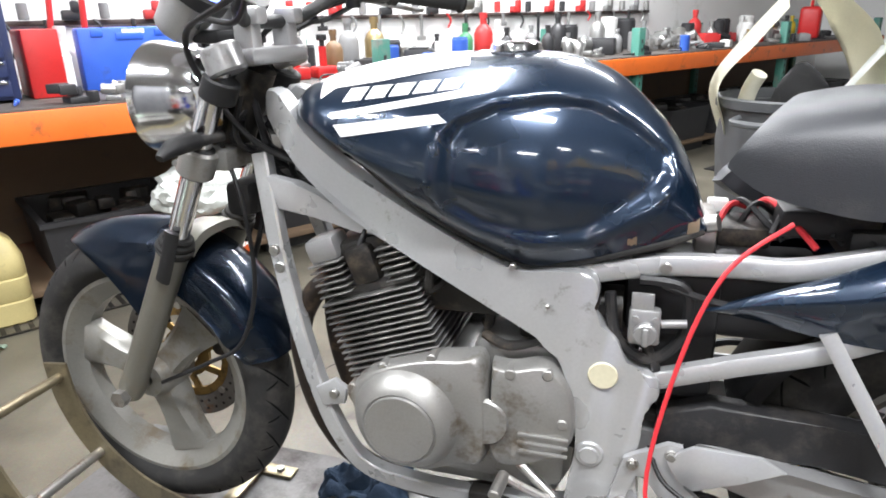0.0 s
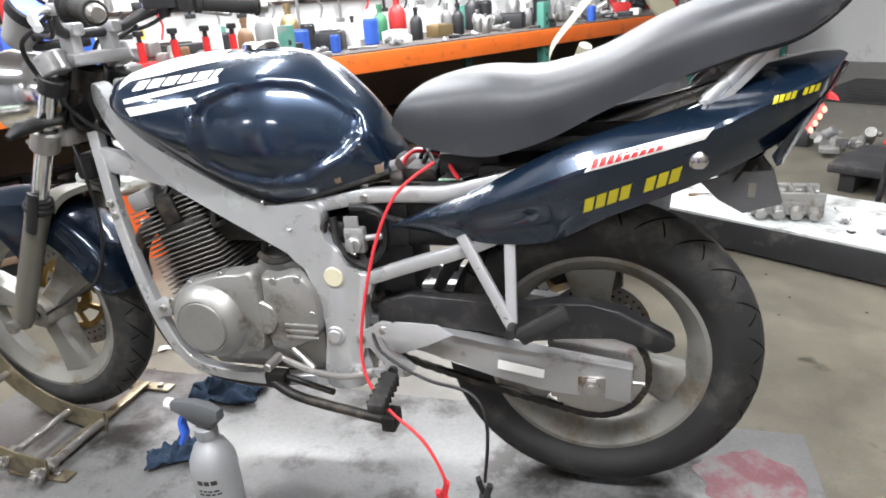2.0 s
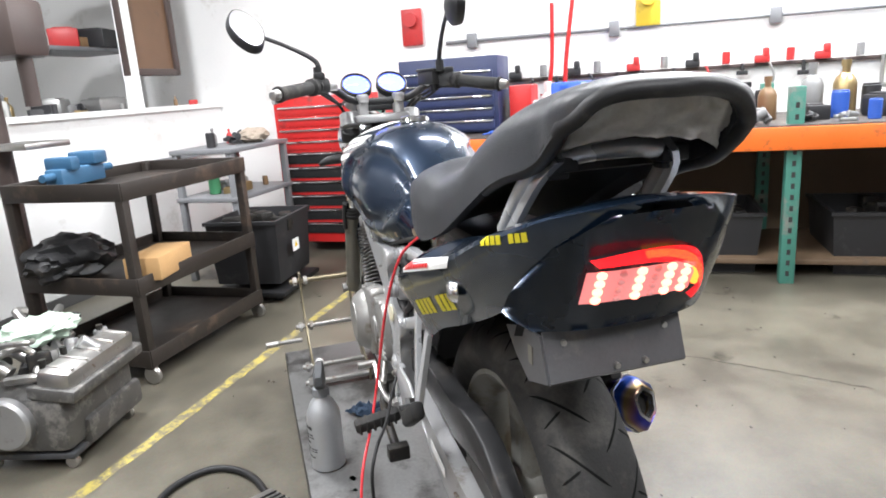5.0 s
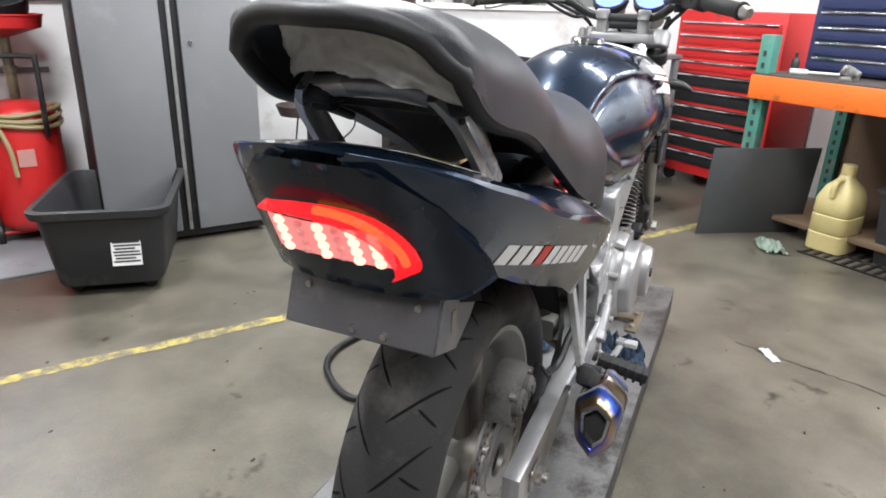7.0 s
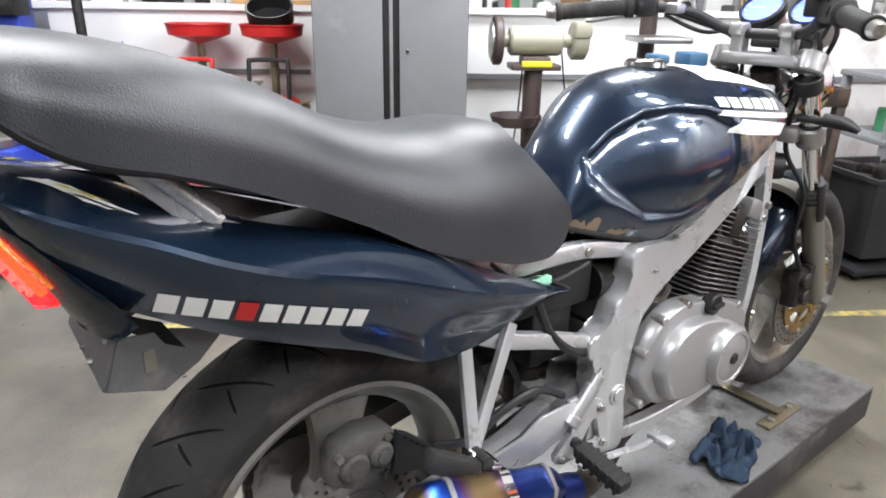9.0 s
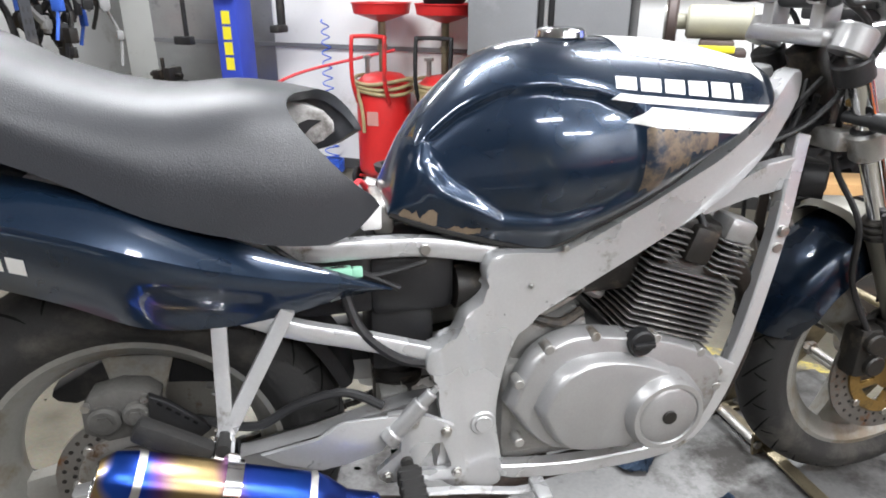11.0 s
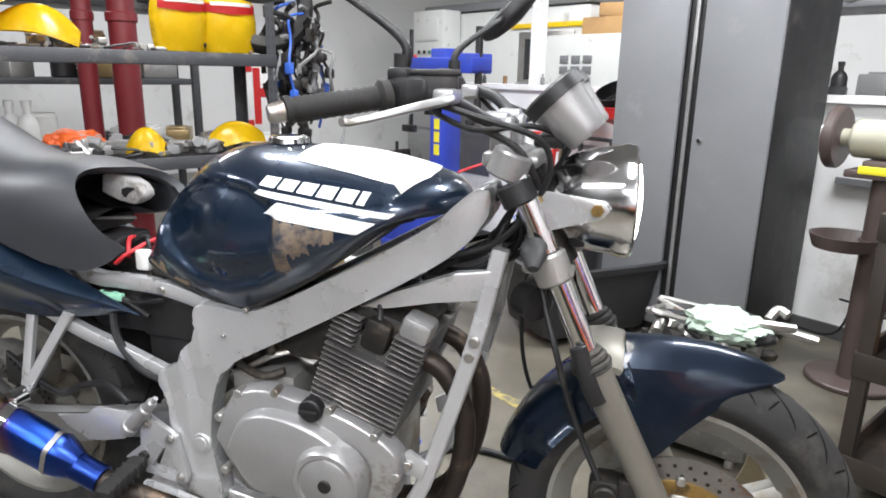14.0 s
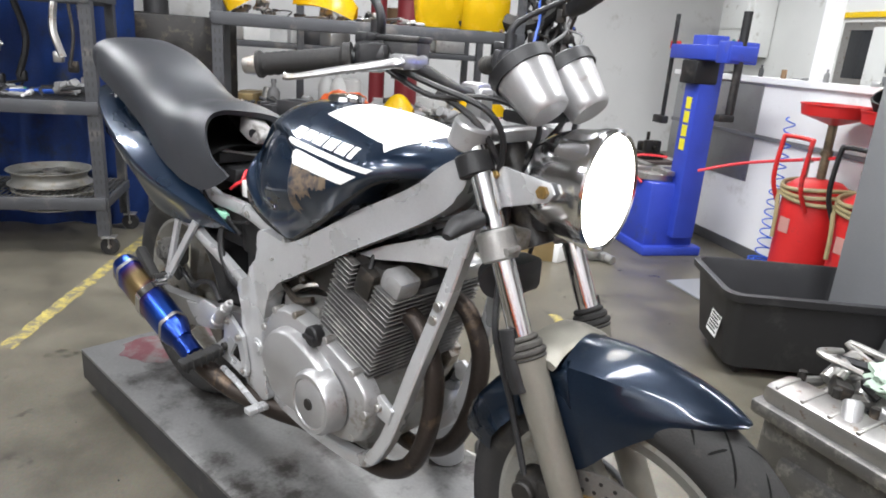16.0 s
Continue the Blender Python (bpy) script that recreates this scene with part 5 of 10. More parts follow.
# blue tarp behind the near rack
TARPM = mat("blue_tarpaulin", (0.012, 0.045, 0.20), 0.5, 0, 0.3, 6, 90, 0.05, dirt=(0.02, 0.03, 0.06), dirt_amt=0.3, dirt_scale=4)
bm = B()
rows = []
for j in range(13):
    z = -0.1 + 1.35 * j / 12
    rows.append([(0.035 * math.sin(i * 0.9 + j * 0.5) + 0.02 * noise.noise(Vector((i * 0.4, j * 0.4, 3))), 1.5 * i / 30, z) for i in range(31)])
grid(bm, rows)
bmesh.ops.solidify(bm, geom=bm.faces[:], thickness=0.003)
single("tarpaulin", bm, TARPM, "creased bright blue tarpaulin hung behind the rack", "tarpaulin", W(3.02, 1.02, FLOOR + 0.1), RZ)


def rim(a, b, z, r, w, tilt=0, label="bare aluminium wheel rim lying on the rack"):
    ob = at("bare_wheel", label, "wheel rim", a, b, z, 0, "loose rims")
    M = Matrix.Rotation(radians(90 + tilt), 4, "X")
    bm = B()
    lathe(bm, [(r, 0), (r, w * 0.06), (r * 0.93, w * 0.14), (r * 0.87, w * 0.4), (r * 0.87, w * 0.6), (r * 0.93, w * 0.86), (r, w * 0.94), (r, w), (r * 0.96, w), (r * 0.83, w * 0.6), (r * 0.83, w * 0.4), (r * 0.96, 0)], 48, M @ Matrix.Diagonal((1, -1, 1, 1)), closed=True)
    part("rim_ring", bm, WHEELM, ob)
    for k in range(3):
        bm = B()
        boxtube(bm, [M @ Vector((r * 0.12 * math.cos(2.094 * k), -w / 2, r * 0.12 * math.sin(2.094 * k))), M @ Vector((r * 0.86 * math.cos(2.094 * k), -w / 2, r * 0.86 * math.sin(2.094 * k)))], 0.05, 0.03, smooth=0, up=(0, 0, 1) if not tilt else (0, 1, 0))
        part("spoke", bm, WHEELM, ob)
    bm = B()
    lathe(bm, [(r * 0.06, w * 0.1), (r * 0.17, w * 0.1), (r * 0.17, w * 0.9), (r * 0.06, w * 0.9)], 24, M @ Matrix.Diagonal((1, -1, 1, 1)), closed=True)
    part("hub", bm, STEEL, ob)
    return ob


rim(2.62, 1.40, 0.165, 0.22, 0.09)
rim(2.66, 1.44, 0.262, 0.21, 0.08)
rim(2.64, 1.95, 0.165, 0.22, 0.10)


def tyre(a, b, z, r, w, rz, tilt, label):
    ob = at("tyre", label, "tyre", a, b, z, rz, "loose tyres")
    bm = B()
    M = Matrix.Rotation(radians(tilt), 4, "X")
    prof = [(r * 0.70, -w * 0.42), (r * 0.78, -w * 0.5), (r * 0.90, -w * 0.48), (r * 0.97, -w * 0.3), (r, 0), (r * 0.97, w * 0.3), (r * 0.90, w * 0.48), (r * 0.78, w * 0.5), (r * 0.70, w * 0.42), (r * 0.72, w * 0.36), (r * 0.88, w * 0.3), (r * 0.93, 0), (r * 0.88, -w * 0.3), (r * 0.72, -w * 0.36)]
    lathe(bm, prof, 56, M, closed=True)
    lo = min(v.co.z for v in bm.verts)
    bmesh.ops.translate(bm, verts=bm.verts[:], vec=(0, 0, -lo))
    body = part("tyre_body", bm, RUBBER, ob)
    for k in range(28):
        t = 2 * math.pi * k / 28
        bm = B()
        boxtube(bm, [M @ Vector((r * 1.0 * math.cos(t), 0, r * 1.0 * math.sin(t))) + Vector((0, 0, -lo)), M @ Vector((r * 0.965 * math.cos(t + 0.1), w * 0.34 * (1 if k % 2 else -1), r * 0.965 * math.sin(t + 0.1))) + Vector((0, 0, -lo))], 0.006, 0.006, smooth=0, up=(0.1, 0.9, 0.3))
        part("tread_groove", bm, INK, body)
    return ob


tyre(2.75, -1.22, 1.153, 0.29, 0.15, 70, 12, "worn black tyre standing on the rack top shelf")

# yellow fairings and black parts on the long rack
def cowl(a, b, z, l, w, h, turn, pitch, label, stripe=True):
    """A hollow painted body panel with a ridge and folded-in edges."""
    ob = at("fairing", label, "fairing", a, b, z, turn, "yellow fairings")
    M = Matrix.Rotation(radians(pitch), 4, "Y")
    bm = B()
    rows = []
    n = 14
    for i in range(n + 1):
        u = i / n
        k = math.sin(math.pi * (0.12 + 0.80 * u)) ** 0.6
        row = []
        for j in range(11):
            v = j / 10 * 2 - 1
            row.append(M @ Vector((u * l - l / 2, v * w / 2 * k, h * k * (1 - abs(v) ** 2.6) + 0.03 * math.sin(u * 3))))
        rows.append(row)
    grid(bm, rows)
    bmesh.ops.solidify(bm, geom=bm.faces[:], thickness=0.004)
    lo = min(v.co.z for v in bm.verts)
    bmesh.ops.translate(bm, verts=bm.verts[:], vec=(0, 0, -lo))
    shellp = part("panel", bm, YEL, ob)
    if stripe:
        bm = B()
        rows = []
        for i in range(3, 11):
            u = i / n
            k = math.sin(math.pi * (0.12 + 0.80 * u)) ** 0.6
            rows.append([M @ Vector((u * l - l / 2, v * w / 2 * k, h * k * (1 - abs(v) ** 2.6) + 0.03 * math.sin(u * 3) + 0.003)) + Vector((0, 0, -lo)) for v in (0.45, 0.55, 0.65)])
        grid(bm, rows)
        part("stripe", bm, BLACKP, shellp, "black stripe")
    return ob


cowl(2.78, 0.20, 1.153, 0.62, 0.26, 0.16, 100, 24, "bright yellow motorcycle fairing with a black stripe")
cowl(2.78, -0.05, 1.153, 0.36, 0.24, 0.14, 75, -10, "bright yellow motorcycle fairing leaning on another", False)
for b, t in ((-0.72, 8), (-0.99, -6)):
    ob = at("fairing", "yellow tail fairing with red lamp stripe standing upright", "fairing", 2.74, b, 1.153, t, "yellow fairings")
    bm = B()
    rows = []
    for j in range(13):
        z = 0.42 * j / 12
        ww = 0.085 + 0.045 * math.sin(math.pi * min(1, 0.2 + j / 14))
        rows.append([(-0.10 * math.cos(math.pi * (i / 12 - 0.5)) * (0.7 + 0.3 * math.sin(j * 0.3)), ww * math.sin(math.pi * (i / 12 - 0.5)) * 1.25, z) for i in range(13)])
    grid(bm, rows)
    bmesh.ops.solidify(bm, geom=bm.faces[:], thickness=0.004)
    sh = part("panel", bm, YEL, ob)
    bm = B()
    rows = []
    for z in (0.20, 0.245):
        rows.append([(-0.106 * math.cos(math.pi * (i / 12 - 0.5)) * 0.95 - 0.006, 0.128 * math.sin(math.pi * (i / 12 - 0.5)) * 1.25, z + 0.02 * abs(i - 6) / 6) for i in range(2, 11)])
    grid(bm, rows)
    bmesh.ops.solidify(bm, geom=bm.faces[:], thickness=0.004)
    part("lamp_stripe", bm, RED, sh, "red and clear lamp stripe")
    bm = B()
    rows = [[(x - 0.003, y, z + 0.045) for x, y, z in r] for r in [[(-0.106 * math.cos(math.pi * (i / 12 - 0.5)) * 0.95 - 0.006, 0.126 * math.sin(math.pi * (i / 12 - 0.5)) * 1.25, z) for i in range(3, 10)] for z in (0.20, 0.22)]]
    grid(bm, rows)
    bmesh.ops.solidify(bm, geom=bm.faces[:], thickness=0.004)
    part("silver_stripe", bm, WHITE, sh)
cowl(2.80, -1.02, 0.603, 0.36, 0.20, 0.12, 95, 6, "bright yellow motorcycle fairing on the middle shelf", False)
cowl(2.76, -0.50, 0.603, 0.20, 0.16, 0.12, 60, 0, "yellow plastic cover on the middle shelf", False)

# wiring hanging at the end of the long rack
rng = random.Random(21)
for k in range(34):
    a, b = 2.58 + rng.uniform(-0.05, 0.30), -1.24 - rng.uniform(0.0, 0.34)
    z0 = 1.14 + rng.uniform(-0.03, 0.35)
    L = rng.uniform(0.25, 0.62)
    pts = [(0, 0.1, 0.0), (rng.uniform(-0.03, 0.03), 0, -0.03)]
    for j in range(4):
        pts.append((rng.uniform(-0.06, 0.06), rng.uniform(-0.06, 0.06), -L * (j + 1) / 4))
    bm = B()
    tube(bm, pts, rng.uniform(0.006, 0.017), 6, smooth=4)
    for q in range(3):
        p = pts[rng.randint(2, 5)]
        box(bm, p, (rng.uniform(0.02, 0.06), rng.uniform(0.02, 0.05), rng.uniform(0.03, 0.08)), 0.006)
    single("wiring_harness", bm, rng.choice([BLACKP, BLACKP, BLACKP, DARK, PAL[4], PAL[1]]), "tangled black wiring harness hanging from the rack", "wiring", W(a, b, z0), RZ + rng.uniform(0, 360), "hanging harnesses")

# clutter on the racks
for k in range(70):
    b = -1.17 + 1.68 * ((k * 0.618) % 1.0)
    junk(2.68 + rng.uniform(0, 0.34), b, 0.601, rng.uniform(0.06, 0.15), rng, "on the rack shelf", "mmltjmlm")
for k in range(30):
    b = -1.1 + 1.6 * ((k * 0.618) % 1.0)
    junk(2.68 + rng.uniform(0, 0.34), b, 1.151, rng.uniform(0.05, 0.11), rng, "on the rack shelf", "mltm")
for k in range(44):
    b = 1.16 + 1.26 * ((k * 0.618) % 1.0)
    junk(2.46 + rng.uniform(0, 0.36), b, 0.661, rng.uniform(0.07, 0.17), rng, "on the rack shelf", "tmltmtl")
for k in range(26):
    junk(2.48 + rng.uniform(0, 0.34), 1.2 + 1.2 * ((k * 0.618) % 1.0), 1.201, rng.uniform(0.08, 0.2), rng, "on the rack shelf", "mtjlm")
for k in range(22):
    bm = B()
    L = rng.uniform(0.2, 0.42)
    tube(bm, [(0, 0, 0), (rng.uniform(-0.04, 0.04), rng.uniform(-0.05, 0.05), -L * 0.5), (rng.uniform(-0.05, 0.05), rng.uniform(-0.05, 0.05), -L)], rng.uniform(0.008, 0.02), 7)
    box(bm, (0, 0, -L), (0.04, 0.05, 0.06), 0.01)
    single("hanging_part", bm, rng.choice([DARK, BLACKP, STEEL]), "dark part hanging inside the rack", "part", W(2.5 + rng.uniform(0, 0.35), 1.2 + 1.2 * rng.random(), 1.13), RZ, "hanging parts")
# things behind the racks
single("storage_box", box(B(), (0, 0, 0.2), (0.3, 0.45, 0.4), 0.01), CARD, "brown cardboard box behind the rack", "box", W(3.45, 0.98, 0.62), RZ + 8)
bm = B()
box(bm, (0, 0, 0.31), (0.40, 0.9, 0.62), 0.01)
box(bm, (0, 0, 0.63), (0.44, 0.94, 0.02), 0.004)
box(bm, (-0.201, 0, 0.3), (0.008, 0.4, 0.5), 0.002)
single("low_cabinet", bm, GREYP, "low grey cabinet behind the rack", "cabinet", W(3.45, 1.0, FLOOR), RZ)
bm = B()
box(bm, (0, 0, 0.25), (0.03, 0.62, 0.5), 0.015)
box(bm, (-0.018, 0.05, 0.34), (0.006, 0.08, 0.02), 0)
single("black_board", bm, DARK, "black plastic panel leaning behind the rack", "panel", W(3.18, 0.78, 0.62), RZ + 6)
for a, b, r in ((3.75, -0.71, 0.085), (3.85, -0.50, 0.06)):
    bm = B()
    cyl(bm, (0, 0, 0), (0, 0, 2.6), r, seg=28)
    cyl(bm, (0, 0, 0), (0, 0, 0.02), r * 2, seg=28, bevel=0.004)
    cyl(bm, (0, 0, 1.5), (0, 0, 1.56), r * 1.15, seg=28, bevel=0.006)
    single("lift_post", bm, DARKRED, "dark red round steel post behind the rack", "post", W(a, b, FLOOR), RZ, "red posts")
bm = B()
box(bm, (0, 0, 0.3), (0.02, 0.42, 0.6), 0.004)
sg = at("wall_sign", "white board with red lettering shapes on a stand", "sign", 4.3, -1.92, 0.55)
part("board", bm, WHITE, sg)
for z, y, h, w in ((0.30, 0.05, 0.46, 0.06), (0.30, -0.09, 0.46, 0.06), (0.33, -0.02, 0.07, 0.10), (0.08, 0.14, 0.05, 0.10), (0.52, 0.14, 0.05, 0.10)):
    bm = B()
    box(bm, (-0.013, y, z), (0.006, w, h), 0)
    part("red_shape", bm, RED, sg)
bm = B()
box(bm, (0, 0, 0.34), (0.35, 0.6, 0.68), 0.01)
single("side_cabinet", bm, WHITE, "white cabinet below the sign", "cabinet", W(4.45, -1.92, FLOOR), RZ)
single("orange_cover", blob(B(), (0, 0, 0.06), (0.10, 0.15, 0.07), 0.25, 6.0), BUCKET, "orange plastic cover on the rack shelf", "cover", W(2.95, -0.18, 0.605), RZ)

# ---- far room with machines ----
MACH = mat("pale_machine_paint", (0.68, 0.69, 0.67), 0.45, 0, 0.05, 4, 120, 0.01, dirt=(0.35, 0.33, 0.29), dirt_amt=0.06, dirt_scale=5)
mc = at("milling_machine", "large pale enclosed milling machine with control box", "machine", 0, 0)
bm = B()
box(bm, (4.45, -5.35, 0.95), (2.5, 1.0, 1.9), 0.02)
part("housing", bm, MACH, mc)
bm = B()
box(bm, (4.45, -5.35, 1.96), (2.6, 1.05, 0.09), 0.02)
part("top_cover", bm, GREYP, mc)
bm = B()
box(bm, (3.75, -4.845, 1.35), (0.75, 0.02, 0.62), 0.01)
dr = part("window_door", bm, STEEL, mc, "bright framed window door")
bm = B()
box(bm, (3.75, -4.832, 1.38), (0.55, 0.012, 0.42), 0.006)
part("pane", bm, GLASSD, dr)
bm = B()
box(bm, (3.75, -4.83, 1.72), (1.0, 0.02, 0.05), 0.004)
part("hazard_strip", bm, YEL, mc)
bm = B()
box(bm, (5.35, -4.70, 1.62), (0.55, 0.28, 0.62), 0.015)
box(bm, (5.35, -4.55, 1.72), (0.40, 0.02, 0.26), 0.005)
cb = part("control_box", bm, MACH, mc)
for k in range(4):
    bm = B()
    cyl(bm, (5.2 + 0.1 * k, -4.56, 1.46), (5.2 + 0.1 * k, -4.54, 1.46), 0.022, seg=14, bevel=0.003)
    part("button", bm, (RED, GREENP, INK, INK)[k], cb)
for txt, a, b, z, h, bold in (("NC-10", 5.32, -4.84, 1.66, 0.17, 0),):
    cu = bpy.data.curves.new("machine_number", "FONT")
    cu.body, cu.size, cu.extrude, cu.align_x = txt, h, 0.002, "CENTER"
    tmp = bpy.data.objects.new("machine_number", cu)
    bpy.context.collection.objects.link(tmp)
    me = bpy.data.meshes.new_from_object(tmp.evaluated_get(bpy.context.evaluated_depsgraph_get()))
    bpy.data.objects.remove(tmp)
    me.materials.clear()
    me.materials.append(INK)
    ob = new("machine_number", me)
    ob.parent = mc
    ob.matrix_local = Matrix.Translation((a, b, z)) @ Matrix.Rotation(radians(180), 4, "Z") @ Matrix.Rotation(radians(90), 4, "X")
    tagged(ob, "black printed machine number")
wb = at("washing_cabinet", "white cabinet with a square pane grid and dark opening", "cabinet", 0, 0)
bm = B()
box(bm, (3.12, -4.9, 0.80), (0.92, 0.55, 1.60), 0.015)
part("cabinet_front", bm, MACH, wb)
bm = B()
box(bm, (2.32, -5.0, 0.80), (0.66, 0.3, 1.60), 0.015)
part("opening", bm, DARK, wb, "dark open compartment")
for a in (1.98, 2.645):
    bm = B()
    box(bm, (a, -4.78, 0.80), (0.05, 0.28, 1.60), 0.006)
    part("side_panel", bm, MACH, wb)
bm = B()
box(bm, (2.32, -4.78, 1.57), (0.70, 0.28, 0.06), 0.006)
part("top_panel", bm, MACH, wb)
bm = B()
box(bm, (2.32, -4.76, 0.62), (0.62, 0.26, 0.9), 0.006)
part("lower_panel", bm, MACH, wb)
for i in range(3):
    for j in range(3):
        bm = B()
        box(bm, (3.02 + 0.14 * i, -4.618, 1.17 + 0.10 * j), (0.10, 0.012, 0.075), 0.004)
        part("small_pane", bm, GREYP, wb, "small grey square pane")
for a, b, l, h, tr in ((2.95, -4.9, 0.5, 0.16, 6), (2.35, -4.95, 0.55, 0.2, -5), (2.9, -4.92, 0.32, 0.12, 20)):
    bm = B()
    box(bm, (0, 0, h / 2), (l, 0.32, h), 0.008)
    box(bm, (0, 0, h + 0.001), (l * 0.98, 0.05, 0.002), 0)
    single("carton", bm, CARD, "brown cardboard carton on the white cabinet", "box", W(a, b, 1.447 if l > 0.4 else 1.609), RZ + tr, "cartons")
# shelf with clutter behind the low wall
shelf = at("back_shelf", "steel shelf with boxes behind the low wall", "shelf", 0, 0)
for z in (0.95, 1.45, 1.95):
    bm = B()
    box(bm, (-0.9, -3.6, z + 0.154), (4.2, 0.5, 0.03), 0.004)
    part("shelf_board", bm, GREYP, shelf)
for a in (-2.95, -1.55, -0.2, 1.15):
    bm = B()
    box(bm, (a, -3.37, 1.1), (0.045, 0.045, 2.2), 0.004)
    part("upright", bm, GREYP, shelf)
for k in range(56):
    a = -2.9 + 4.0 * ((k * 0.618) % 1.0)
    junk(a, -3.5 + rng.uniform(-0.1, 0.1), (0.966, 1.466)[k % 2], rng.uniform(0.1, 0.24), rng, "on the back shelf", "jjcbjm")
for k in range(26):
    a = -3.0 + 6.3 * ((k * 0.618) % 1.0)
    junk(a, -2.875, 1.0, rng.uniform(0.03, 0.07), rng, "on the wall ledge", "jcbt")
# window in the far wall and a board on the ledge
single("plank", box(B(), (0, 0, 0.012), (0.55, 0.10, 0.024), 0.003), CARD, "pale wooden plank lying on the ledge", "plank", W(1.15, -2.87, 1.0), RZ)
win = at("wall_window", "brown framed window with dark glass", "window", -2.6, -2.88, 1.25)
for p, s in (((0, 0, 0), (0.5, 0.06, 0.05)), ((0, 0, 0.9), (0.5, 0.06, 0.05)), ((-0.25, 0, 0.45), (0.05, 0.06, 0.95)), ((0.25, 0, 0.45), (0.05, 0.06, 0.95))):
    bm = B()
    box(bm, p, s, 0.006)
    part("window_bar", bm, BROWN, win)
bm = B()
box(bm, (0, 0, 0.45), (0.46, 0.01, 0.86), 0)
part("pane", bm, colour("brown_pane", (0.16, 0.09, 0.05)), win)
single("wall_sheet", box(B(), (0, 0, 0.30), (0.98, 0.006, 0.62), 0.002), colour("brushed_panel", (0.36, 0.37, 0.37), 0.35, 0.7), "brushed steel splash panel fixed to the low wall", "panel", W(2.92, -2.794, 0.34), RZ)

# clutter in front of the tyre machine
small = at("small_machine", "black clamp fixture on a steel stand", "fixture", 2.95, -2.35)
bm = B()
box(bm, (0, 0, 0.27), (0.34, 0.3, 0.54), 0.01)
part("stand", bm, BROWN, small)
bm = B()
box(bm, (0, 0, 0.56), (0.20, 0.16, 0.05), 0.01)
box(bm, (-0.05, 0, 0.62), (0.05, 0.12, 0.10), 0.01)
box(bm, (0.05, 0, 0.61), (0.05, 0.10, 0.08), 0.01)
cyl(bm, (-0.12, 0, 0.62), (0.12, 0, 0.62), 0.014, seg=12)
cyl(bm, (0.02, 0, 0.6), (0.02, 0, 0.72), 0.012, seg=12)
part("fixture", bm, DARK, small)

# more storage in the far part of the hall
far = at("storage_rack", "dark storage rack with boxes along the far wall", "rack", 0, 0)
for z in (0.35, 0.95, 1.55, 2.1):
    bm = B()
    box(bm, (5.2, 0.9, z + 0.154), (0.55, 5.0, 0.05), 0.004)
    part("shelf_board", bm, RACKM, far)
for b in (-1.6, 0.05, 1.7, 3.35):
    for a in (4.94, 5.46):
        bm = B()
        box(bm, (a, b, 1.2), (0.06, 0.06, 2.4), 0.004)
        part("upright", bm, RACKM, far)
for k in range(75):
    b = -1.5 + 4.8 * ((k * 0.618) % 1.0)
    junk(5.08 + rng.uniform(-0.05, 0.2), b, (0.376, 0.976, 1.576)[k % 3], rng.uniform(0.16, 0.36), rng, "on the far rack", "jjcmjb")
for k in range(26):
    junk(3.9 + 0.7 * rng.random(), -0.4 + 2.6 * ((k * 0.618) % 1.0), FLOOR, rng.uniform(0.2, 0.5), rng, "on the floor behind the racks", "jmjjc")
for k in range(16):
    junk(2.30 + 0.25 * rng.random(), -1.75 + 0.5 * rng.random(), FLOOR, rng.uniform(0.12, 0.3), rng, "on the floor beside the rack", "jmmc")

# ---- crates by the service area ----
sc = crate(-1.83, -1.66, 0.50, 0.44, 0.36, 6, -0.05, "black plastic crate with a small warning label")
bm = B()
box(bm, (0, 0, 0), (0.09, 0.003, 0.07), 0)
lb = part("label", bm, PAPER, sc, "white warning label")
lb.matrix_local = Matrix.Translation((0.06, 0.247, 0.20))
bm = B()
rows = [(0.022, 0, -0.012), (-0.022, 0, -0.012), (0, 0, 0.025)]
bm.faces.new([bm.verts.new((x, 0.0025, z)) for x, y, z in rows])
part("warning_mark", bm, YEL, lb, "yellow triangle")
bm = B()
box(bm, (0, 0, 0.05), (0.56, 0.48, 0.03), 0.006)
for x in (-0.22, 0.22):
    for y in (-0.18, 0.18):
        cyl(bm, (x - 0.012, y, 0.03), (x + 0.012, y, 0.03), 0.03, seg=14)
single("crate_trolley", bm, BLACKP, "low black wheeled trolley under the crate", "trolley", W(-1.83, -1.66, FLOOR), RZ + 6)
tbl = at("steel_table", "grey two-shelf steel service table", "table", -2.30, -2.10)
for z in (0.86, 0.55, 0.14):
    bm = B()
    box(bm, (0, 0, z), (0.72, 0.46, 0.03), 0.006)
    part("shelf", bm, GREYP, tbl)
for x in (-0.33, 0.33):
    for y in (-0.20, 0.20):
        bm = B()
        box(bm, (x, y, 0.43), (0.04, 0.04, 0.86), 0.004)
        part("leg", bm, GREYP, tbl)
for k in range(12):
    junk(-2.55 + 0.5 * ((k * 0.618) % 1.0), -2.08 + rng.uniform(-0.12, 0.12), (0.721, 0.411)[k % 2], rng.uniform(0.06, 0.12), rng, "on the steel table", "jmctb")
single("tan_cloth", blob(B(), (0, 0, 0.05), (0.12, 0.10, 0.05), 0.2, 2.0), colour("tan_cloth", (0.36, 0.30, 0.24), 0.9), "folded tan cloth on the steel table", "cloth", W(-2.42, -2.0, 0.722), RZ)

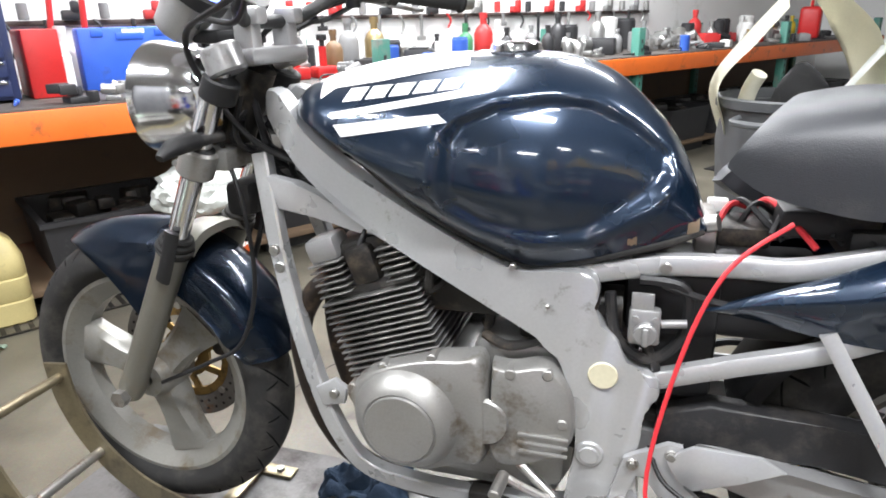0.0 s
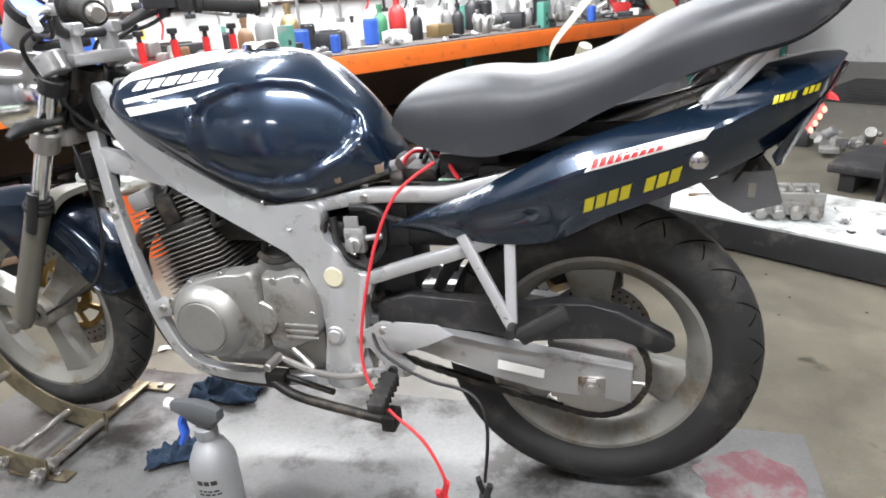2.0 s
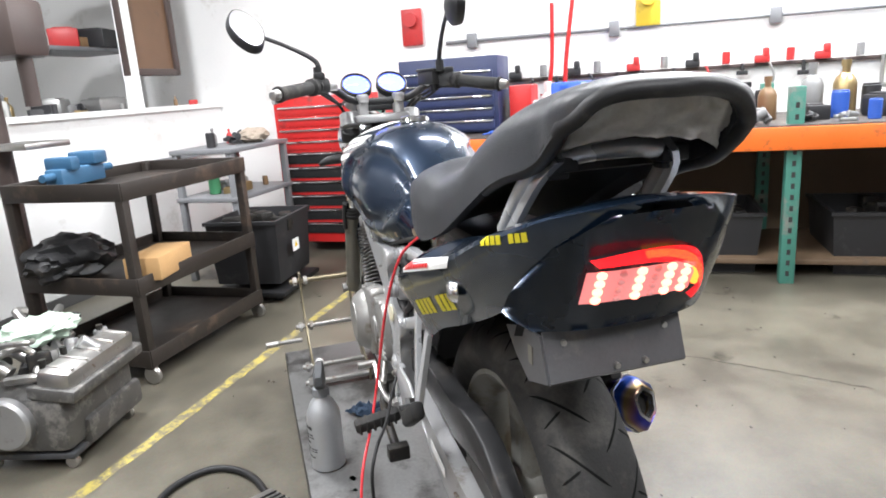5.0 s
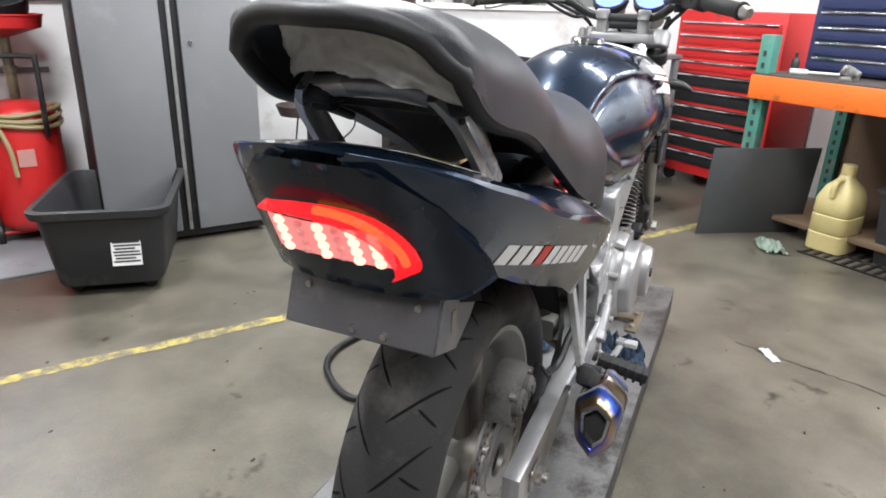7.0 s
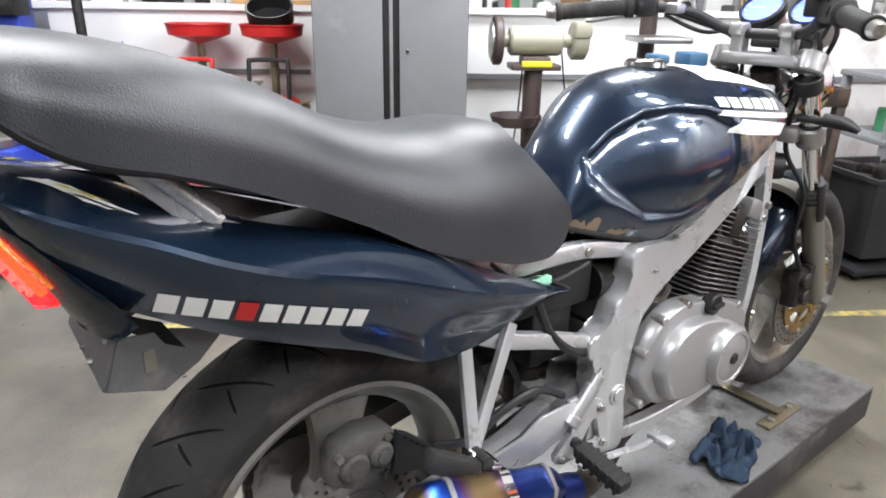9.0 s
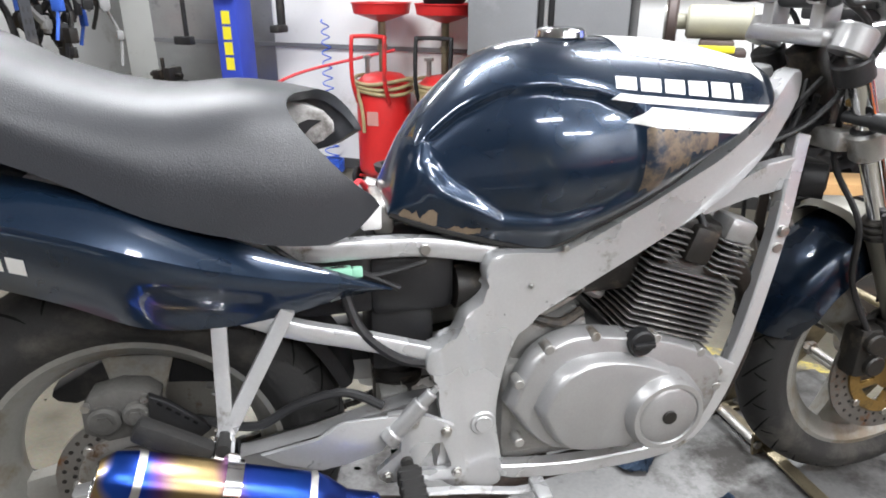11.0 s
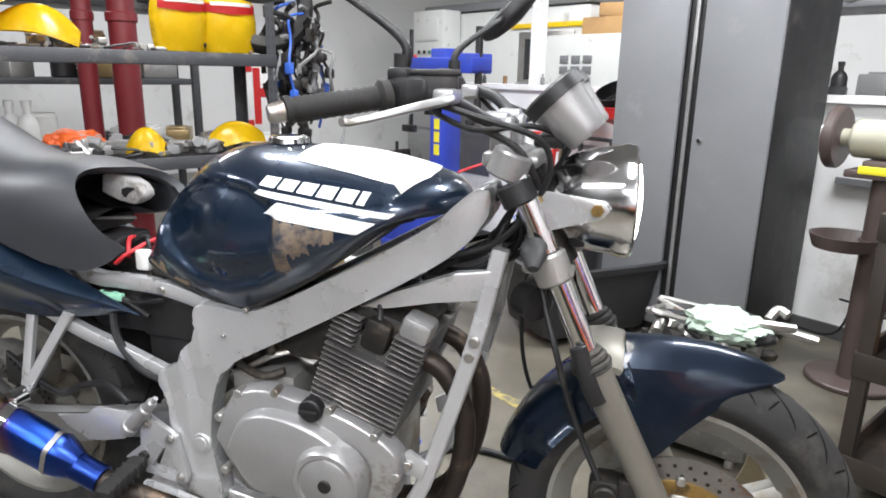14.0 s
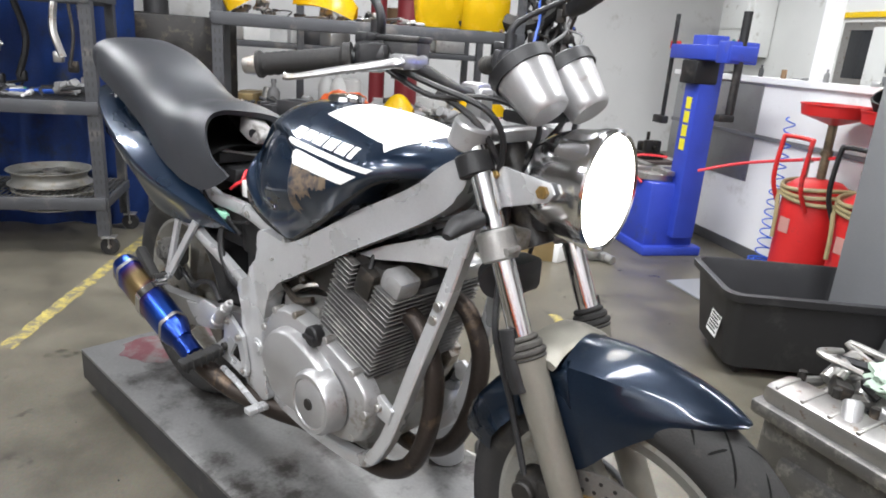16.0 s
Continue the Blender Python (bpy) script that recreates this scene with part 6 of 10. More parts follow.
# ---- second lift and things beyond ----
WHITED = mat("pale_deck_paint", (0.56, 0.58, 0.57), 0.5, 0.1, 0.12, 6, 120, 0.03, dirt=(0.16, 0.15, 0.14), dirt_amt=0.3, dirt_scale=4)
lift2 = at("motorcycle_lift", "second low lift with a pale worn deck", "lift", 0, 0)
bm = B()
box(bm, (1.0, 2.46, 0.146), (2.66, 0.60, 0.014), 0.003)
part("deck", bm, WHITED, lift2, "pale scraped deck")
for b in (2.165, 2.755):
    bm = B()
    box(bm, (1.0, b, 0.075), (2.66, 0.012, 0.128), 0.003)
    part("side_rail", bm, LIFTB, lift2)
for a in (-0.325, 2.325):
    bm = B()
    box(bm, (a, 2.46, 0.075), (0.012, 0.57, 0.128), 0.003)
    part("end_rail", bm, LIFTB, lift2)
ch = at("cylinder_head", "oily aluminium cylinder head lying on the pale deck", "engine part", 0.21, 2.36, 0.0, 30)
bm = B()
box(bm, (0, 0, 0.05), (0.30, 0.17, 0.07), 0.012)
part("lower_casting", bm, CAST, ch)
for y in (-0.075, 0.075):
    bm = B()
    box(bm, (0, y, 0.10), (0.30, 0.02, 0.04), 0.006)
    part("wall", bm, CAST, ch)
for x in (-0.11, -0.04, 0.03, 0.10):
    bm = B()
    box(bm, (x, 0, 0.10), (0.018, 0.14, 0.05), 0.006)
    cyl(bm, (x + 0.03, -0.03, 0.08), (x + 0.03, -0.03, 0.105), 0.022, seg=18, bevel=0.003)
    cyl(bm, (x + 0.03, 0.035, 0.08), (x + 0.03, 0.035, 0.105), 0.022, seg=18, bevel=0.003)
    part("cam_bearing", bm, STEEL, ch)
for k in range(4):
    bm = B()
    cyl(bm, (-0.10 + 0.07 * k, -0.08, 0.045), (-0.10 + 0.07 * k, -0.125, 0.03), 0.024, 0.026, seg=18, bevel=0.004)
    part("intake_stub", bm, CAST, ch)
for k in range(26):
    junk(-0.2 + 1.6 * ((k * 0.618) % 1.0), 2.25 + rng.uniform(0, 0.45), 0.0, rng.uniform(0.02, 0.06), rng, "on the pale deck", "mtm")
for a, b in ((0.62, 2.9),):
    ob = at("stool", "red topped low steel work stool", "stool", a, b)
    bm = B()
    box(bm, (0, 0, 0.42), (0.36, 0.22, 0.03), 0.01)
    part("seat", bm, RED, ob, "red seat board")
    for x in (-0.15, 0.15):
        for y in (-0.08, 0.08):
            bm = B()
            cyl(bm, (x, y, 0.41), (x * 1.15, y * 1.2, 0), 0.012, seg=12)
            part("leg", bm, BLACKP, ob)
bm = B()
for a, b in ((0.35, 3.6),):
    ob = at("motorcycle_lift", "black lift frame with a parts stand further back", "lift", a, b, turn=0)
    bm = B()
    box(bm, (0.9, 0, 0.13), (2.4, 0.55, 0.05), 0.006)
    part("deck", bm, LIFTB, ob)
    for x in (-0.2, 2.0):
        bm = B()
        box(bm, (x, 0, 0.055), (0.08, 0.5, 0.11), 0.006)
        part("foot", bm, LIFTB, ob)
M4 = at("engine_stand", "dark engine stand carrying aluminium parts", "stand", 0.55, 3.55, 0.0)
bm = B()
box(bm, (0, 0, 0.13), (0.05, 0.05, 0.26), 0.006)
box(bm, (0, 0, 0.012), (0.28, 0.2, 0.024), 0.006)
part("post", bm, BLACKP, M4)
bm = B()
for p, s in (((0, 0, 0.3), (0.18, 0.1, 0.1)), ((0.08, 0, 0.38), (0.06, 0.08, 0.12)), ((-0.07, 0, 0.37), (0.05, 0.08, 0.1)), ((0.0, 0.06, 0.33), (0.1, 0.06, 0.06))):
    box(bm, p, s, 0.015)
part("casting", bm, CAST, M4)
rw = at("spare_rim_stand", "bright red motorcycle wheel standing on the far lift", "wheel", 1.05, 3.6, 0.0, 25)
bm = B()
lathe(bm, [(0.27, -0.05), (0.30, -0.05), (0.30, -0.03), (0.285, 0), (0.30, 0.03), (0.30, 0.05), (0.27, 0.05), (0.262, 0)], 56, Matrix.Translation((0, 0, 0.301)), closed=True)
part("rim", bm, RED, rw)
for k in range(5):
    t = 2 * math.pi * k / 5
    bm = B()
    boxtube(bm, [(0.03 * math.cos(t), 0, 0.301 + 0.03 * math.sin(t)), (0.27 * math.cos(t), 0, 0.301 + 0.27 * math.sin(t))], 0.03, 0.025, smooth=0)
    part("spoke", bm, RED, rw)
bm = B()
lathe(bm, [(0.012, -0.05), (0.045, -0.05), (0.045, 0.05), (0.012, 0.05)], 24, Matrix.Translation((0, 0, 0.301)), closed=True)
part("hub", bm, BLACKP, rw)
for k in range(30):
    junk(-0.9 + 3.2 * ((k * 0.618) % 1.0), 3.3 + 1.6 * ((k * 0.37) % 1.0), FLOOR if k % 3 else FLOOR + 0.0, rng.uniform(0.08, 0.2), rng, "on the floor", "jmcm") if not 3.28 < 3.3 + 1.6 * ((k * 0.37) % 1.0) < 3.95 else None
for k in range(14):
    junk(0.9 + 1.2 * ((k * 0.618) % 1.0), 3.45 + 0.3 * ((k * 0.37) % 1.0), 0.0015, rng.uniform(0.06, 0.14), rng, "on the far lift", "jmcm")
# dark mats and boxes further along the bench
for a, b, l, w in ((-1.35, 4.9, 1.0, 1.7), (-0.6, 6.9, 1.2, 1.5)):
    bm = B()
    box(bm, (0, 0, 0.006), (l, w, 0.012), 0.004)
    for k in range(9):
        box(bm, (0, -w * 0.45 + w * 0.9 * k / 8, 0.0135), (l * 0.94, 0.02, 0.003), 0)
    single("rubber_mat", bm, BLACKP, "black ribbed rubber mat on the concrete", "mat", W(a, b, FLOOR), RZ, "rubber mats")
for b in (4.6, 5.3, 6.2, 7.0, 7.7):
    crate(-2.62, b, 0.60, 0.60, 0.36)
can = at("fuel_can", "red plastic fuel can with a pale spout on the bench", "can", -2.42, 6.9, 0.7105, 20)
bm = B()
box(bm, (0, 0, 0.16), (0.20, 0.30, 0.32), 0.04, seg=3)
part("can_body", bm, RED, can)
bm = B()
cyl(bm, (0, 0.08, 0.31), (0, 0.12, 0.40), 0.03, seg=18, bevel=0.004)
part("spout", bm, CREAM, can)
bm = B()
tube(bm, [(0, -0.11, 0.31), (0, -0.09, 0.37), (0, 0.0, 0.37), (0, 0.03, 0.31)], 0.012, 8)
part("can_handle", bm, RED, can)

# ---- floor details ----
gr2 = at("floor_grate", "black slotted drain grate set in the floor", "grate", -2.30, -0.24, FLOOR + 0.0015, 0)
for k in range(13):
    bm = B()
    box(bm, (0, -0.30 + 0.05 * k, 0.003), (0.28, 0.018, 0.006), 0.001)
    part("grate_bar", bm, DARK, gr2)
bm = B()
for x in (-0.145, 0.145, 0.0):
    box(bm, (x, 0, 0.0032), (0.014, 0.64, 0.0064), 0.001)
part("grate_frame", bm, DARK, gr2)
bm = B()
rng = random.Random(3)
for (x0, y0), (x1, y1) in ((((-0.98, -0.1)), (-1.10, 0.35)), ((-1.10, 0.35), (-1.12, 0.75)), ((-1.12, 0.75), (-0.9, 1.4))):
    n = 26
    rows = []
    for k in range(n + 1):
        t = k / n
        x, y = x0 + (x1 - x0) * t + rng.uniform(-0.008, 0.008), y0 + (y1 - y0) * t
        w = rng.uniform(0.0012, 0.004)
        rows.append([(x - w, y, 0), (x + w, y, 0)])
    grid(bm, rows)
single("floor_crack", bm, DARK, "thin dark crack in the concrete", "crack", W(0, 0, FLOOR + 0.0012), RZ, kind="structure", smooth=0)
for a, b, l, w, tr in ((-1.0, 0.03, 0.10, 0.035, 60), (-1.02, -1.9, 0.12, 0.08, 20)):
    bm = B()
    rows = [[(-l / 2 + l * i / 8, -w / 2 + w * j / 4, 0.002 + 0.006 * abs(math.sin(i * 0.7 + j))) for j in range(5)] for i in range(9)]
    grid(bm, rows)
    bmesh.ops.solidify(bm, geom=bm.faces[:], thickness=0.0006)
    single("paper_scrap", bm, PAPER, "small crumpled white paper scrap on the floor", "paper", W(a, b, FLOOR), RZ + tr, "paper scraps")
cloth("rag", RAGM, "pale crumpled rag on the floor by the jug", W(-2.06, -0.66, FLOOR + 0.002), 0.2, 0.12, 0.05, 4.4, 20)

# red paint rubbed into the rear end of the deck, and small chips on the floor
REDST = mat("rubbed_red_paint", (0.12, 0.04, 0.048), 0.5, 0.1, 0.35, 9, 160, 0.02, dirt=(0.12, 0.115, 0.112), dirt_amt=0.45, dirt_scale=11)
for cx, cy, rx, ry in ((1.07, 0.02, 0.11, 0.10), (1.12, -0.19, 0.07, 0.08)):
    bm = B()
    n = 60
    ring = [bm.verts.new((rx * math.cos(t) * (1 + 0.22 * noise.noise(Vector((math.cos(t) * 2, math.sin(t) * 2, cx)))), ry * math.sin(t) * (1 + 0.22 * noise.noise(Vector((math.cos(t) * 3, math.sin(t) * 3, 5)))), 0)) for t in (2 * math.pi * k / n for k in range(n))]
    bm.faces.new(ring)
    single("paint_stain", bm, REDST, "rubbed red paint stain on the lift deck", "stain", (cx, cy, 0.0012), 0, "paint stains")
rng = random.Random(64)
bm = B()
for k in range(150):
    a, b, r = rng.uniform(-2.0, 2.0), rng.uniform(-2.0, 2.2), rng.uniform(0.002, 0.007)
    x, y, z = W(a, b, FLOOR)
    box(bm, (x, y, FLOOR + 0.001), (r * rng.uniform(0.8, 2.2), r, 0.002), 0, None)
chips = single("floor_chips", bm, DARK, "scattered dark grit and chips on the concrete", "debris", kind="stuff")

# ---- the motorcycle ----
RA, FA = Vector((0.740, 0.0, 0.318)), Vector((-0.652, -0.005, 0.319))
bike = thing("motorcycle", "dark blue naked motorcycle with silver frame standing on a lift", "motorcycle", (0, 0, 0))


def tyre(bm, c, R, rim, w, bead, seg):
    """A tyre whose tread has slanted grooves cut into it."""
    prof = []
    for k in range(45):
        a = math.pi * (k / 44)
        f = math.sin(a) ** 0.62 if 0 < k < 44 else 0
        g = min(1, f / 0.42)
        y = -math.cos(a) * w / 2 * (1 - (1 - bead / w) * (1 - g) ** 1.6)
        prof.append((rim + (R - rim) * f, y))
    rows = []
    for i in range(seg):
        t = 2 * math.pi * i / seg
        row = []
        for r, y in prof:
            row.append(c + Vector((r * math.cos(t), y, r * math.sin(t))))
        rows.append(row)
    vs = [[bm.verts.new(p) for p in r] for r in rows]
    n = len(prof)
    for i in range(seg):
        a, b = vs[i], vs[(i + 1) % seg]
        for j in range(n - 1):
            bm.faces.new((a[j], a[j + 1], b[j + 1], b[j]))
    return bm


GROOVE = mat("tread_groove_black", (0.006, 0.006, 0.006), 0.9, 0, 0.1, 20, 200, 0.0, spec=0.1)


def tread(c, R, rim, w, count, parent):
    """Slanted curved grooves on a tyre, one ribbon each."""
    for k in range(count * 2):
        sg = 1 if k % 2 else -1
        t0 = 2 * math.pi * (k // 2 + (0.5 if sg > 0 else 0)) / count
        for lo, hi, bend, off, wide in ((0.06, 0.84, 0.80, 0.0, 0.0030), (0.50, 0.82, -0.30, 0.55, 0.0022)):
            rows = []
            for j in range(15):
                u = lo + (hi - lo) * j / 14
                a = math.acos(-sg * u)
                r = rim + (R - rim) * math.sin(a) ** 0.62 + 0.0006
                t = t0 + off * 2 * math.pi / count + bend * (u + 0.45 * u * u) * 2 * math.pi / count
                hw = wide * min(1, 0.25 + j / 3, 0.25 + (14 - j) / 3) / R
                rows.append([c + Vector((r * math.cos(t + d), sg * u * w / 2, r * math.sin(t + d))) for d in (-hw, hw)])
            bm = B()
            grid(bm, rows)
            part("tread_groove", bm, GROOVE, parent, smooth=180)


def cast_wheel(c, rim, w, hub_w, angles, name):
    """A cast rim with three broad spokes."""
    bm = B()
    m = Matrix.Translation(c)
    h = w / 2
    lathe(bm, [(rim + 0.012, -h), (rim + 0.010, -h + 0.007), (rim - 0.010, -h + 0.012), (rim - 0.022, -h + 0.03), (rim - 0.030, -0.012), (rim - 0.030, 0.012), (rim - 0.022, h - 0.03), (rim - 0.010, h - 0.012), (rim + 0.010, h - 0.007), (rim + 0.012, h), (rim - 0.004, h + 0.001), (rim - 0.020, h - 0.012), (rim - 0.036, 0.016), (rim - 0.036, -0.016), (rim - 0.020, -h + 0.012), (rim - 0.004, -h - 0.001)], 96, m, closed=True)
    wheel = part(name, bm, WHEELM, bike, "dusty silver three-spoke cast wheel")
    bm = B()
    lathe(bm, [(0.012, -hub_w / 2), (0.036, -hub_w / 2), (0.044, -hub_w / 2 + 0.01), (0.050, 0), (0.044, hub_w / 2 - 0.01), (0.036, hub_w / 2), (0.012, hub_w / 2)], 32, m)
    part("hub", bm, WHEELM, wheel)
    for a in angles:
        bm = B()
        rot = Matrix.Translation(c) @ Matrix.Rotation(-radians(a), 4, "Y")
        rows = []
        for k in range(9):
            t = k / 8
            x = 0.035 + t * (rim - 0.07)
            wd = 0.030 + 0.010 * abs(t - 0.35) + 0.016 * t * t
            th = 0.030 - 0.008 * t
            ring = [(-1, -0.55), (-0.7, -1), (0.7, -1), (1, -0.55), (1, 0.55), (0.7, 1), (-0.7, 1), (-1, 0.55)]
            rows.append([rot @ Vector((x, q * th, p * wd)) for p, q in ring])
        grid(bm, rows, closed=True, caps=True)
        part("spoke", bm, WHEELM, wheel)
    return wheel


def brake_disc(c, y, r0, r1, parent, material):
    """A drilled disc on a gold or steel carrier."""
    bm = B()
    m = Matrix.Translation((c[0], y, c[2]))
    lathe(bm, [(r0, -0.0025), (r1, -0.0025), (r1, 0.0025), (r0, 0.0025)], 72, m, closed=True)
    return part("brake_disc", bm, material, parent, "drilled steel brake disc")


front_wheel = cast_wheel(FA, 0.214, 0.078, 0.10, (165, 45, -75), "front_wheel")
ft_ = part("tyre", tyre(B(), FA, 0.293, 0.214, 0.112, 0.072, 160), RUBBER, front_wheel, "worn black road tyre")
tread(FA, 0.293, 0.214, 0.112, 24, ft_)
rear_wheel = cast_wheel(RA, 0.214, 0.104, 0.13, (95, -25, 215), "rear_wheel")
rt_ = part("tyre", tyre(B(), RA, 0.317, 0.214, 0.146, 0.098, 160), RUBBER, rear_wheel, "wide black road tyre with slanted grooves")
tread(RA, 0.317, 0.214, 0.146, 23, rt_)
for wheel, c, y, r0, r1, carrier in ((front_wheel, FA, 0.066, 0.105, 0.150, GOLD), (rear_wheel, RA, 0.068, 0.076, 0.112, STEEL)):
    d = brake_disc(c, y, r0, r1, wheel, DISC)
    bm = B()
    for k in range(36):
        for r in (r0 + (r1 - r0) * 0.3, r0 + (r1 - r0) * 0.7):
            a = 2 * math.pi * (k + (0.5 if r > (r0 + r1) / 2 else 0)) / 36
            p = Vector((c.x + r * math.cos(a), y, c.z + r * math.sin(a)))
            cyl(bm, p - Vector((0, 0.0032, 0)), p + Vector((0, 0.0032, 0)), 0.0035, seg=8)
    part("drill_hole", bm, DARK, d)
    bm = B()
    yc = y + 0.004
    lathe(bm, [(0.028, -0.004), (0.056, -0.004), (0.056, 0.004), (0.028, 0.004)], 40, Matrix.Translation((c.x, yc, c.z)), closed=True)
    cr_ = part("disc_carrier", bm, carrier, wheel, "gold brake disc carrier" if carrier is GOLD else "")
    bm = B()
    lathe(bm, [(r0 - 0.018, -0.0035), (r0 + 0.005, -0.0035), (r0 + 0.005, 0.0035), (r0 - 0.018, 0.0035)], 56, Matrix.Translation((c.x, yc, c.z)), closed=True)
    part("carrier_ring", bm, carrier, cr_)
    for k in range(7):
        a = 2 * math.pi * k / 7 + 0.2
        bm = B()
        boxtube(bm, [(c.x + 0.050 * math.cos(a), yc, c.z + 0.050 * math.sin(a)), (c.x + (r0 - 0.012) * math.cos(a + 0.22), yc, c.z + (r0 - 0.012) * math.sin(a + 0.22))], 0.016, 0.006, smooth=0)
        part("carrier_arm", bm, carrier, cr_)
    for k in range(8):
        a = 2 * math.pi * k / 8
        bm = B()
        cyl(bm, (c.x + (r0 + 0.006) * math.cos(a), y - 0.006, c.z + (r0 + 0.006) * math.sin(a)), (c.x + (r0 + 0.006) * math.cos(a), y + 0.010, c.z + (r0 + 0.006) * math.sin(a)), 0.008, seg=12, bevel=0.001)
        part("disc_bobbin", bm, STEEL, cr_)

# sprocket and chain
bm = B()
SC = Vector((RA.x, -0.088, RA.z - 0.006))
teeth = 40
ring = []
for k in range(teeth * 4):
    a = 2 * math.pi * k / (teeth * 4)
    r = 0.100 + (0.006 if k % 4 in (1, 2) else 0)
    ring.append((SC.x + r * math.cos(a), SC.z + r * math.sin(a)))
prism(bm, ring, SC.y - 0.003, SC.y + 0.003)
part("sprocket", bm, STEEL, rear_wheel, "oily rear chain sprocket")
bm = B()
FSP = Vector((0.165, -0.088, 0.40))
loop = []
for k in range(14):
    a = radians(98 - 196 * k / 13)
    loop.append(SC + Vector((0.103 * math.cos(a), 0, 0.103 * math.sin(a))))
for k in range(6):
    a = radians(-98 - 164 * k / 5)
    loop.append(FSP + Vector((0.035 * math.cos(a), 0, 0.035 * math.sin(a))))
loop.append(loop[0])
tot = [0]
for p, q in zip(loop, loop[1:]):
    tot.append(tot[-1] + (q - p).length)
links = int(tot[-1] / 0.0135)
for k in range(links):
    s = tot[-1] * k / links
    i = min(max(np.searchsorted(tot, s) - 1, 0), len(loop) - 2)
    f = (s - tot[i]) / (tot[i + 1] - tot[i])
    p = loop[i].lerp(loop[i + 1], f)
    if i == 13 or i == 19:
        p.z -= 0.010 * math.sin(math.pi * f)
    d = (loop[i + 1] - loop[i]).normalized()
    ang = math.atan2(d.z, d.x)
    wy = 0.013 if k % 2 else 0.009
    box(bm, (0, 0, 0), (0.0165, wy, 0.012), 0, Matrix.Translation(p) @ Matrix.Rotation(-ang, 4, "Y"))
part("drive_chain", bm, DARK, bike, "oily black drive chain")

# ---- fork, triple clamps, fender ----
def ip(x, xs, ys):
    return float(np.interp(x, xs, ys))


def hermite(x, xs, ys):
    """A smooth curve through a few points."""
    i = int(min(max(np.searchsorted(xs, x) - 1, 0), len(xs) - 2))
    h = xs[i + 1] - xs[i]
    t = (x - xs[i]) / h
    t = min(max(t, 0), 1)

    def slope(k):
        if k == 0:
            return (ys[1] - ys[0]) / (xs[1] - xs[0])
        if k == len(xs) - 1:
            return (ys[-1] - ys[-2]) / (xs[-1] - xs[-2])
        return 0.5 * ((ys[k + 1] - ys[k]) / (xs[k + 1] - xs[k]) + (ys[k] - ys[k - 1]) / (xs[k] - xs[k - 1]))

    m0, m1 = slope(i) * h, slope(i + 1) * h
    return (2 * t ** 3 - 3 * t * t + 1) * ys[i] + (t ** 3 - 2 * t * t + t) * m0 + (-2 * t ** 3 + 3 * t * t) * ys[i + 1] + (t ** 3 - t * t) * m1


FT, FL_, FB = Vector((-0.352, 0, 0.915)), Vector((-0.494, 0, 0.628)), Vector((-0.652, 0, 0.323))
FY = 0.094
for s in (-1, 1):
    o = Vector((0, s * FY, 0))
    bm = B()
    cyl(bm, FT + o + Vector((-0.006, 0, 0.012)), FL_ + o, 0.0185, seg=28)
    fork = part("fork_leg", bm, CHROME, bike, "chrome fork tube with beige slider")
    bm = B()
    q = (FB - FL_)
    prof = [(0.0, 0.029), (0.05, 0.029), (0.10, 0.0265), (0.9, 0.0245), (0.97, 0.026), (1.04, 0.022), (1.06, 0.012)]
    rows = []
    dq = q.normalized().to_track_quat("Z", "Y").to_matrix()
    for t, r in prof:
        rows.append([FL_ + o + q * t + dq @ Vector((r * math.cos(a), r * math.sin(a), 0)) for a in (2 * math.pi * j / 24 for j in range(24))])
    grid(bm, rows, closed=True, caps=True)
    part("slider", bm, BEIGE, fork, "beige grey fork slider")
    bm = B()
    for t0, t1, r in ((-0.06, -0.035, 0.026), (-0.035, 0.0, 0.030), (0.0, 0.03, 0.033), (0.03, 0.05, 0.031)):
        cyl(bm, FL_ + o + q * t0, FL_ + o + q * t1, r, seg=24, bevel=0.003)
    part("dust_boot", bm, RUBBER, fork, "black rubber dust boot")
    bm = B()
    cyl(bm, (FA.x, s * 0.060, FA.z), (FA.x, s * 0.128, FA.z), 0.013, seg=16, bevel=0.002)
    cyl(bm, (FA.x, s * 0.118, FA.z), (FA.x, s * 0.134, FA.z), 0.017, seg=6)
    part("axle_end", bm, STEEL, fork)
    # headlight bracket plate
    bm = B()
    prism(bm, [(-0.372, 0.890), (-0.410, 0.892), (-0.495, 0.882), (-0.504, 0.868), (-0.495, 0.855), (-0.400, 0.826), (-0.382, 0.832)], s * 0.074, s * 0.079, 0.001)
    brk = part("headlight_bracket", bm, SILVER, bike, "flat silver headlight bracket")
    for x, z, r in ((-0.396, 0.878, 0.007), (-0.385, 0.838, 0.007), (-0.486, 0.868, 0.010)):
        bm = B()
        cyl(bm, (x, s * 0.078, z), (x, s * 0.086, z), r, seg=6)
        part("bracket_bolt", bm, GOLD, brk, "yellowed zinc bolt")
bm = B()
cyl(bm, FT + Vector((0.0, 0, 0.0)), (-0.43, 0, 0.76), 0.030, seg=20)
part("steering_head", bm, DARK, bike)
bm = B()
ft = Vector((-0.346, 0, 0.930))
for s in (-1, 1):
    cyl(bm, ft + Vector((0.003, s * FY, -0.018)), ft + Vector((-0.012, s * FY, 0.022)), 0.031, seg=24, bevel=0.004)
box(bm, (-0.335, 0, 0.935), (0.062, 0.17, 0.026), 0.008, None)
box(bm, (-0.375, 0, 0.932), (0.03, 0.12, 0.02), 0.006)
part("upper_triple_clamp", bm, CAST_R, bike, "scuffed silver triple clamp")
bm = B()
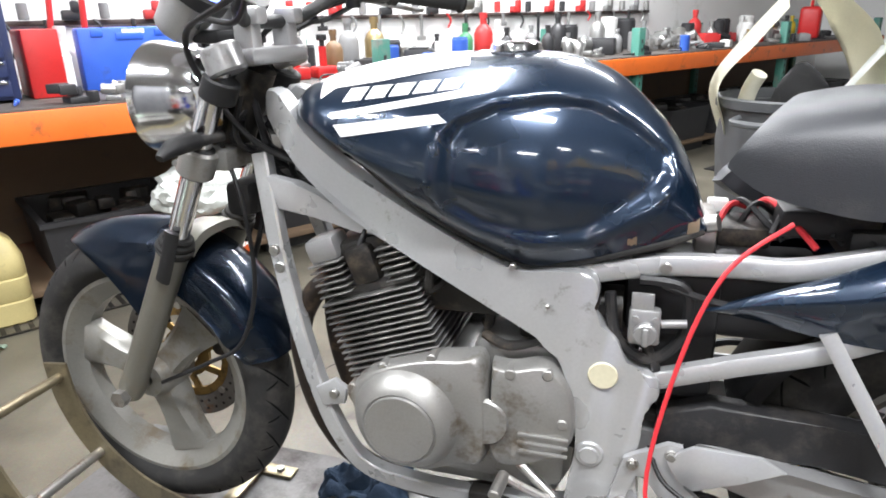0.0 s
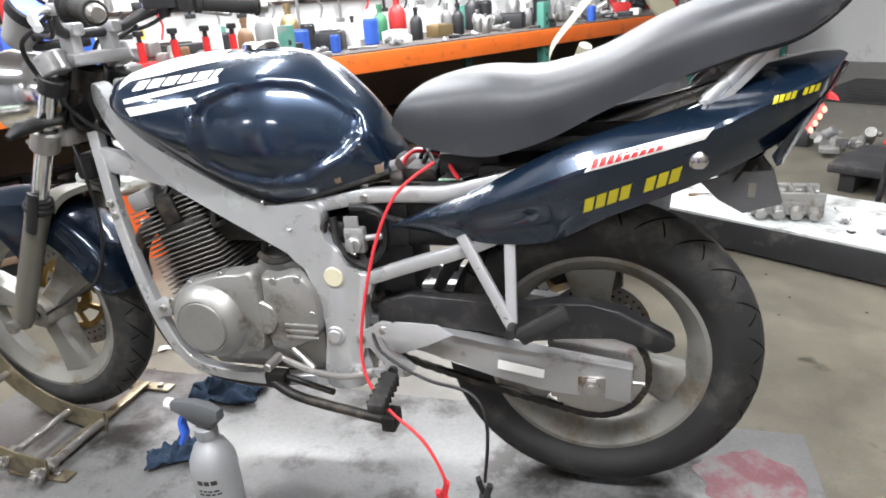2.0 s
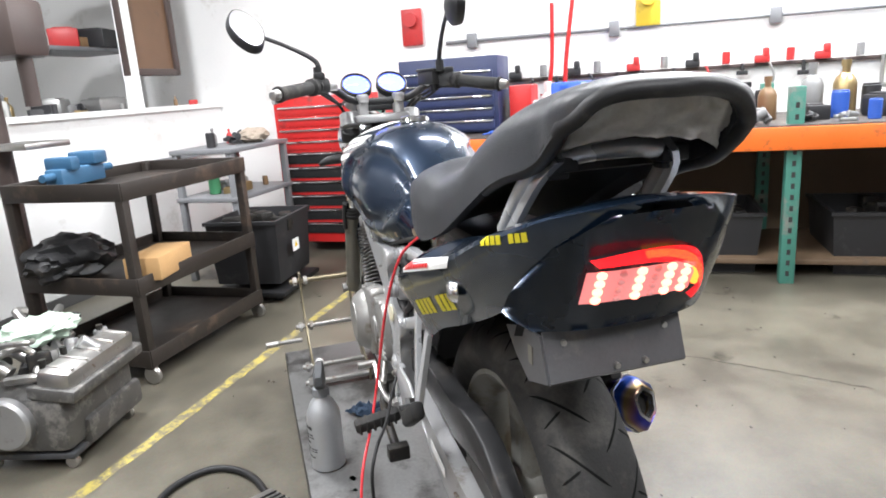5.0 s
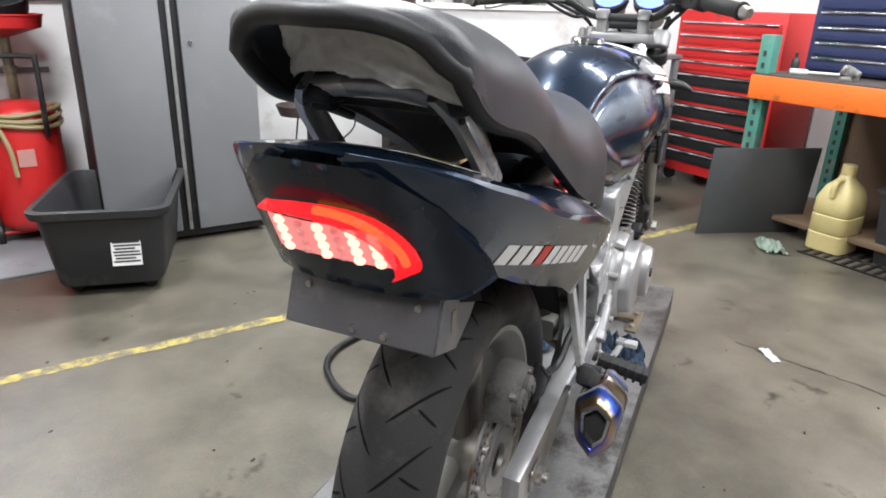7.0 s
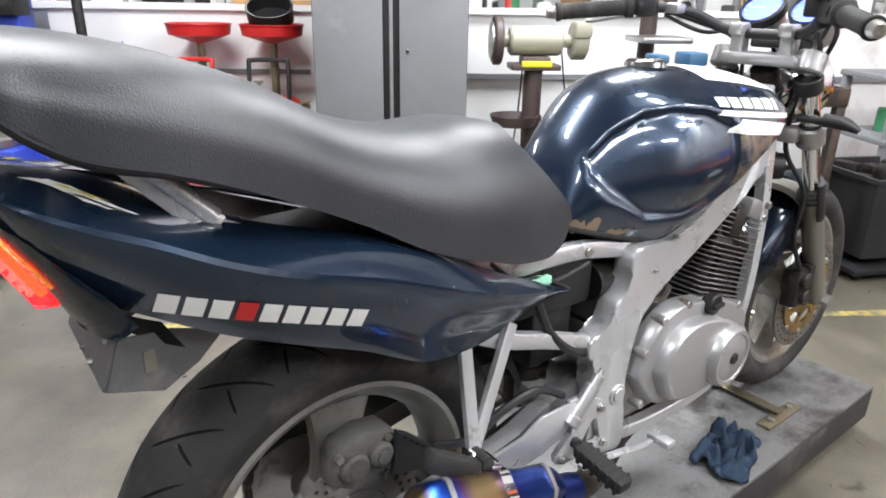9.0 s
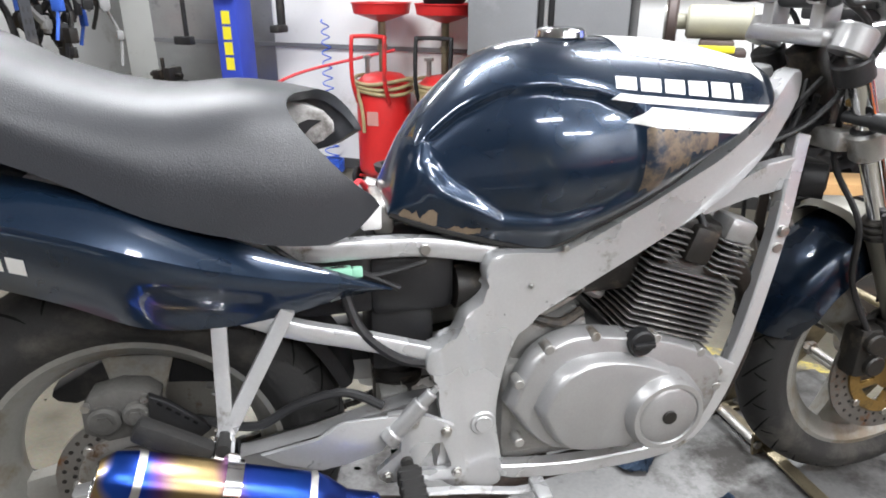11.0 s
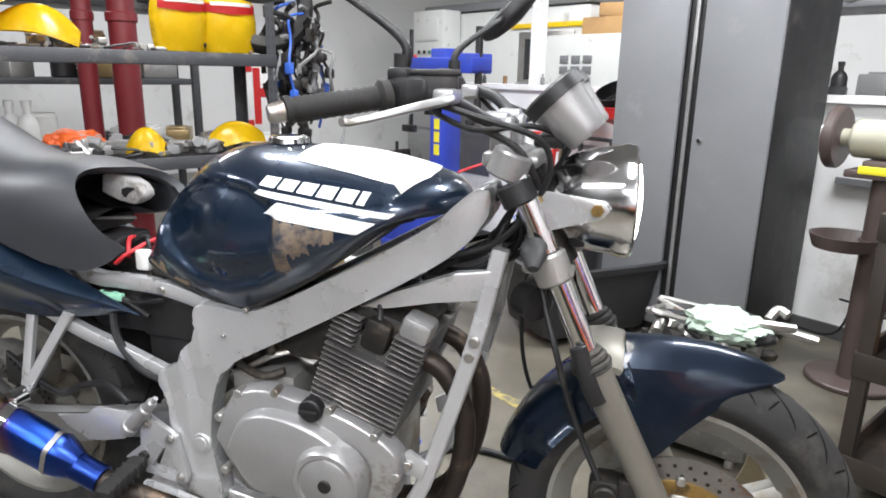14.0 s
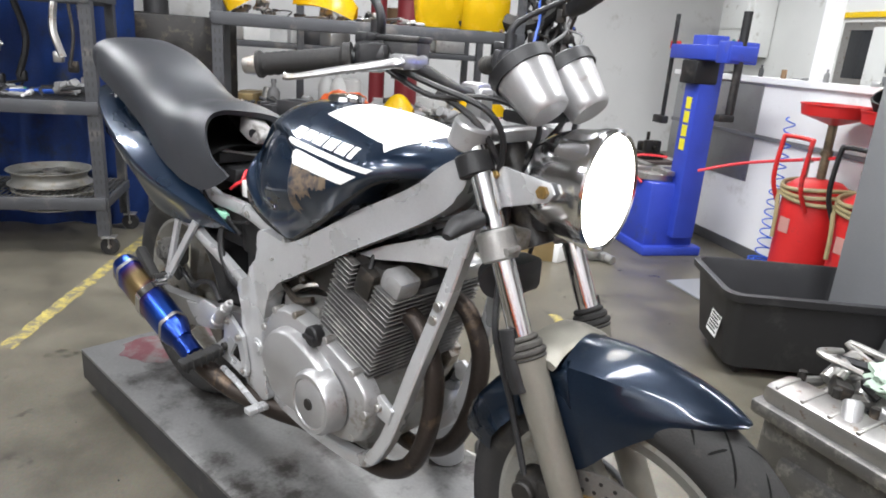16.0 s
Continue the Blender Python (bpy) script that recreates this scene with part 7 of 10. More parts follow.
for s in (-1, 1):
    p = Vector((-0.424, s * FY, 0.775))
    cyl(bm, p + Vector((0.010, 0, 0.022)), p - Vector((0.010, 0, 0.022)), 0.030, seg=24, bevel=0.004)
    cyl(bm, p + Vector((-0.03, -s * 0.012, 0)), p + Vector((-0.03, s * 0.018, 0.0)), 0.006, seg=8)
box(bm, (-0.405, 0, 0.775), (0.06, 0.17, 0.035), 0.008)
part("lower_triple_clamp", bm, CAST, bike, "grey lower triple clamp")
for s in (-1, 1):
    bm = B()
    p = FT + Vector((-0.005, s * FY, -0.010))
    cyl(bm, p, p + Vector((-0.016, 0, -0.032)), 0.029, seg=20, bevel=0.003)
    part("fork_cover", bm, BLACKP, bike)
    bm = B()
    p = Vector((-0.414, s * FY, 0.800))
    cyl(bm, p, p + Vector((-0.004, 0, -0.010)), 0.024, seg=20, bevel=0.003)
    part("fork_ring", bm, BLACKP, bike)

FX = [-0.798, -0.790, -0.755, -0.70, -0.65, -0.60, -0.545]
FTOP = [0.601, 0.606, 0.624, 0.640, 0.647, 0.648, 0.645]
FCY = [0.004, 0.014, 0.032, 0.047, 0.056, 0.062, 0.064]
FCZ = [0.598, 0.599, 0.603, 0.607, 0.611, 0.614, 0.612]
FBY = [0.004, 0.014, 0.038, 0.058, 0.070, 0.078, 0.080]
FBZ = [0.595, 0.594, 0.585, 0.558, 0.515, 0.462, 0.470]
bm = B()
rows = []
for k in range(41):
    x = -0.798 + 0.253 * k / 40
    zt, cy, cz, by, bz = (hermite(x, FX, q) for q in (FTOP, FCY, FCZ, FBY, FBZ))
    half = []
    for j in range(9):
        u = j / 8
        half.append((cy * u, zt - (zt - cz) * u ** 1.9))
    for j in range(1, 9):
        u = j / 8
        half.append((cy + (by - cy) * u + 0.005 * math.sin(math.pi * u), cz + (bz - cz) * u))
    off = -0.018 * min(max((-0.56 - x) / 0.24, 0), 1)
    rows.append([(x, off - y, z) for y, z in half[::-1]] + [(x, off + y, z) for y, z in half[1:]])
grid(bm, rows)
bmesh.ops.solidify(bm, geom=bm.faces[:], thickness=0.003)
fender = part("front_fender", bm, BLUE_WORN, bike, "scuffed dark blue front fender with a pointed beak", smooth=24)
bm = B()
rows = []
for k in range(23):
    a = radians(16 + 56 * k / 22)
    w = 0.050 + 0.024 * min(1, k / 5)
    rows.append([FA + Vector(((0.322 - dr) * math.cos(a), w * u, (0.322 - dr) * math.sin(a))) for u, dr in ((-1.06, 0.075), (-1.05, 0.045), (-1.0, 0.018), (-0.85, 0.006), (-0.5, 0.0), (0, -0.003), (0.5, 0.0), (0.85, 0.006), (1.0, 0.018), (1.05, 0.045), (1.06, 0.075))])
grid(bm, rows)
bmesh.ops.solidify(bm, geom=bm.faces[:], thickness=0.003)
part("fender_rear", bm, BLUE, fender, "dark rear section of the front fender", smooth=60)
bm = B()
rows = []
for k in range(13):
    u = k / 12 * 2 - 1
    y = 0.080 * u
    z = 0.638 - 0.024 * abs(u) ** 3
    rows.append([(-0.545, y, z - 0.002), (-0.535, y, z + 0.003), (-0.505, y, z + 0.006), (-0.478, y, z + 0.001), (-0.472, y, z - 0.012), (-0.505, y, z - 0.006), (-0.54, y, z - 0.010)])
grid(bm, rows, closed=True, caps=True)
part("fork_brace", bm, BEIGE, bike, "beige cast fork brace above the front tyre")
for s in (-1, 1):
    bm = B()
    tube(bm, [(-0.475, s * 0.120, 0.66), (-0.497, s * 0.122, 0.60), (-0.512, s * 0.120, 0.57)], 0.014, 10, flat=0.5)
    part("reflector_bracket", bm, BLACKP, bike)

# front calliper and hoses
bm = B()
box(bm, (-0.545, 0.082, 0.375), (0.075, 0.05, 0.105), 0.014, None)
cyl(bm, (-0.535, 0.10, 0.40), (-0.535, 0.118, 0.40), 0.021, seg=18, bevel=0.003)
cyl(bm, (-0.545, 0.10, 0.352), (-0.545, 0.118, 0.352), 0.021, seg=18, bevel=0.003)
box(bm, (-0.568, 0.095, 0.41), (0.03, 0.03, 0.05), 0.006)
part("front_brake_calliper", bm, DARK, bike, "grimy black brake calliper")
bm = B()
tube(bm, [(-0.30, 0.12, 0.99), (-0.37, 0.10, 0.95), (-0.40, 0.06, 0.86), (-0.405, 0.055, 0.74), (-0.44, 0.10, 0.64), (-0.475, 0.085, 0.52), (-0.53, 0.10, 0.41)], 0.0055, 8)
part("brake_hose", bm, BLACKP, bike)
bm = B()
tube(bm, [(-0.40, -0.06, 0.80), (-0.36, -0.08, 0.70), (-0.36, -0.075, 0.56), (-0.395, -0.085, 0.45), (-0.47, -0.085, 0.40), (-0.60, -0.07, 0.33)], 0.004, 8)
part("speedometer_cable", bm, BLACKP, bike)

# ---- headlight ----
HL = Vector((-0.474, -0.016, 0.868))
mh = Matrix.Translation(HL) @ Matrix.Rotation(radians(94), 4, "Z") @ Matrix.Diagonal((0.97, 0.97, 0.97, 1))
bm = B()
lathe(bm, [(0.001, -0.080), (0.030, -0.078), (0.058, -0.064), (0.078, -0.036), (0.088, 0.0), (0.092, 0.034), (0.096, 0.046), (0.096, 0.062), (0.091, 0.066), (0.086, 0.062)], 56, mh)
headlight = part("headlight", bm, CHROME, bike, "round chrome headlight, switched on")
bm = B()
lathe(bm, [(0.0005, 0.078), (0.03, 0.0765), (0.06, 0.072), (0.087, 0.062)], 48, mh)
HEADLAMP = glow("lit_headlight_lens", (1.0, 0.93, 0.82), 26.0)
part("lens", bm, HEADLAMP, headlight, "glowing headlight lens")
for s in (-1, 1):
    bm = B()
    cyl(bm, (-0.385, s * 0.075, 0.815), (-0.400, s * 0.125, 0.812), 0.009, seg=12)
    tube(bm, [(-0.400, s * 0.125, 0.815), (-0.405, s * 0.165, 0.812), (-0.41, s * 0.195, 0.800)], [0.020, 0.019, 0.008], 14, flat=0.75)
    part("turn_signal_stub", bm, BLACKP, bike, "black turn signal stalk")

# ---- gauges ----
DIAL = glow("lit_dial", (0.10, 0.16, 0.9), 2.2)
for s in (-1, 1):
    g0 = Vector((-0.440, s * 0.056, 1.000))
    ax = Vector((0.70, 0, 0.71)).normalized()
    mg = Matrix.Translation(g0) @ ax.to_track_quat("Y", "Z").to_matrix().to_4x4()
    bm = B()
    lathe(bm, [(0.001, -0.034), (0.030, -0.034), (0.0335, -0.030), (0.0345, -0.020), (0.043, 0.026), (0.0455, 0.040)], 36, mg)
    pod = part("gauge", bm, CAST_R, bike, "brushed metal gauge pod with lit blue dial")
    bm = B()
    lathe(bm, [(0.045, 0.036), (0.049, 0.036), (0.049, 0.056), (0.044, 0.060), (0.042, 0.056)], 36, mg)
    part("bezel", bm, BLACKP, pod)
    bm = B()
    lathe(bm, [(0.0005, 0.052), (0.043, 0.052)], 36, mg)
    part("dial", bm, DIAL, pod, "glowing blue dial face")
    bm = B()
    box(bm, (0.012, 0.0535, 0.0), (0.034, 0.001, 0.003), 0, mg)
    for k in range(11):
        a = radians(220 - 26 * k)
        box(bm, (0.036 * math.cos(a), 0.0535, 0.036 * math.sin(a)), (0.006, 0.001, 0.0025), 0, mg @ Matrix())
    part("dial_mark", bm, WHITE, pod)
bm = B()
box(bm, (-0.405, 0, 0.965), (0.05, 0.12, 0.02), 0.006)
part("gauge_bracket", bm, BLACKP, bike)

# ---- handlebar ----
bm = B()
GRIP = {1: (Vector((-0.089, 0.300, 1.012)), Vector((-0.196, 0.202, 1.032))), -1: (Vector((-0.020, -0.318, 1.022)), Vector((-0.150, -0.215, 1.036)))}
bar = [GRIP[1][0], GRIP[1][1], (-0.262, 0.145, 1.028), (-0.318, 0.085, 0.992), (-0.330, 0.0, 0.985), (-0.318, -0.085, 0.992), (-0.262, -0.150, 1.028), GRIP[-1][1], GRIP[-1][0]]
tube(bm, bar, 0.011, 12)
handlebar = part("handlebar", bm, BLACKP, bike, "black handlebar")
for s in (-1, 1):
    a, b = GRIP[s]
    bm = B()
    n = 26
    d = (b - a).normalized()
    rows = []
    dq = d.to_track_quat("Z", "Y").to_matrix()
    for k in range(n):
        r = 0.0165 + (0.0012 if k % 2 else 0) + (0.006 if k >= n - 3 else 0) + (0.003 if k < 2 else 0)
        rows.append([a.lerp(b, k / (n - 1)) + dq @ Vector((r * math.cos(t), r * math.sin(t), 0)) for t in (2 * math.pi * j / 20 for j in range(20))])
    grid(bm, rows, closed=True, caps=True)
    part("grip", bm, RUBBER, handlebar, "ribbed black rubber grip")
    bm = B()
    cyl(bm, a, a - d * 0.022, 0.015, 0.012, seg=18, bevel=0.002)
    part("bar_end", bm, STEEL, handlebar)
    bm = B()
    box(bm, (0, 0, 0), (0.05, 0.05, 0.045), 0.012, Matrix.Translation(b + d * 0.028) @ Matrix.Rotation(radians(-s * 28), 4, "Z"))
    cyl(bm, b + d * 0.01, b + d * 0.05, 0.023, seg=18)
    box(bm, (0, 0, 0), (0.03, 0.03, 0.02), 0.005, Matrix.Translation(b + d * 0.03 + Vector((0.012, 0, 0.025))))
    part("switch_housing", bm, BLACKP, handlebar)
    bm = B()
    lp = b + d * 0.045 + Vector((-0.045, 0, -0.006))
    tube(bm, [lp, lp + Vector((-0.004, s * 0.030, -0.004)), lp + Vector((0.030, s * 0.075, -0.014)), lp + Vector((0.088, s * 0.125, -0.030)), lp + Vector((0.100, s * 0.138, -0.030))], [0.009, 0.010, 0.0085, 0.0065, 0.008], 10, flat=0.7)
    part("lever", bm, CAST_R, handlebar, "bare aluminium hand lever")
    bm = B()
    box(bm, (0, 0, 0), (0.032, 0.055, 0.022), 0.006, Matrix.Translation(lp + Vector((0.006, -s * 0.02, 0.0))))
    part("lever_perch", bm, CAST_R, handlebar)
    bm = B()
    riser = Vector((-0.330, s * 0.055, 0.945))
    box(bm, (0, 0, 0.018), (0.034, 0.030, 0.075), 0.006, Matrix.Translation(riser))
    box(bm, (0.010, 0, 0.050), (0.040, 0.032, 0.026), 0.006, Matrix.Translation(riser))
    part("riser", bm, CAST_R, bike, "polished handlebar riser")
    # mirror
    bm = B()
    m0 = b + d * 0.03 + Vector((-0.006, 0, 0.02))
    tip = Vector((-0.035, 0.138, 1.208)) if s > 0 else Vector((-0.250, -0.335, 1.180))
    if s > 0:
        m0 = Vector((-0.200, 0.157, 1.060))
    tube(bm, [m0, m0 + Vector((-0.004, s * 0.002, 0.045)), (m0 + tip) / 2 + Vector((-0.005, 0, 0.028)), tip], [0.009, 0.007, 0.0055, 0.0055], 10)
    cyl(bm, m0, m0 + Vector((0, 0, 0.03)), 0.012, seg=14)
    mirror_ = part("mirror", bm, BLACKP, bike, "black rear-view mirror on a stalk")
    bm = B()
    rows = []
    cm = tip + (Vector((0.075, 0.0, 0.002)) if s > 0 else Vector((0.0, -0.035, 0.015)))
    turn_m = Matrix.Rotation(radians(80), 3, "Z")
    if s < 0:
        # knocked out of line, the glass turned upwards
        nx, ny = Vector((0.65, 0.27, 0.71)).normalized(), Vector((-0.65, -0.27, 0.71)).normalized()
        turn_m = Matrix((nx, ny, nx.cross(ny))).transposed()
    for k in range(7):
        t = k / 6
        sc = [0.2, 0.7, 0.9, 1.0, 1.0, 0.97, 0.93][k]
        rows.append([cm + turn_m @ Vector((-0.030 + 0.042 * t, 0.072 * sc * math.cos(a) * (1 + 0.12 * math.cos(2 * a)), 0.048 * sc * math.sin(a))) for a in (2 * math.pi * j / 28 for j in range(28))])
    grid(bm, rows, closed=True, caps=True)
    part("mirror_shell", bm, BLACKP, mirror_)
    bm = B()
    rows = [[cm + turn_m @ Vector((0.0126, 0.064 * sc * math.cos(a) * (1 + 0.12 * math.cos(2 * a)), 0.042 * sc * math.sin(a))) for a in (2 * math.pi * j / 28 for j in range(28))] for sc in (1.0, 0.02)]
    grid(bm, rows, closed=True, caps=False)
    part("mirror_glass", bm, CHROME, mirror_)
bm = B()
RM = Matrix.Translation((-0.241, 0.141, 1.046)) @ Matrix.Rotation(radians(23), 4, "Z")
box(bm, (0, 0, -0.003), (0.072, 0.050, 0.038), 0.005, RM)
box(bm, (0, 0, 0.019), (0.077, 0.055, 0.009), 0.003, RM)
cyl(bm, (-0.245, 0.150, 1.005), (-0.245, 0.148, 1.035), 0.013, seg=14)
part("brake_reservoir", bm, BLACKP, bike, "black square brake fluid reservoir")
bm = B()
for s, y in ((1, 0.17), (-1, 0.19)):
    tube(bm, [(-0.235, s * y, 1.02), (-0.30, s * 0.13, 0.985), (-0.385, s * 0.09, 0.99), (-0.43, s * 0.03, 0.955), (-0.37, 0, 0.88), (-0.25, s * 0.03, 0.85)], 0.0045, 8)
    tube(bm, [(-0.225, s * y, 1.03), (-0.31, s * 0.15, 1.005), (-0.40, s * 0.11, 0.97), (-0.405, s * 0.08, 0.90), (-0.33, s * 0.06, 0.80), (-0.22, s * 0.05, 0.76)], 0.005, 8)
part("control_cable", bm, BLACKP, bike)
random.seed(5)
for k in range(9):
    bm = B()
    y = random.uniform(-0.05, 0.05)
    tube(bm, [(-0.36, y, random.uniform(0.82, 0.90)), (-0.34 + random.uniform(-0.05, 0.03), y + random.uniform(-0.03, 0.03), 0.80), (-0.30, random.uniform(-0.05, 0.05), random.uniform(0.72, 0.78)), (-0.2, random.uniform(-0.05, 0.05), 0.72)], random.uniform(0.003, 0.007), 7)
    part("wiring_loom", bm, BLACKP, bike)
bm = B()
box(bm, (-0.455, 0, 0.84), (0.03, 0.08, 0.09), 0.01)
part("relay_box", bm, BLACKP, bike)
bm = B()
box(bm, (-0.395, 0, 0.70), (0.05, 0.09, 0.06), 0.012)
cyl(bm, (-0.375, 0.03, 0.70), (-0.40, 0.055, 0.70), 0.03, seg=18)
part("horn", bm, BLACKP, bike)

# ---- tank ----
TX = [-0.275, -0.255, -0.20, -0.10, 0.03, 0.15, 0.215, 0.265, 0.303, 0.328, 0.350]
TTOP = [0.862, 0.885, 0.906, 0.928, 0.936, 0.932, 0.908, 0.866, 0.822, 0.775, 0.716]
BX = [-0.275, -0.25, -0.17, -0.111, -0.037, 0.054, 0.118, 0.18, 0.245, 0.31, 0.350]
TBOT = [0.845, 0.842, 0.826, 0.785, 0.730, 0.676, 0.645, 0.655, 0.672, 0.690, 0.702]
WX = [-0.275, -0.25, -0.22, -0.19, -0.14, -0.08, 0.0, 0.10, 0.15, 0.20, 0.25, 0.30, 0.35]
THW = [0.022, 0.068, 0.112, 0.142, 0.163, 0.174, 0.183, 0.181, 0.169, 0.143, 0.120, 0.100, 0.072]
MX = [-0.275, -0.25, -0.19, -0.14, -0.08, 0.0, 0.10, 0.20, 0.30, 0.35]
TMID = [0.852, 0.856, 0.845, 0.824, 0.803, 0.785, 0.768, 0.752, 0.730, 0.708]
EX = [-0.275, -0.25, -0.22, -0.18, -0.10, 0.0, 0.115, 0.24, 0.31, 0.35]
TEDGE = [0.018, 0.058, 0.085, 0.110, 0.132, 0.125, 0.105, 0.101, 0.085, 0.064]


HOLLOW = [(0.008, 0.838), (0.006, 0.775), (0.010, 0.740), (0.055, 0.712), (0.130, 0.696), (0.200, 0.700), (0.278, 0.748), (0.304, 0.780), (0.302, 0.812), (0.255, 0.852), (0.200, 0.882), (0.146, 0.890), (0.077, 0.882), (0.026, 0.862)]


def hollow_depth(x, z):
    """How far inside the knee hollow's outline a place lies."""
    inside, best = False, 9.0
    n = len(HOLLOW)
    for k in range(n):
        (x0, z0), (x1, z1) = HOLLOW[k], HOLLOW[(k + 1) % n]
        if (z0 > z) != (z1 > z) and x < x0 + (z - z0) * (x1 - x0) / (z1 - z0):
            inside = not inside
        dx, dz = x1 - x0, z1 - z0
        t = min(max(((x - x0) * dx + (z - z0) * dz) / (dx * dx + dz * dz), 0), 1)
        best = min(best, math.hypot(x - x0 - t * dx, z - z0 - t * dz))
    return best if inside else -best


def tank_half(x, v):
    """A point on the tank's side: v from 0 on the spine to 1 at the lower edge."""
    zt, zb, w, zm, ye = (hermite(x, a, b) for a, b in ((TX, TTOP), (BX, TBOT), (WX, THW), (MX, TMID), (EX, TEDGE)))
    zm = min(max(zm, zb + 0.006), zt - 0.008)
    ye = min(ye, w - 0.002)
    if v < 0.7:
        a = v / 0.7 * math.pi / 2
        y, z = w * math.sin(a) ** 0.95, zm + (zt - zm) * math.cos(a)
    else:
        b = (v - 0.7) / 0.3
        y, z = ye + (w - ye) * max(math.cos(b * math.pi / 2), 0) ** 0.9, zm - (zm - zb) * b ** 1.15
    # knee hollow with a firm edge, and the flare round it
    d = hollow_depth(x, z)
    g = min(max((d + 0.003) / 0.022, 0), 1)
    g = g * g * (3 - 2 * g)
    near = 0.003 * math.exp(-((d + 0.010) / 0.014) ** 2)
    side = min(max((y - 0.45 * w) / (0.3 * w + 1e-6), 0), 1)
    return y + side * (near - 0.015 * g), z


def tank_y(x, z):
    lo, hi = 0.0, 1.0
    for _ in range(24):
        m = (lo + hi) / 2
        if tank_half(x, m)[1] > z:
            lo = m
        else:
            hi = m
    return tank_half(x, lo)[0]


bm = B()
rows = []
for i in range(150):
    x = -0.275 + 0.625 * i / 149
    half = [tank_half(x, j / 64) for j in range(65)]
    ring = [(x, -y, z) for y, z in half[::-1]] + [(x, y, z) for y, z in half[1:]]
    rows.append(ring)
grid(bm, rows, closed=True, caps=True)
tank = part("fuel_tank", bm, BLUE, bike, "glossy dark blue fuel tank with white stripes", smooth=70)
bm = B()
for s in (-1, 1):
    line = [(x, s * (tank_half(x, 1.0)[0] + 0.001), hermite(x, BX, TBOT) + 0.004) for x in np.linspace(-0.20, 0.345, 24)]
    tube(bm, line, 0.006, 8, smooth=0)
part("tank_edge_trim", bm, RUBBER, tank, "black rubber trim along the tank edge")


def decal(name, x0, x1, zlo, zhi, s, material, nx=18, nz=4, label="", parent=None, slant=0.0, surf=None):
    """A thin patch that lies on the tank's side between two lines."""
    bm = B()
    surf = surf or tank_y
    rows = []
    for i in range(nx + 1):
        row = []
        for j in range(nz + 1):
            t = i / nx
            f = j / nz
            x = x0 + (x1 - x0) * t + slant * (f - 0.5)
            z = zlo(x) + (zhi(x) - zlo(x)) * f
            row.append((x, s * (surf(x, z) + 0.0012), z))
        rows.append(row)
    grid(bm, rows)
    return part(name, bm, material, parent or tank, label, smooth=180)


NAME_WIDTHS = (1.0, 1.0, 1.0, 1.0, 1.0, 0.45)


def stripes(s, thick, thin, letters):
    """The broad and the thin stripe, and letter-sized shapes where the maker's name stands."""
    x0, x1, z0, k0, z1, k1, sl = thick
    decal("tank_stripe", x0, x1, lambda x: z0 + k0 * (x - x0), lambda x: z1 + k1 * (x - x0), s, WHITE, nx=24, label="white tank stripe", slant=sl)
    x0, x1, z0, k0 = thin
    decal("tank_stripe", x0, x1, lambda x: z0 + k0 * (x - x0), lambda x: z0 + 0.009 + k0 * (x - x0), s, WHITE, nx=24, label="thin white tank stripe", slant=sl * 0.4)
    x0, x1, z0, k0, z1, k1 = letters
    unit = (x1 - x0) / (sum(NAME_WIDTHS) + 0.2 * 5)
    order = NAME_WIDTHS if s < 0 else NAME_WIDTHS[::-1]
    a = x0
    for wl in order:
        decal("brand_block", a, a + wl * unit, lambda x: z0 + k0 * (x - x0), lambda x: z1 + k1 * (x - x0), s, WHITE, nx=4, nz=4, slant=0.006 if s < 0 else -0.006)
        a += (wl + 0.2) * unit


stripes(-1, (-0.139, 0.012, 0.833, 0.150, 0.850, 0.112, -0.014), (-0.152, 0.050, 0.8555, 0.165), (-0.136, 0.046, 0.878, 0.110, 0.894, 0.090))
stripes(1, (-0.143, 0.024, 0.8165, 0.122, 0.839, 0.134, -0.030), (-0.181, 0.055, 0.8435, 0.104), (-0.138, 0.050, 0.862, 0.106, 0.8815, 0.078))
# white painted area on the tank top, cut off at a slant in front
bm = B()
rows = []
for i in range(41):
    u = i / 40
    row = []
    vl = ip(u, [0, 0.12, 0.45, 1.0], [0.45, 0.345, 0.30, 0.195])
    vr = ip(u, [0, 0.12, 0.45, 1.0], [0.45, 0.355, 0.295, 0.215])
    for j in range(33):
        v = -vl + (vl + vr) * j / 32
        x = ip(v, [-0.5, -0.2, 0.0, 0.2, 0.46], [-0.172, -0.200, -0.214, -0.214, -0.186])
        x += (ip(v, [-0.4, 0, 0.4], [0.046, 0.010, 0.024]) - x) * u
        y, z = tank_half(x, abs(v))
        row.append((x, math.copysign(y, v) if v else 0, z + 0.0013))
    rows.append(row)
grid(bm, rows)
part("tank_top_panel", bm, WHITE, tank, "white painted panel on the tank top", smooth=180)


def bare_edge(k, x):
    return 0.006 * noise.noise(Vector((x * 60, k, 0))) + 0.004 * noise.noise(Vector((x * 190, k, 3)))


WORNP = mat("worn_through_paint", (0.16, 0.12, 0.085), 0.45, 0.1, 0.25, 40, 200, 0.02, dirt=(0.010, 0.020, 0.038), dirt_amt=0.42, dirt_scale=26)
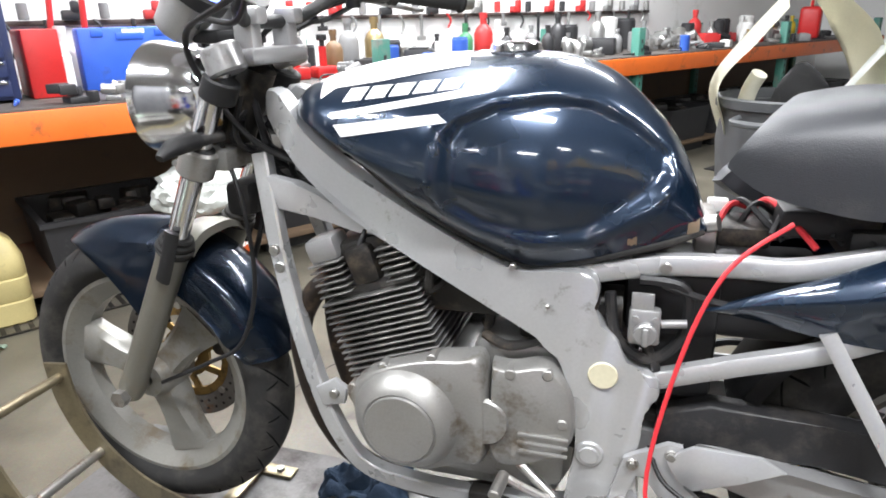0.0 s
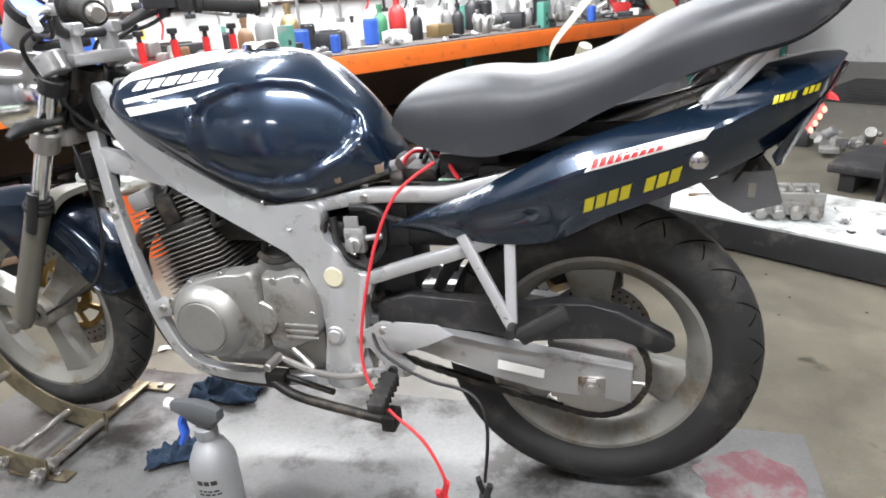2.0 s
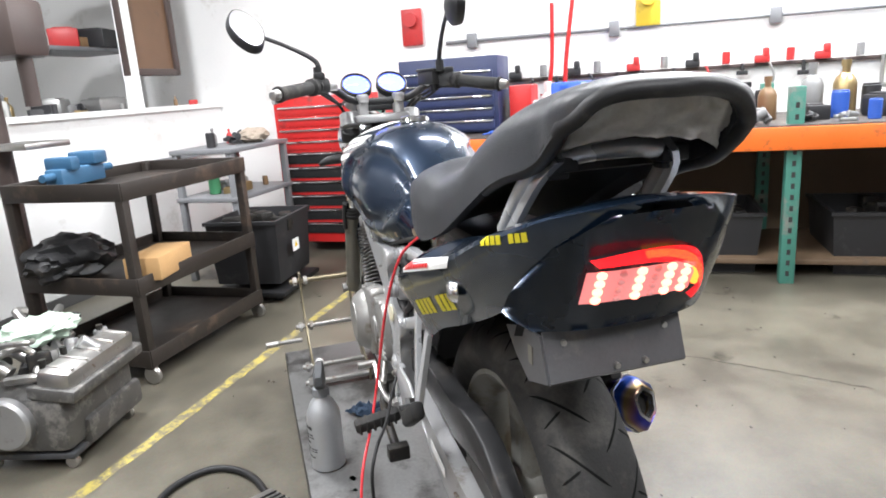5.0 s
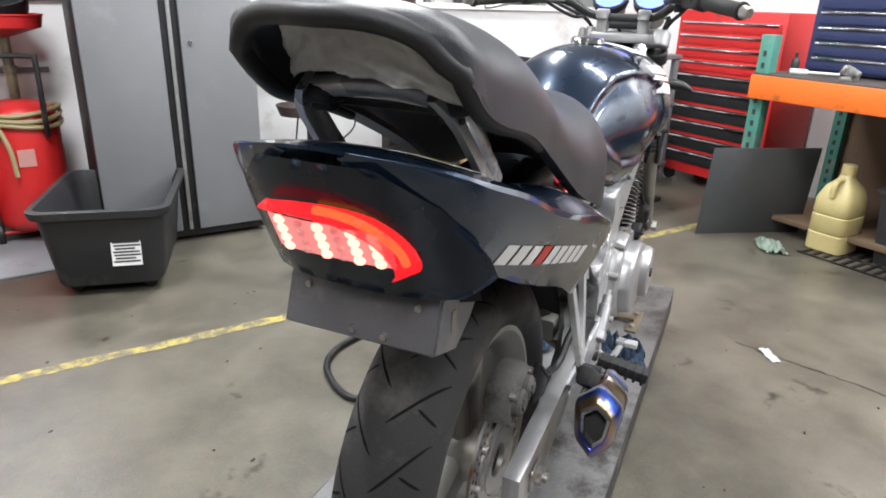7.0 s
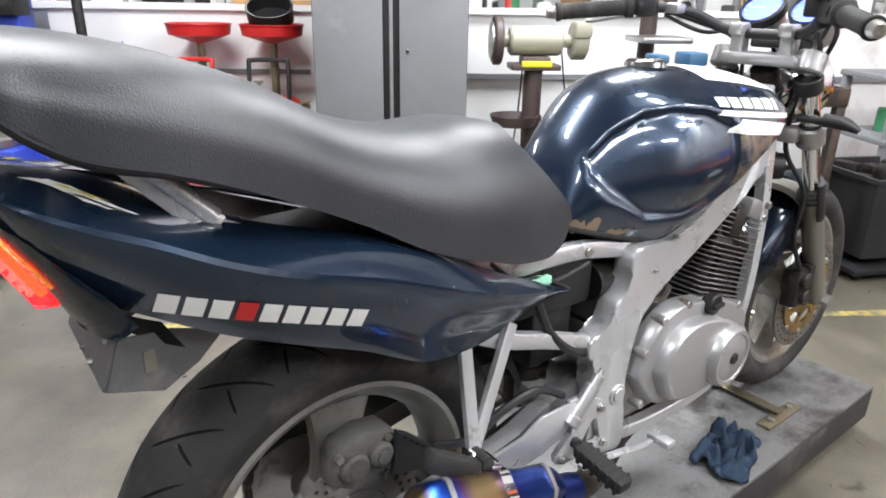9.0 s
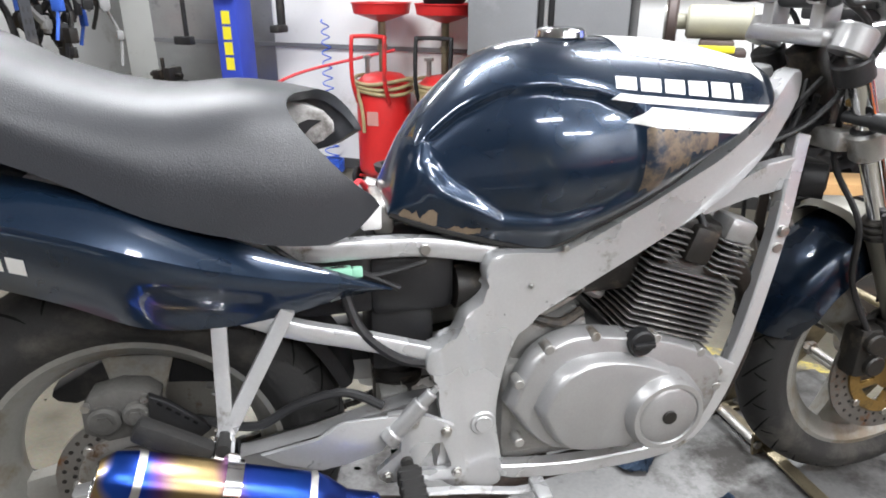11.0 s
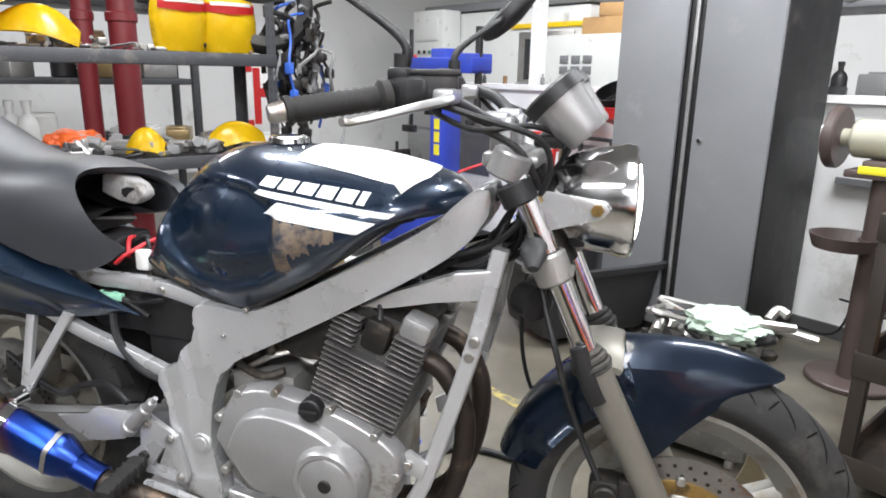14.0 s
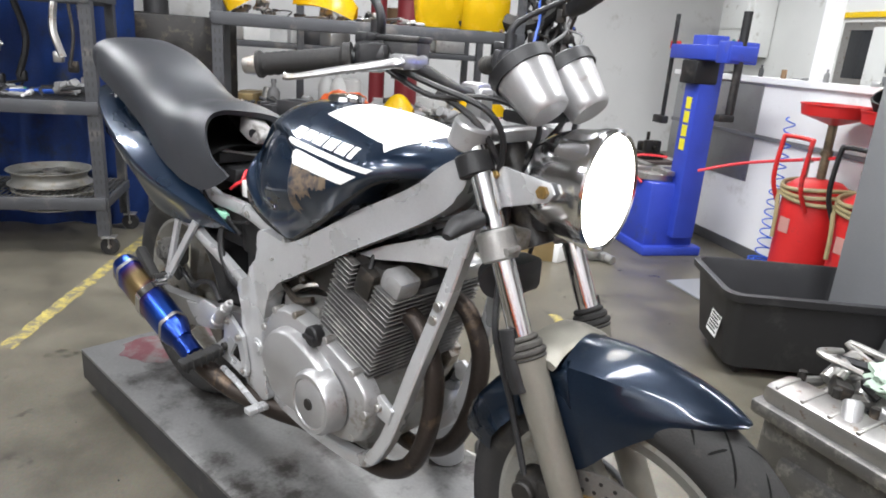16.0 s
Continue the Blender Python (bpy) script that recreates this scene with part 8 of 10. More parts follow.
# bare patch on the right side where the paint is gone
for x0, x1, zl, zh in ((-0.014, 0.015, 0.744, 0.832), (-0.050, -0.014, 0.778, 0.830), (-0.092, -0.050, 0.803, 0.825)):
    decal("bare_patch", x0, x1 + 0.0004, lambda x: zl + 2.2 * bare_edge(zl, x) + 0.4 * max(0, x0 + 0.012 - x), lambda x: zh + bare_edge(zh, x), 1, WORNP, nx=18, nz=10, label="patch of bare brown primer", slant=0.0)
decal("bare_patch", 0.285, 0.335, lambda x: 0.694 + bare_edge(1, x), lambda x: 0.712 + 2.5 * bare_edge(2, x), 1, BARE, nx=18, nz=5)
decal("bare_patch", 0.225, 0.275, lambda x: 0.680 + bare_edge(3, x), lambda x: 0.690 + 1.6 * bare_edge(4, x), 1, BARE, nx=18, nz=4)
decal("bare_patch", 0.250, 0.262, lambda x: 0.690 + bare_edge(5, x), lambda x: 0.700 + bare_edge(6, x), -1, BARE, nx=8, nz=3)
decal("bare_patch", 0.325, 0.340, lambda x: 0.703 + bare_edge(5, x), lambda x: 0.722 + bare_edge(6, x), -1, BARE, nx=8, nz=3)
bm = B()
lathe(bm, [(0.001, 0.012), (0.030, 0.012), (0.036, 0.008), (0.038, 0.0)], 32, Matrix.Translation((0.075, 0, 0.938)) @ Matrix.Rotation(radians(90), 4, "X"))
part("filler_cap", bm, CHROME, tank, "chrome fuel filler cap")
bm = B()
box(bm, (0.352, 0, 0.69), (0.03, 0.10, 0.05), 0.008)
cyl(bm, (0.35, -0.055, 0.71), (0.365, -0.06, 0.715), 0.012, seg=12)
part("tank_rear_mount", bm, STEEL, tank, "rusty rear tank mount")

# ---- frame ----
spar = [(-0.312, 0.890), (-0.285, 0.880), (-0.262, 0.860), (-0.236, 0.832), (-0.200, 0.808), (-0.120, 0.763), (-0.040, 0.717), (0.040, 0.673), (0.105, 0.645), (0.160, 0.652), (0.210, 0.652), (0.221, 0.626), (0.209, 0.592), (0.228, 0.572), (0.246, 0.560), (0.257, 0.530), (0.272, 0.512), (0.305, 0.508), (0.309, 0.470), (0.282, 0.452), (0.290, 0.420), (0.276, 0.345), (0.292, 0.310), (0.288, 0.258), (0.215, 0.232), (0.180, 0.240), (0.182, 0.283), (0.199, 0.378), (0.187, 0.463), (0.163, 0.530), (0.120, 0.557), (0.060, 0.590), (-0.030, 0.640), (-0.110, 0.687), (-0.190, 0.731), (-0.250, 0.767), (-0.290, 0.802), (-0.318, 0.850)]
for _ in range(2):
    cut = []
    for (xa, za), (xb, zb) in zip(spar, spar[1:] + spar[:1]):
        cut += [(xa * 0.78 + xb * 0.22, za * 0.78 + zb * 0.22), (xa * 0.22 + xb * 0.78, za * 0.22 + zb * 0.78)]
    spar = cut
for s in (-1, 1):
    bm = B()
    prism(bm, spar, s * 0.088, s * 0.128, 0.005, inset=lambda x: -s * 0.075 * min(max((-0.13 - x) / 0.17, 0), 1) ** 1.4)
    fr = part("frame_spar", bm, SILVER, bike, "silver-painted box frame spar")
    bm = B()
    boxtube(bm, [(-0.335, s * 0.046, 0.785), (-0.319, s * 0.060, 0.705), (-0.301, s * 0.075, 0.620), (-0.265, s * 0.094, 0.490), (-0.238, s * 0.101, 0.400), (-0.208, s * 0.104, 0.322), (-0.162, s * 0.104, 0.260), (-0.085, s * 0.100, 0.236), (0.06, s * 0.096, 0.230), (0.21, s * 0.094, 0.248)], 0.028, 0.026)
    part("down_tube", bm, SILVER, fr, "silver frame down tube")
    bm = B()
    prism(bm, [(-0.090, 0.672), (-0.160, 0.704), (-0.235, 0.728), (-0.262, 0.744), (-0.325, 0.752), (-0.306, 0.694), (-0.230, 0.690), (-0.150, 0.676)], s * 0.082, s * 0.102, 0.004, inset=lambda x: -s * 0.036 * min(max((-0.12 - x) / 0.18, 0), 1))
    part("gusset", bm, SILVER, fr)
    bm = B()
    prism(bm, [(-0.235, 0.405), (-0.200, 0.425), (-0.178, 0.410), (-0.185, 0.380), (-0.225, 0.372)], s * 0.108, s * 0.120, 0.003)
    part("engine_mount", bm, SILVER, fr)
    bm = B()
    cyl(bm, (0.217, s * 0.126, 0.368), (0.217, s * 0.132, 0.368), 0.021, seg=28, bevel=0.002)
    cyl(bm, (0.217, s * 0.130, 0.368), (0.217, s * 0.135, 0.368), 0.014, seg=28, bevel=0.001)
    part("pivot_cap", bm, SILVER, fr)
    for x, z, r in ((-0.304, 0.632, 0.009), (-0.296, 0.604, 0.009), (-0.200, 0.400, 0.008), (0.302, 0.659, 0.008), (0.10, 0.655, 0.005), (0.15, 0.600, 0.003)):
        y = s * (0.084 if x < -0.25 else (0.118 if x < 0 else (0.094 if x > 0.29 else 0.126)))
        bm = B()
        cyl(bm, (x, y, z), (x, y + s * 0.010, z), r, seg=12, bevel=0.001)
        part("frame_bolt", bm, STEEL, fr)
    # rear subframe
    bm = B()
    boxtube(bm, [(0.195, s * 0.092, 0.640), (0.300, s * 0.088, 0.660), (0.40, s * 0.086, 0.664), (0.47, s * 0.088, 0.668), (0.62, s * 0.095, 0.712), (0.80, s * 0.095, 0.775), (0.95, s * 0.085, 0.832)], 0.028, 0.022)
    boxtube(bm, [(0.285, s * 0.108, 0.490), (0.40, s * 0.112, 0.532), (0.52, s * 0.115, 0.575), (0.66, s * 0.115, 0.655), (0.80, s * 0.100, 0.770)], 0.026, 0.020)
    sub = part("subframe_rail", bm, SILVER, bike, "silver rear subframe rails")
    for xa in (0.498, 0.588):
        bm = B()
        boxtube(bm, [(xa, s * 0.128, 0.600), (0.594, s * 0.164, 0.436)], 0.020, 0.012, smooth=0)
        part("peg_hanger", bm, SILVER, bike, "silver passenger peg hanger strut")
    bm = B()
    boxtube(bm, [(0.905, s * 0.100, 0.820), (0.985, s * 0.092, 0.905), (1.010, s * 0.075, 0.935)], 0.030, 0.012, smooth=3)
    part("grab_rail_arm", bm, SILVER, bike, "grey grab rail arm")
bm = B()
tube(bm, [(0.905, -0.098, 0.83), (0.985, -0.09, 0.915), (1.000, -0.05, 0.930), (1.002, 0.0, 0.933), (1.000, 0.05, 0.930), (0.985, 0.09, 0.915), (0.905, 0.098, 0.83)], 0.012, 12)
part("grab_rail", bm, SILVER, bike, "grey curved grab rail")
bm = B()
cyl(bm, (0.230, -0.128, 0.502), (0.230, -0.132, 0.502), 0.021, seg=28, bevel=0.0015)
part("frame_plug", bm, mat("ivory_plastic", (0.62, 0.58, 0.42), 0.45), bike, "ivory plastic frame plug")
bm = B()
prism(bm, [(-0.262, 0.842), (-0.250, 0.845), (-0.207, 0.800), (-0.215, 0.785), (-0.252, 0.800)], -0.0795, -0.0782, 0, inset=lambda x: 0.004)
part("frame_label", bm, BLACKP, bike, "black data label on the frame")

# ---- engine ----
tilt = Matrix.Translation((-0.088, 0, 0.470)) @ Matrix.Rotation(radians(-19), 4, "Y") @ Matrix.Diagonal((1, 1, 0.9, 1))
bm = B()
box(bm, (0, 0, 0.07), (0.135, 0.20, 0.20), 0.01, tilt)
engine = part("engine", bm, FINM, bike, "air-cooled twin-cylinder engine with grey fins")
for k in range(13):
    bm = B()
    z = -0.005 + 0.0115 * k
    dx, dy = (0.168, 0.252) if k < 9 else (0.172, 0.25)
    box(bm, (0.0, 0, z), (dx, dy, 0.0035), 0.0014, tilt, seg=1)
    part("cooling_fin", bm, FINM, engine)
for k in range(6):
    for xa, wx in ((-0.055, 0.058), (0.062, 0.050)):
        bm = B()
        box(bm, (xa, 0, 0.148 + 0.0115 * k), (wx, 0.246, 0.0035), 0.0014, tilt, seg=1)
        part("head_fin", bm, FINM, engine)
bm = B()
box(bm, (0.0, 0, 0.205), (0.135, 0.205, 0.05), 0.014, tilt)
box(bm, (0.005, 0.0, 0.185), (0.05, 0.24, 0.07), 0.012, tilt)
part("cylinder_head", bm, DARK, engine)
for s in (-1, 1):
    bm = B()
    box(bm, (-0.055, s * 0.088, 0.228), (0.055, 0.055, 0.045), 0.010, tilt)
    part("cam_end_cap", bm, CAST_R, engine, "bright cast cam end cap")
    bm = B()
    tube(bm, [tilt @ Vector((0.004, s * 0.080, 0.165)), tilt @ Vector((0.004, s * 0.104, 0.190)), tilt @ Vector((0.012, s * 0.102, 0.222)), tilt @ Vector((0.04, s * 0.07, 0.262))], [0.009, 0.010, 0.006, 0.004], 10)
    part("spark_plug_cap", bm, BLACKP, engine, "black spark plug cap and lead")
bm = B()
box(bm, (0.015, 0, 0.365), (0.34, 0.22, 0.19), 0.03)
box(bm, (0.02, 0, 0.275), (0.30, 0.17, 0.07), 0.02)
box(bm, (0.10, 0, 0.48), (0.14, 0.19, 0.08), 0.02)
part("crankcase", bm, CAST, engine, "stained cast aluminium crankcase")
bm = B()
for y in (-0.06, 0.06):
    cyl(bm, (0.02, y, 0.585), (0.115, y, 0.575), 0.03, seg=18, bevel=0.004)
    box(bm, (0.135, y, 0.575), (0.07, 0.07, 0.10), 0.012)
    cyl(bm, (0.17, y, 0.575), (0.25, y, 0.578), 0.034, seg=18)
    tube(bm, [(0.05, y * 1.6, 0.53), (0.09, y * 1.8, 0.52), (0.14, y * 1.7, 0.535), (0.17, y * 1.6, 0.56)], 0.008, 8)
part("carburettor", bm, DARK, engine, "dirty black carburettors and hoses")
# grimy hoses and leads in the gap between engine and frame
random.seed(12)
for k in range(26):
    s = -1 if k % 2 else 1
    p = Vector((random.uniform(-0.10, 0.20), s * random.uniform(0.05, 0.10), random.uniform(0.53, 0.66)))
    q = p + Vector((random.uniform(-0.08, 0.10), s * random.uniform(-0.04, 0.02), random.uniform(-0.06, 0.05)))
    if q.z > 0.70 - max(0, q.x) * 0.3:
        q.z = 0.62
    bm = B()
    tube(bm, [p, (p + q) / 2 + Vector((random.uniform(-0.03, 0.03), s * 0.012, random.uniform(-0.03, 0.02))), q], random.uniform(0.004, 0.010), 8)
    part("carburettor_hose", bm, DARK if k % 4 else STEEL, engine)
for y in (-0.07, 0.07):
    bm = B()
    box(bm, (0.02, y, 0.60), (0.20, 0.04, 0.10), 0.02)
    part("intake_duct", bm, DARK, engine)
bm = B()
box(bm, (0.315, 0, 0.595), (0.13, 0.15, 0.10), 0.015)
part("airbox", bm, BLACKP, bike, "black plastic airbox")
bm = B()
box(bm, (0.44, 0, 0.60), (0.14, 0.14, 0.10), 0.012)
part("battery_tray", bm, BLACKP, bike, "black battery tray")
bm = B()
box(bm, (0.33, 0, 0.50), (0.10, 0.12, 0.12), 0.012)
part("splash_guard", bm, BLACKP, bike)


def cover(outline, y0, y1, s, inset_, material, name, label, steps=6):
    """A domed engine cover: the outline shrinks as it rises."""
    cx = sum(p[0] for p in outline) / len(outline)
    cz = sum(p[1] for p in outline) / len(outline)
    sm = [(v.x, v.z) for v in cr([(x, 0, z) for x, z in outline] + [(outline[0][0], 0, outline[0][1])], 5)[:-1]]
    rows = []
    for k in range(steps + 1):
        t = k / steps
        a = t * math.pi / 2
        sc = 1 - inset_ * (1 - math.cos(a))
        y = y0 + (y1 - y0) * math.sin(a)
        rows.append([(cx + (x - cx) * sc, s * y, cz + (z - cz) * sc) for x, z in sm])
    bm = B()
    grid(bm, rows, closed=True, caps=True)
    return part(name, bm, material, engine, label, smooth=50)


lc = cover([(-0.170, 0.420), (-0.125, 0.467), (-0.05, 0.497), (0.02, 0.508), (0.062, 0.500), (0.064, 0.340), (0.02, 0.318), (-0.045, 0.298), (-0.125, 0.338)], 0.11, 0.150, -1, 0.10, CAST, "alternator_cover", "silver alternator cover with raised round boss")
cover([(0.070, 0.502), (0.10, 0.500), (0.155, 0.510), (0.190, 0.465), (0.192, 0.385), (0.15, 0.345), (0.070, 0.336)], 0.11, 0.144, -1, 0.10, CAST, "sprocket_cover", "silver sprocket cover")
bm = B()
ac = Vector((-0.064, 0, 0.392))
lathe(bm, [(0.088, 0.146), (0.082, 0.158), (0.068, 0.176), (0.060, 0.180), (0.057, 0.178), (0.055, 0.182), (0.001, 0.182)], 44, Matrix.Translation(ac) @ Matrix.Diagonal((1, -1, 1, 1)))
part("alternator_boss", bm, CAST, engine)
bm = B()
lathe(bm, [(0.040, 0.142), (0.036, 0.148), (0.001, 0.148)], 32, Matrix.Translation((0.060, 0, 0.405)) @ Matrix.Diagonal((1, -1, 1, 1)))
for k in range(3):
    box(bm, (0.150, -0.146, 0.395 - 0.014 * k), (0.075, 0.006, 0.006), 0.002)
part("cover_rib", bm, CAST, engine)
rc = cover([(0.182, 0.395), (0.146, 0.478), (0.085, 0.512), (0.0, 0.505), (-0.095, 0.482), (-0.178, 0.440), (-0.196, 0.390), (-0.165, 0.312), (-0.07, 0.290), (0.104, 0.305)], 0.11, 0.145, 1, 0.07, CAST_R, "clutch_cover", "clean silver clutch cover")
cover([(0.140, 0.395), (0.112, 0.452), (0.065, 0.478), (0.0, 0.476), (-0.075, 0.448), (-0.125, 0.400), (-0.110, 0.335), (-0.06, 0.312), (0.085, 0.318)], 0.140, 0.172, 1, 0.10, CAST_R, "clutch_dome", "clean silver clutch dome")
bm = B()
lathe(bm, [(0.070, 0.150), (0.066, 0.182), (0.060, 0.190), (0.052, 0.190), (0.050, 0.187), (0.046, 0.190), (0.001, 0.190)], 44, Matrix.Translation((-0.072, 0, 0.374)))
part("timing_cover", bm, CAST_R, engine, "round timing cover")
bm = B()
cyl(bm, (-0.072, 0.188, 0.374), (-0.072, 0.194, 0.374), 0.012, seg=16, bevel=0.001)
part("timing_plug", bm, DARK, engine)
bm = B()
cyl(bm, (-0.03, 0.135, 0.492), (-0.03, 0.158, 0.492), 0.022, seg=20, bevel=0.003)
box(bm, (-0.03, 0.162, 0.492), (0.036, 0.008, 0.010), 0.003)
part("oil_filler_cap", bm, BLACKP, engine, "black oil filler cap")
for outline, s, y in (([(0.165, 0.44), (0.12, 0.495), (0.045, 0.508), (-0.06, 0.492), (-0.145, 0.455), (-0.185, 0.385), (-0.150, 0.318), (-0.03, 0.296), (0.16, 0.33)], 1, 0.138), ([(-0.155, 0.43), (-0.10, 0.475), (-0.02, 0.500), (0.05, 0.492), (0.10, 0.492), (0.155, 0.498), (0.178, 0.42), (-0.11, 0.345), (-0.03, 0.308), (0.04, 0.335)], -1, 0.138)):
    for x, z in outline:
        bm = B()
        cyl(bm, (x, s * (y - 0.02), z), (x, s * (y + 0.008), z), 0.0085, seg=12, bevel=0.0015)
        part("cover_bolt", bm, CAST, engine)

# ---- exhaust ----
PIPE = mat("browned_header_pipe", (0.040, 0.031, 0.026), 0.5, 0.6, 0.3, 14, 160, 0.03, dirt=(0.13, 0.09, 0.06), dirt_amt=0.22, dirt_scale=12)
bm = B()
for y in (-0.065, 0.065):
    tube(bm, [(-0.190, y, 0.585), (-0.245, y, 0.560), (-0.285, y * 1.0, 0.48), (-0.275, y * 0.95, 0.36), (-0.225, y * 0.9, 0.255), (-0.13, y * 0.9, 0.205), (0.02, y * 0.9, 0.200), (0.12, 0.06 + y * 0.3, 0.205)], 0.019, 14)
tube(bm, [(0.08, 0.05, 0.205), (0.18, 0.10, 0.212), (0.30, 0.155, 0.238), (0.40, 0.188, 0.282), (0.45, 0.197, 0.310)], [0.026, 0.026, 0.024, 0.024, 0.026], 16)
exhaust = part("exhaust", bm, PIPE, bike, "browned header pipes with a heat-blued silencer")
E0, E1 = Vector((0.452, 0.198, 0.312)), Vector((0.748, 0.222, 0.435))
ed = (E1 - E0).normalized()
eq = ed.to_track_quat("Z", "Y").to_matrix()


def hexring(p, r):
    out = []
    for k in range(6):
        for f in (0.12, 0.5, 0.88):
            a0, a1 = math.pi / 3 * k + math.pi / 6, math.pi / 3 * (k + 1) + math.pi / 6
            v = Vector((math.cos(a0), math.sin(a0))) * (1 - f) + Vector((math.cos(a1), math.sin(a1))) * f
            out.append(p + eq @ Vector((v.x * r * 0.98 * (1 - 0.38 * (0.5 - 0.5 * v.y)), v.y * r * 1.18, 0)))
    return out


def heat_blue():
    """Titanium heated along its length: straw, purple and blue bands."""
    m = bpy.data.materials.new("heat_blued_titanium")
    m.use_nodes = True
    nt = m.node_tree
    p = nt.nodes["Principled BSDF"]
    tc = nt.nodes.new("ShaderNodeTexCoord")
    sp = nt.nodes.new("ShaderNodeSeparateXYZ")
    nz = nt.nodes.new("ShaderNodeTexNoise")
    nz.inputs["Scale"].default_value = 9
    ad = nt.nodes.new("ShaderNodeMath")
    ad.operation = "MULTIPLY_ADD"
    ad.inputs[1].default_value = 0.07
    mr = nt.nodes.new("ShaderNodeMapRange")
    mr.inputs["From Min"].default_value, mr.inputs["From Max"].default_value = 0.46 + 0.035, 0.76 + 0.035
    rp = nt.nodes.new("ShaderNodeValToRGB")
    cols = [(0.0, (0.02, 0.05, 0.26)), (0.14, (0.02, 0.08, 0.40)), (0.34, (0.02, 0.05, 0.30)), (0.44, (0.14, 0.06, 0.13)), (0.51, (0.30, 0.21, 0.10)), (0.63, (0.26, 0.19, 0.09)), (0.69, (0.12, 0.05, 0.14)), (0.74, (0.02, 0.05, 0.34)), (0.84, (0.02, 0.08, 0.40)), (0.89, (0.30, 0.22, 0.10)), (0.95, (0.22, 0.12, 0.12)), (1.0, (0.05, 0.05, 0.30))]
    e = rp.color_ramp.elements
    e[0].position, e[0].color = cols[0][0], (*cols[0][1], 1)
    e[1].position, e[1].color = cols[-1][0], (*cols[-1][1], 1)
    for pos, c in cols[1:-1]:
        k = e.new(pos)
        k.color = (*c, 1)
    L = nt.links.new
    L(tc.outputs["Object"], sp.inputs[0])
    L(tc.outputs["Object"], nz.inputs["Vector"])
    L(nz.outputs["Fac"], ad.inputs[0])
    L(sp.outputs["X"], ad.inputs[2])
    L(ad.outputs[0], mr.inputs["Value"])
    L(mr.outputs["Result"], rp.inputs["Fac"])
    L(rp.outputs["Color"], p.inputs["Base Color"])
    p.inputs["Metallic"].default_value, p.inputs["Roughness"].default_value = 0.95, 0.28
    return m


TITAN = heat_blue()
bm = B()
Lx = (E1 - E0).length
grid(bm, [hexring(E0 + ed * (Lx * t), r) for t, r in ((0.0, 0.029), (0.10, 0.043), (0.14, 0.046), (0.86, 0.048), (0.95, 0.044), (1.0, 0.031), (0.99, 0.023), (0.90, 0.022))], closed=True, caps=True)
sil = part("silencer", bm, TITAN, exhaust, "heat-blued hexagonal titanium silencer")
for t, r, w in ((0.15, 0.0485, 0.010), (0.84, 0.0495, 0.010)):
    bm = B()
    grid(bm, [hexring(E0 + ed * (Lx * t), r), hexring(E0 + ed * (Lx * t + w), r)], closed=True, caps=True)
    part("silencer_band", bm, STEEL, sil)
bm = B()
t = 0.47
grid(bm, [hexring(E0 + ed * (Lx * t), 0.052), hexring(E0 + ed * (Lx * t + 0.022), 0.052)], closed=True, caps=True)
boxtube(bm, [E0 + ed * (Lx * t + 0.011) + Vector((0.0, -0.02, 0.045)), Vector((0.596, 0.172, 0.445))], 0.022, 0.012, smooth=0)
cyl(bm, (0.585, 0.175, 0.428), (0.585, 0.205, 0.428), 0.011, seg=12)
part("silencer_clamp", bm, CHROME, exhaust, "polished silencer clamp")
bm = B()
cyl(bm, E0 - ed * 0.055, E0 + ed * 0.005, 0.0265, seg=24)
part("link_pipe", bm, TITAN, exhaust)
bm = B()
grid(bm, [hexring(E0 + ed * (Lx * 0.93), 0.0225), hexring(E0 + ed * (Lx * 0.931), 0.002)], closed=True)
part("silencer_mouth", bm, DARK, sil)
bm = B()
grid(bm, [hexring(E0 + ed * (Lx * t), r) for t, r in ((0.985, 0.0305), (1.004, 0.0285), (1.006, 0.0225), (0.96, 0.0205), (0.96, 0.0215), (0.985, 0.024))], closed=True)
part("mouth_liner", bm, CHROME, sil, "polished silencer mouth")

# ---- seat ----
SX = [0.365, 0.40, 0.45, 0.53, 0.632, 0.737, 0.835, 0.95, 1.04, 1.09, 1.118]
STOP = [0.830, 0.858, 0.874, 0.888, 0.886, 0.912, 0.960, 0.999, 1.016, 1.016, 1.008]
SBX = [0.365, 0.40, 0.45, 0.55, 0.62, 0.67, 0.745, 0.81, 0.88, 0.95, 1.03, 1.06, 1.09, 1.118]
SBOT = [0.782, 0.757, 0.742, 0.732, 0.750, 0.770, 0.810, 0.841, 0.872, 0.898, 0.922, 0.942, 0.970, 0.992]
SW = [0.098, 0.116, 0.128, 0.138, 0.138, 0.130, 0.132, 0.137, 0.127, 0.112, 0.050]


def seat_half(x, v, inner=0.0):
    """v from 0 on the top to 1 at the lower rim; inner moves inwards."""
    zt, zb, w = hermite(x, SX, STOP), hermite(x, SBX, SBOT), hermite(x, SX, SW)
    zt, w = zt - inner, max(w - inner, 0.004)
    a = v * math.pi / 2
    y = w * math.sin(min(a * 1.22, math.pi / 2)) ** 0.80
    z = zt - (zt - zb) * (1 - math.cos(a) ** 0.85 if v < 1 else 1)
    return y, z


def seat_y(y):
    return y + 0.014


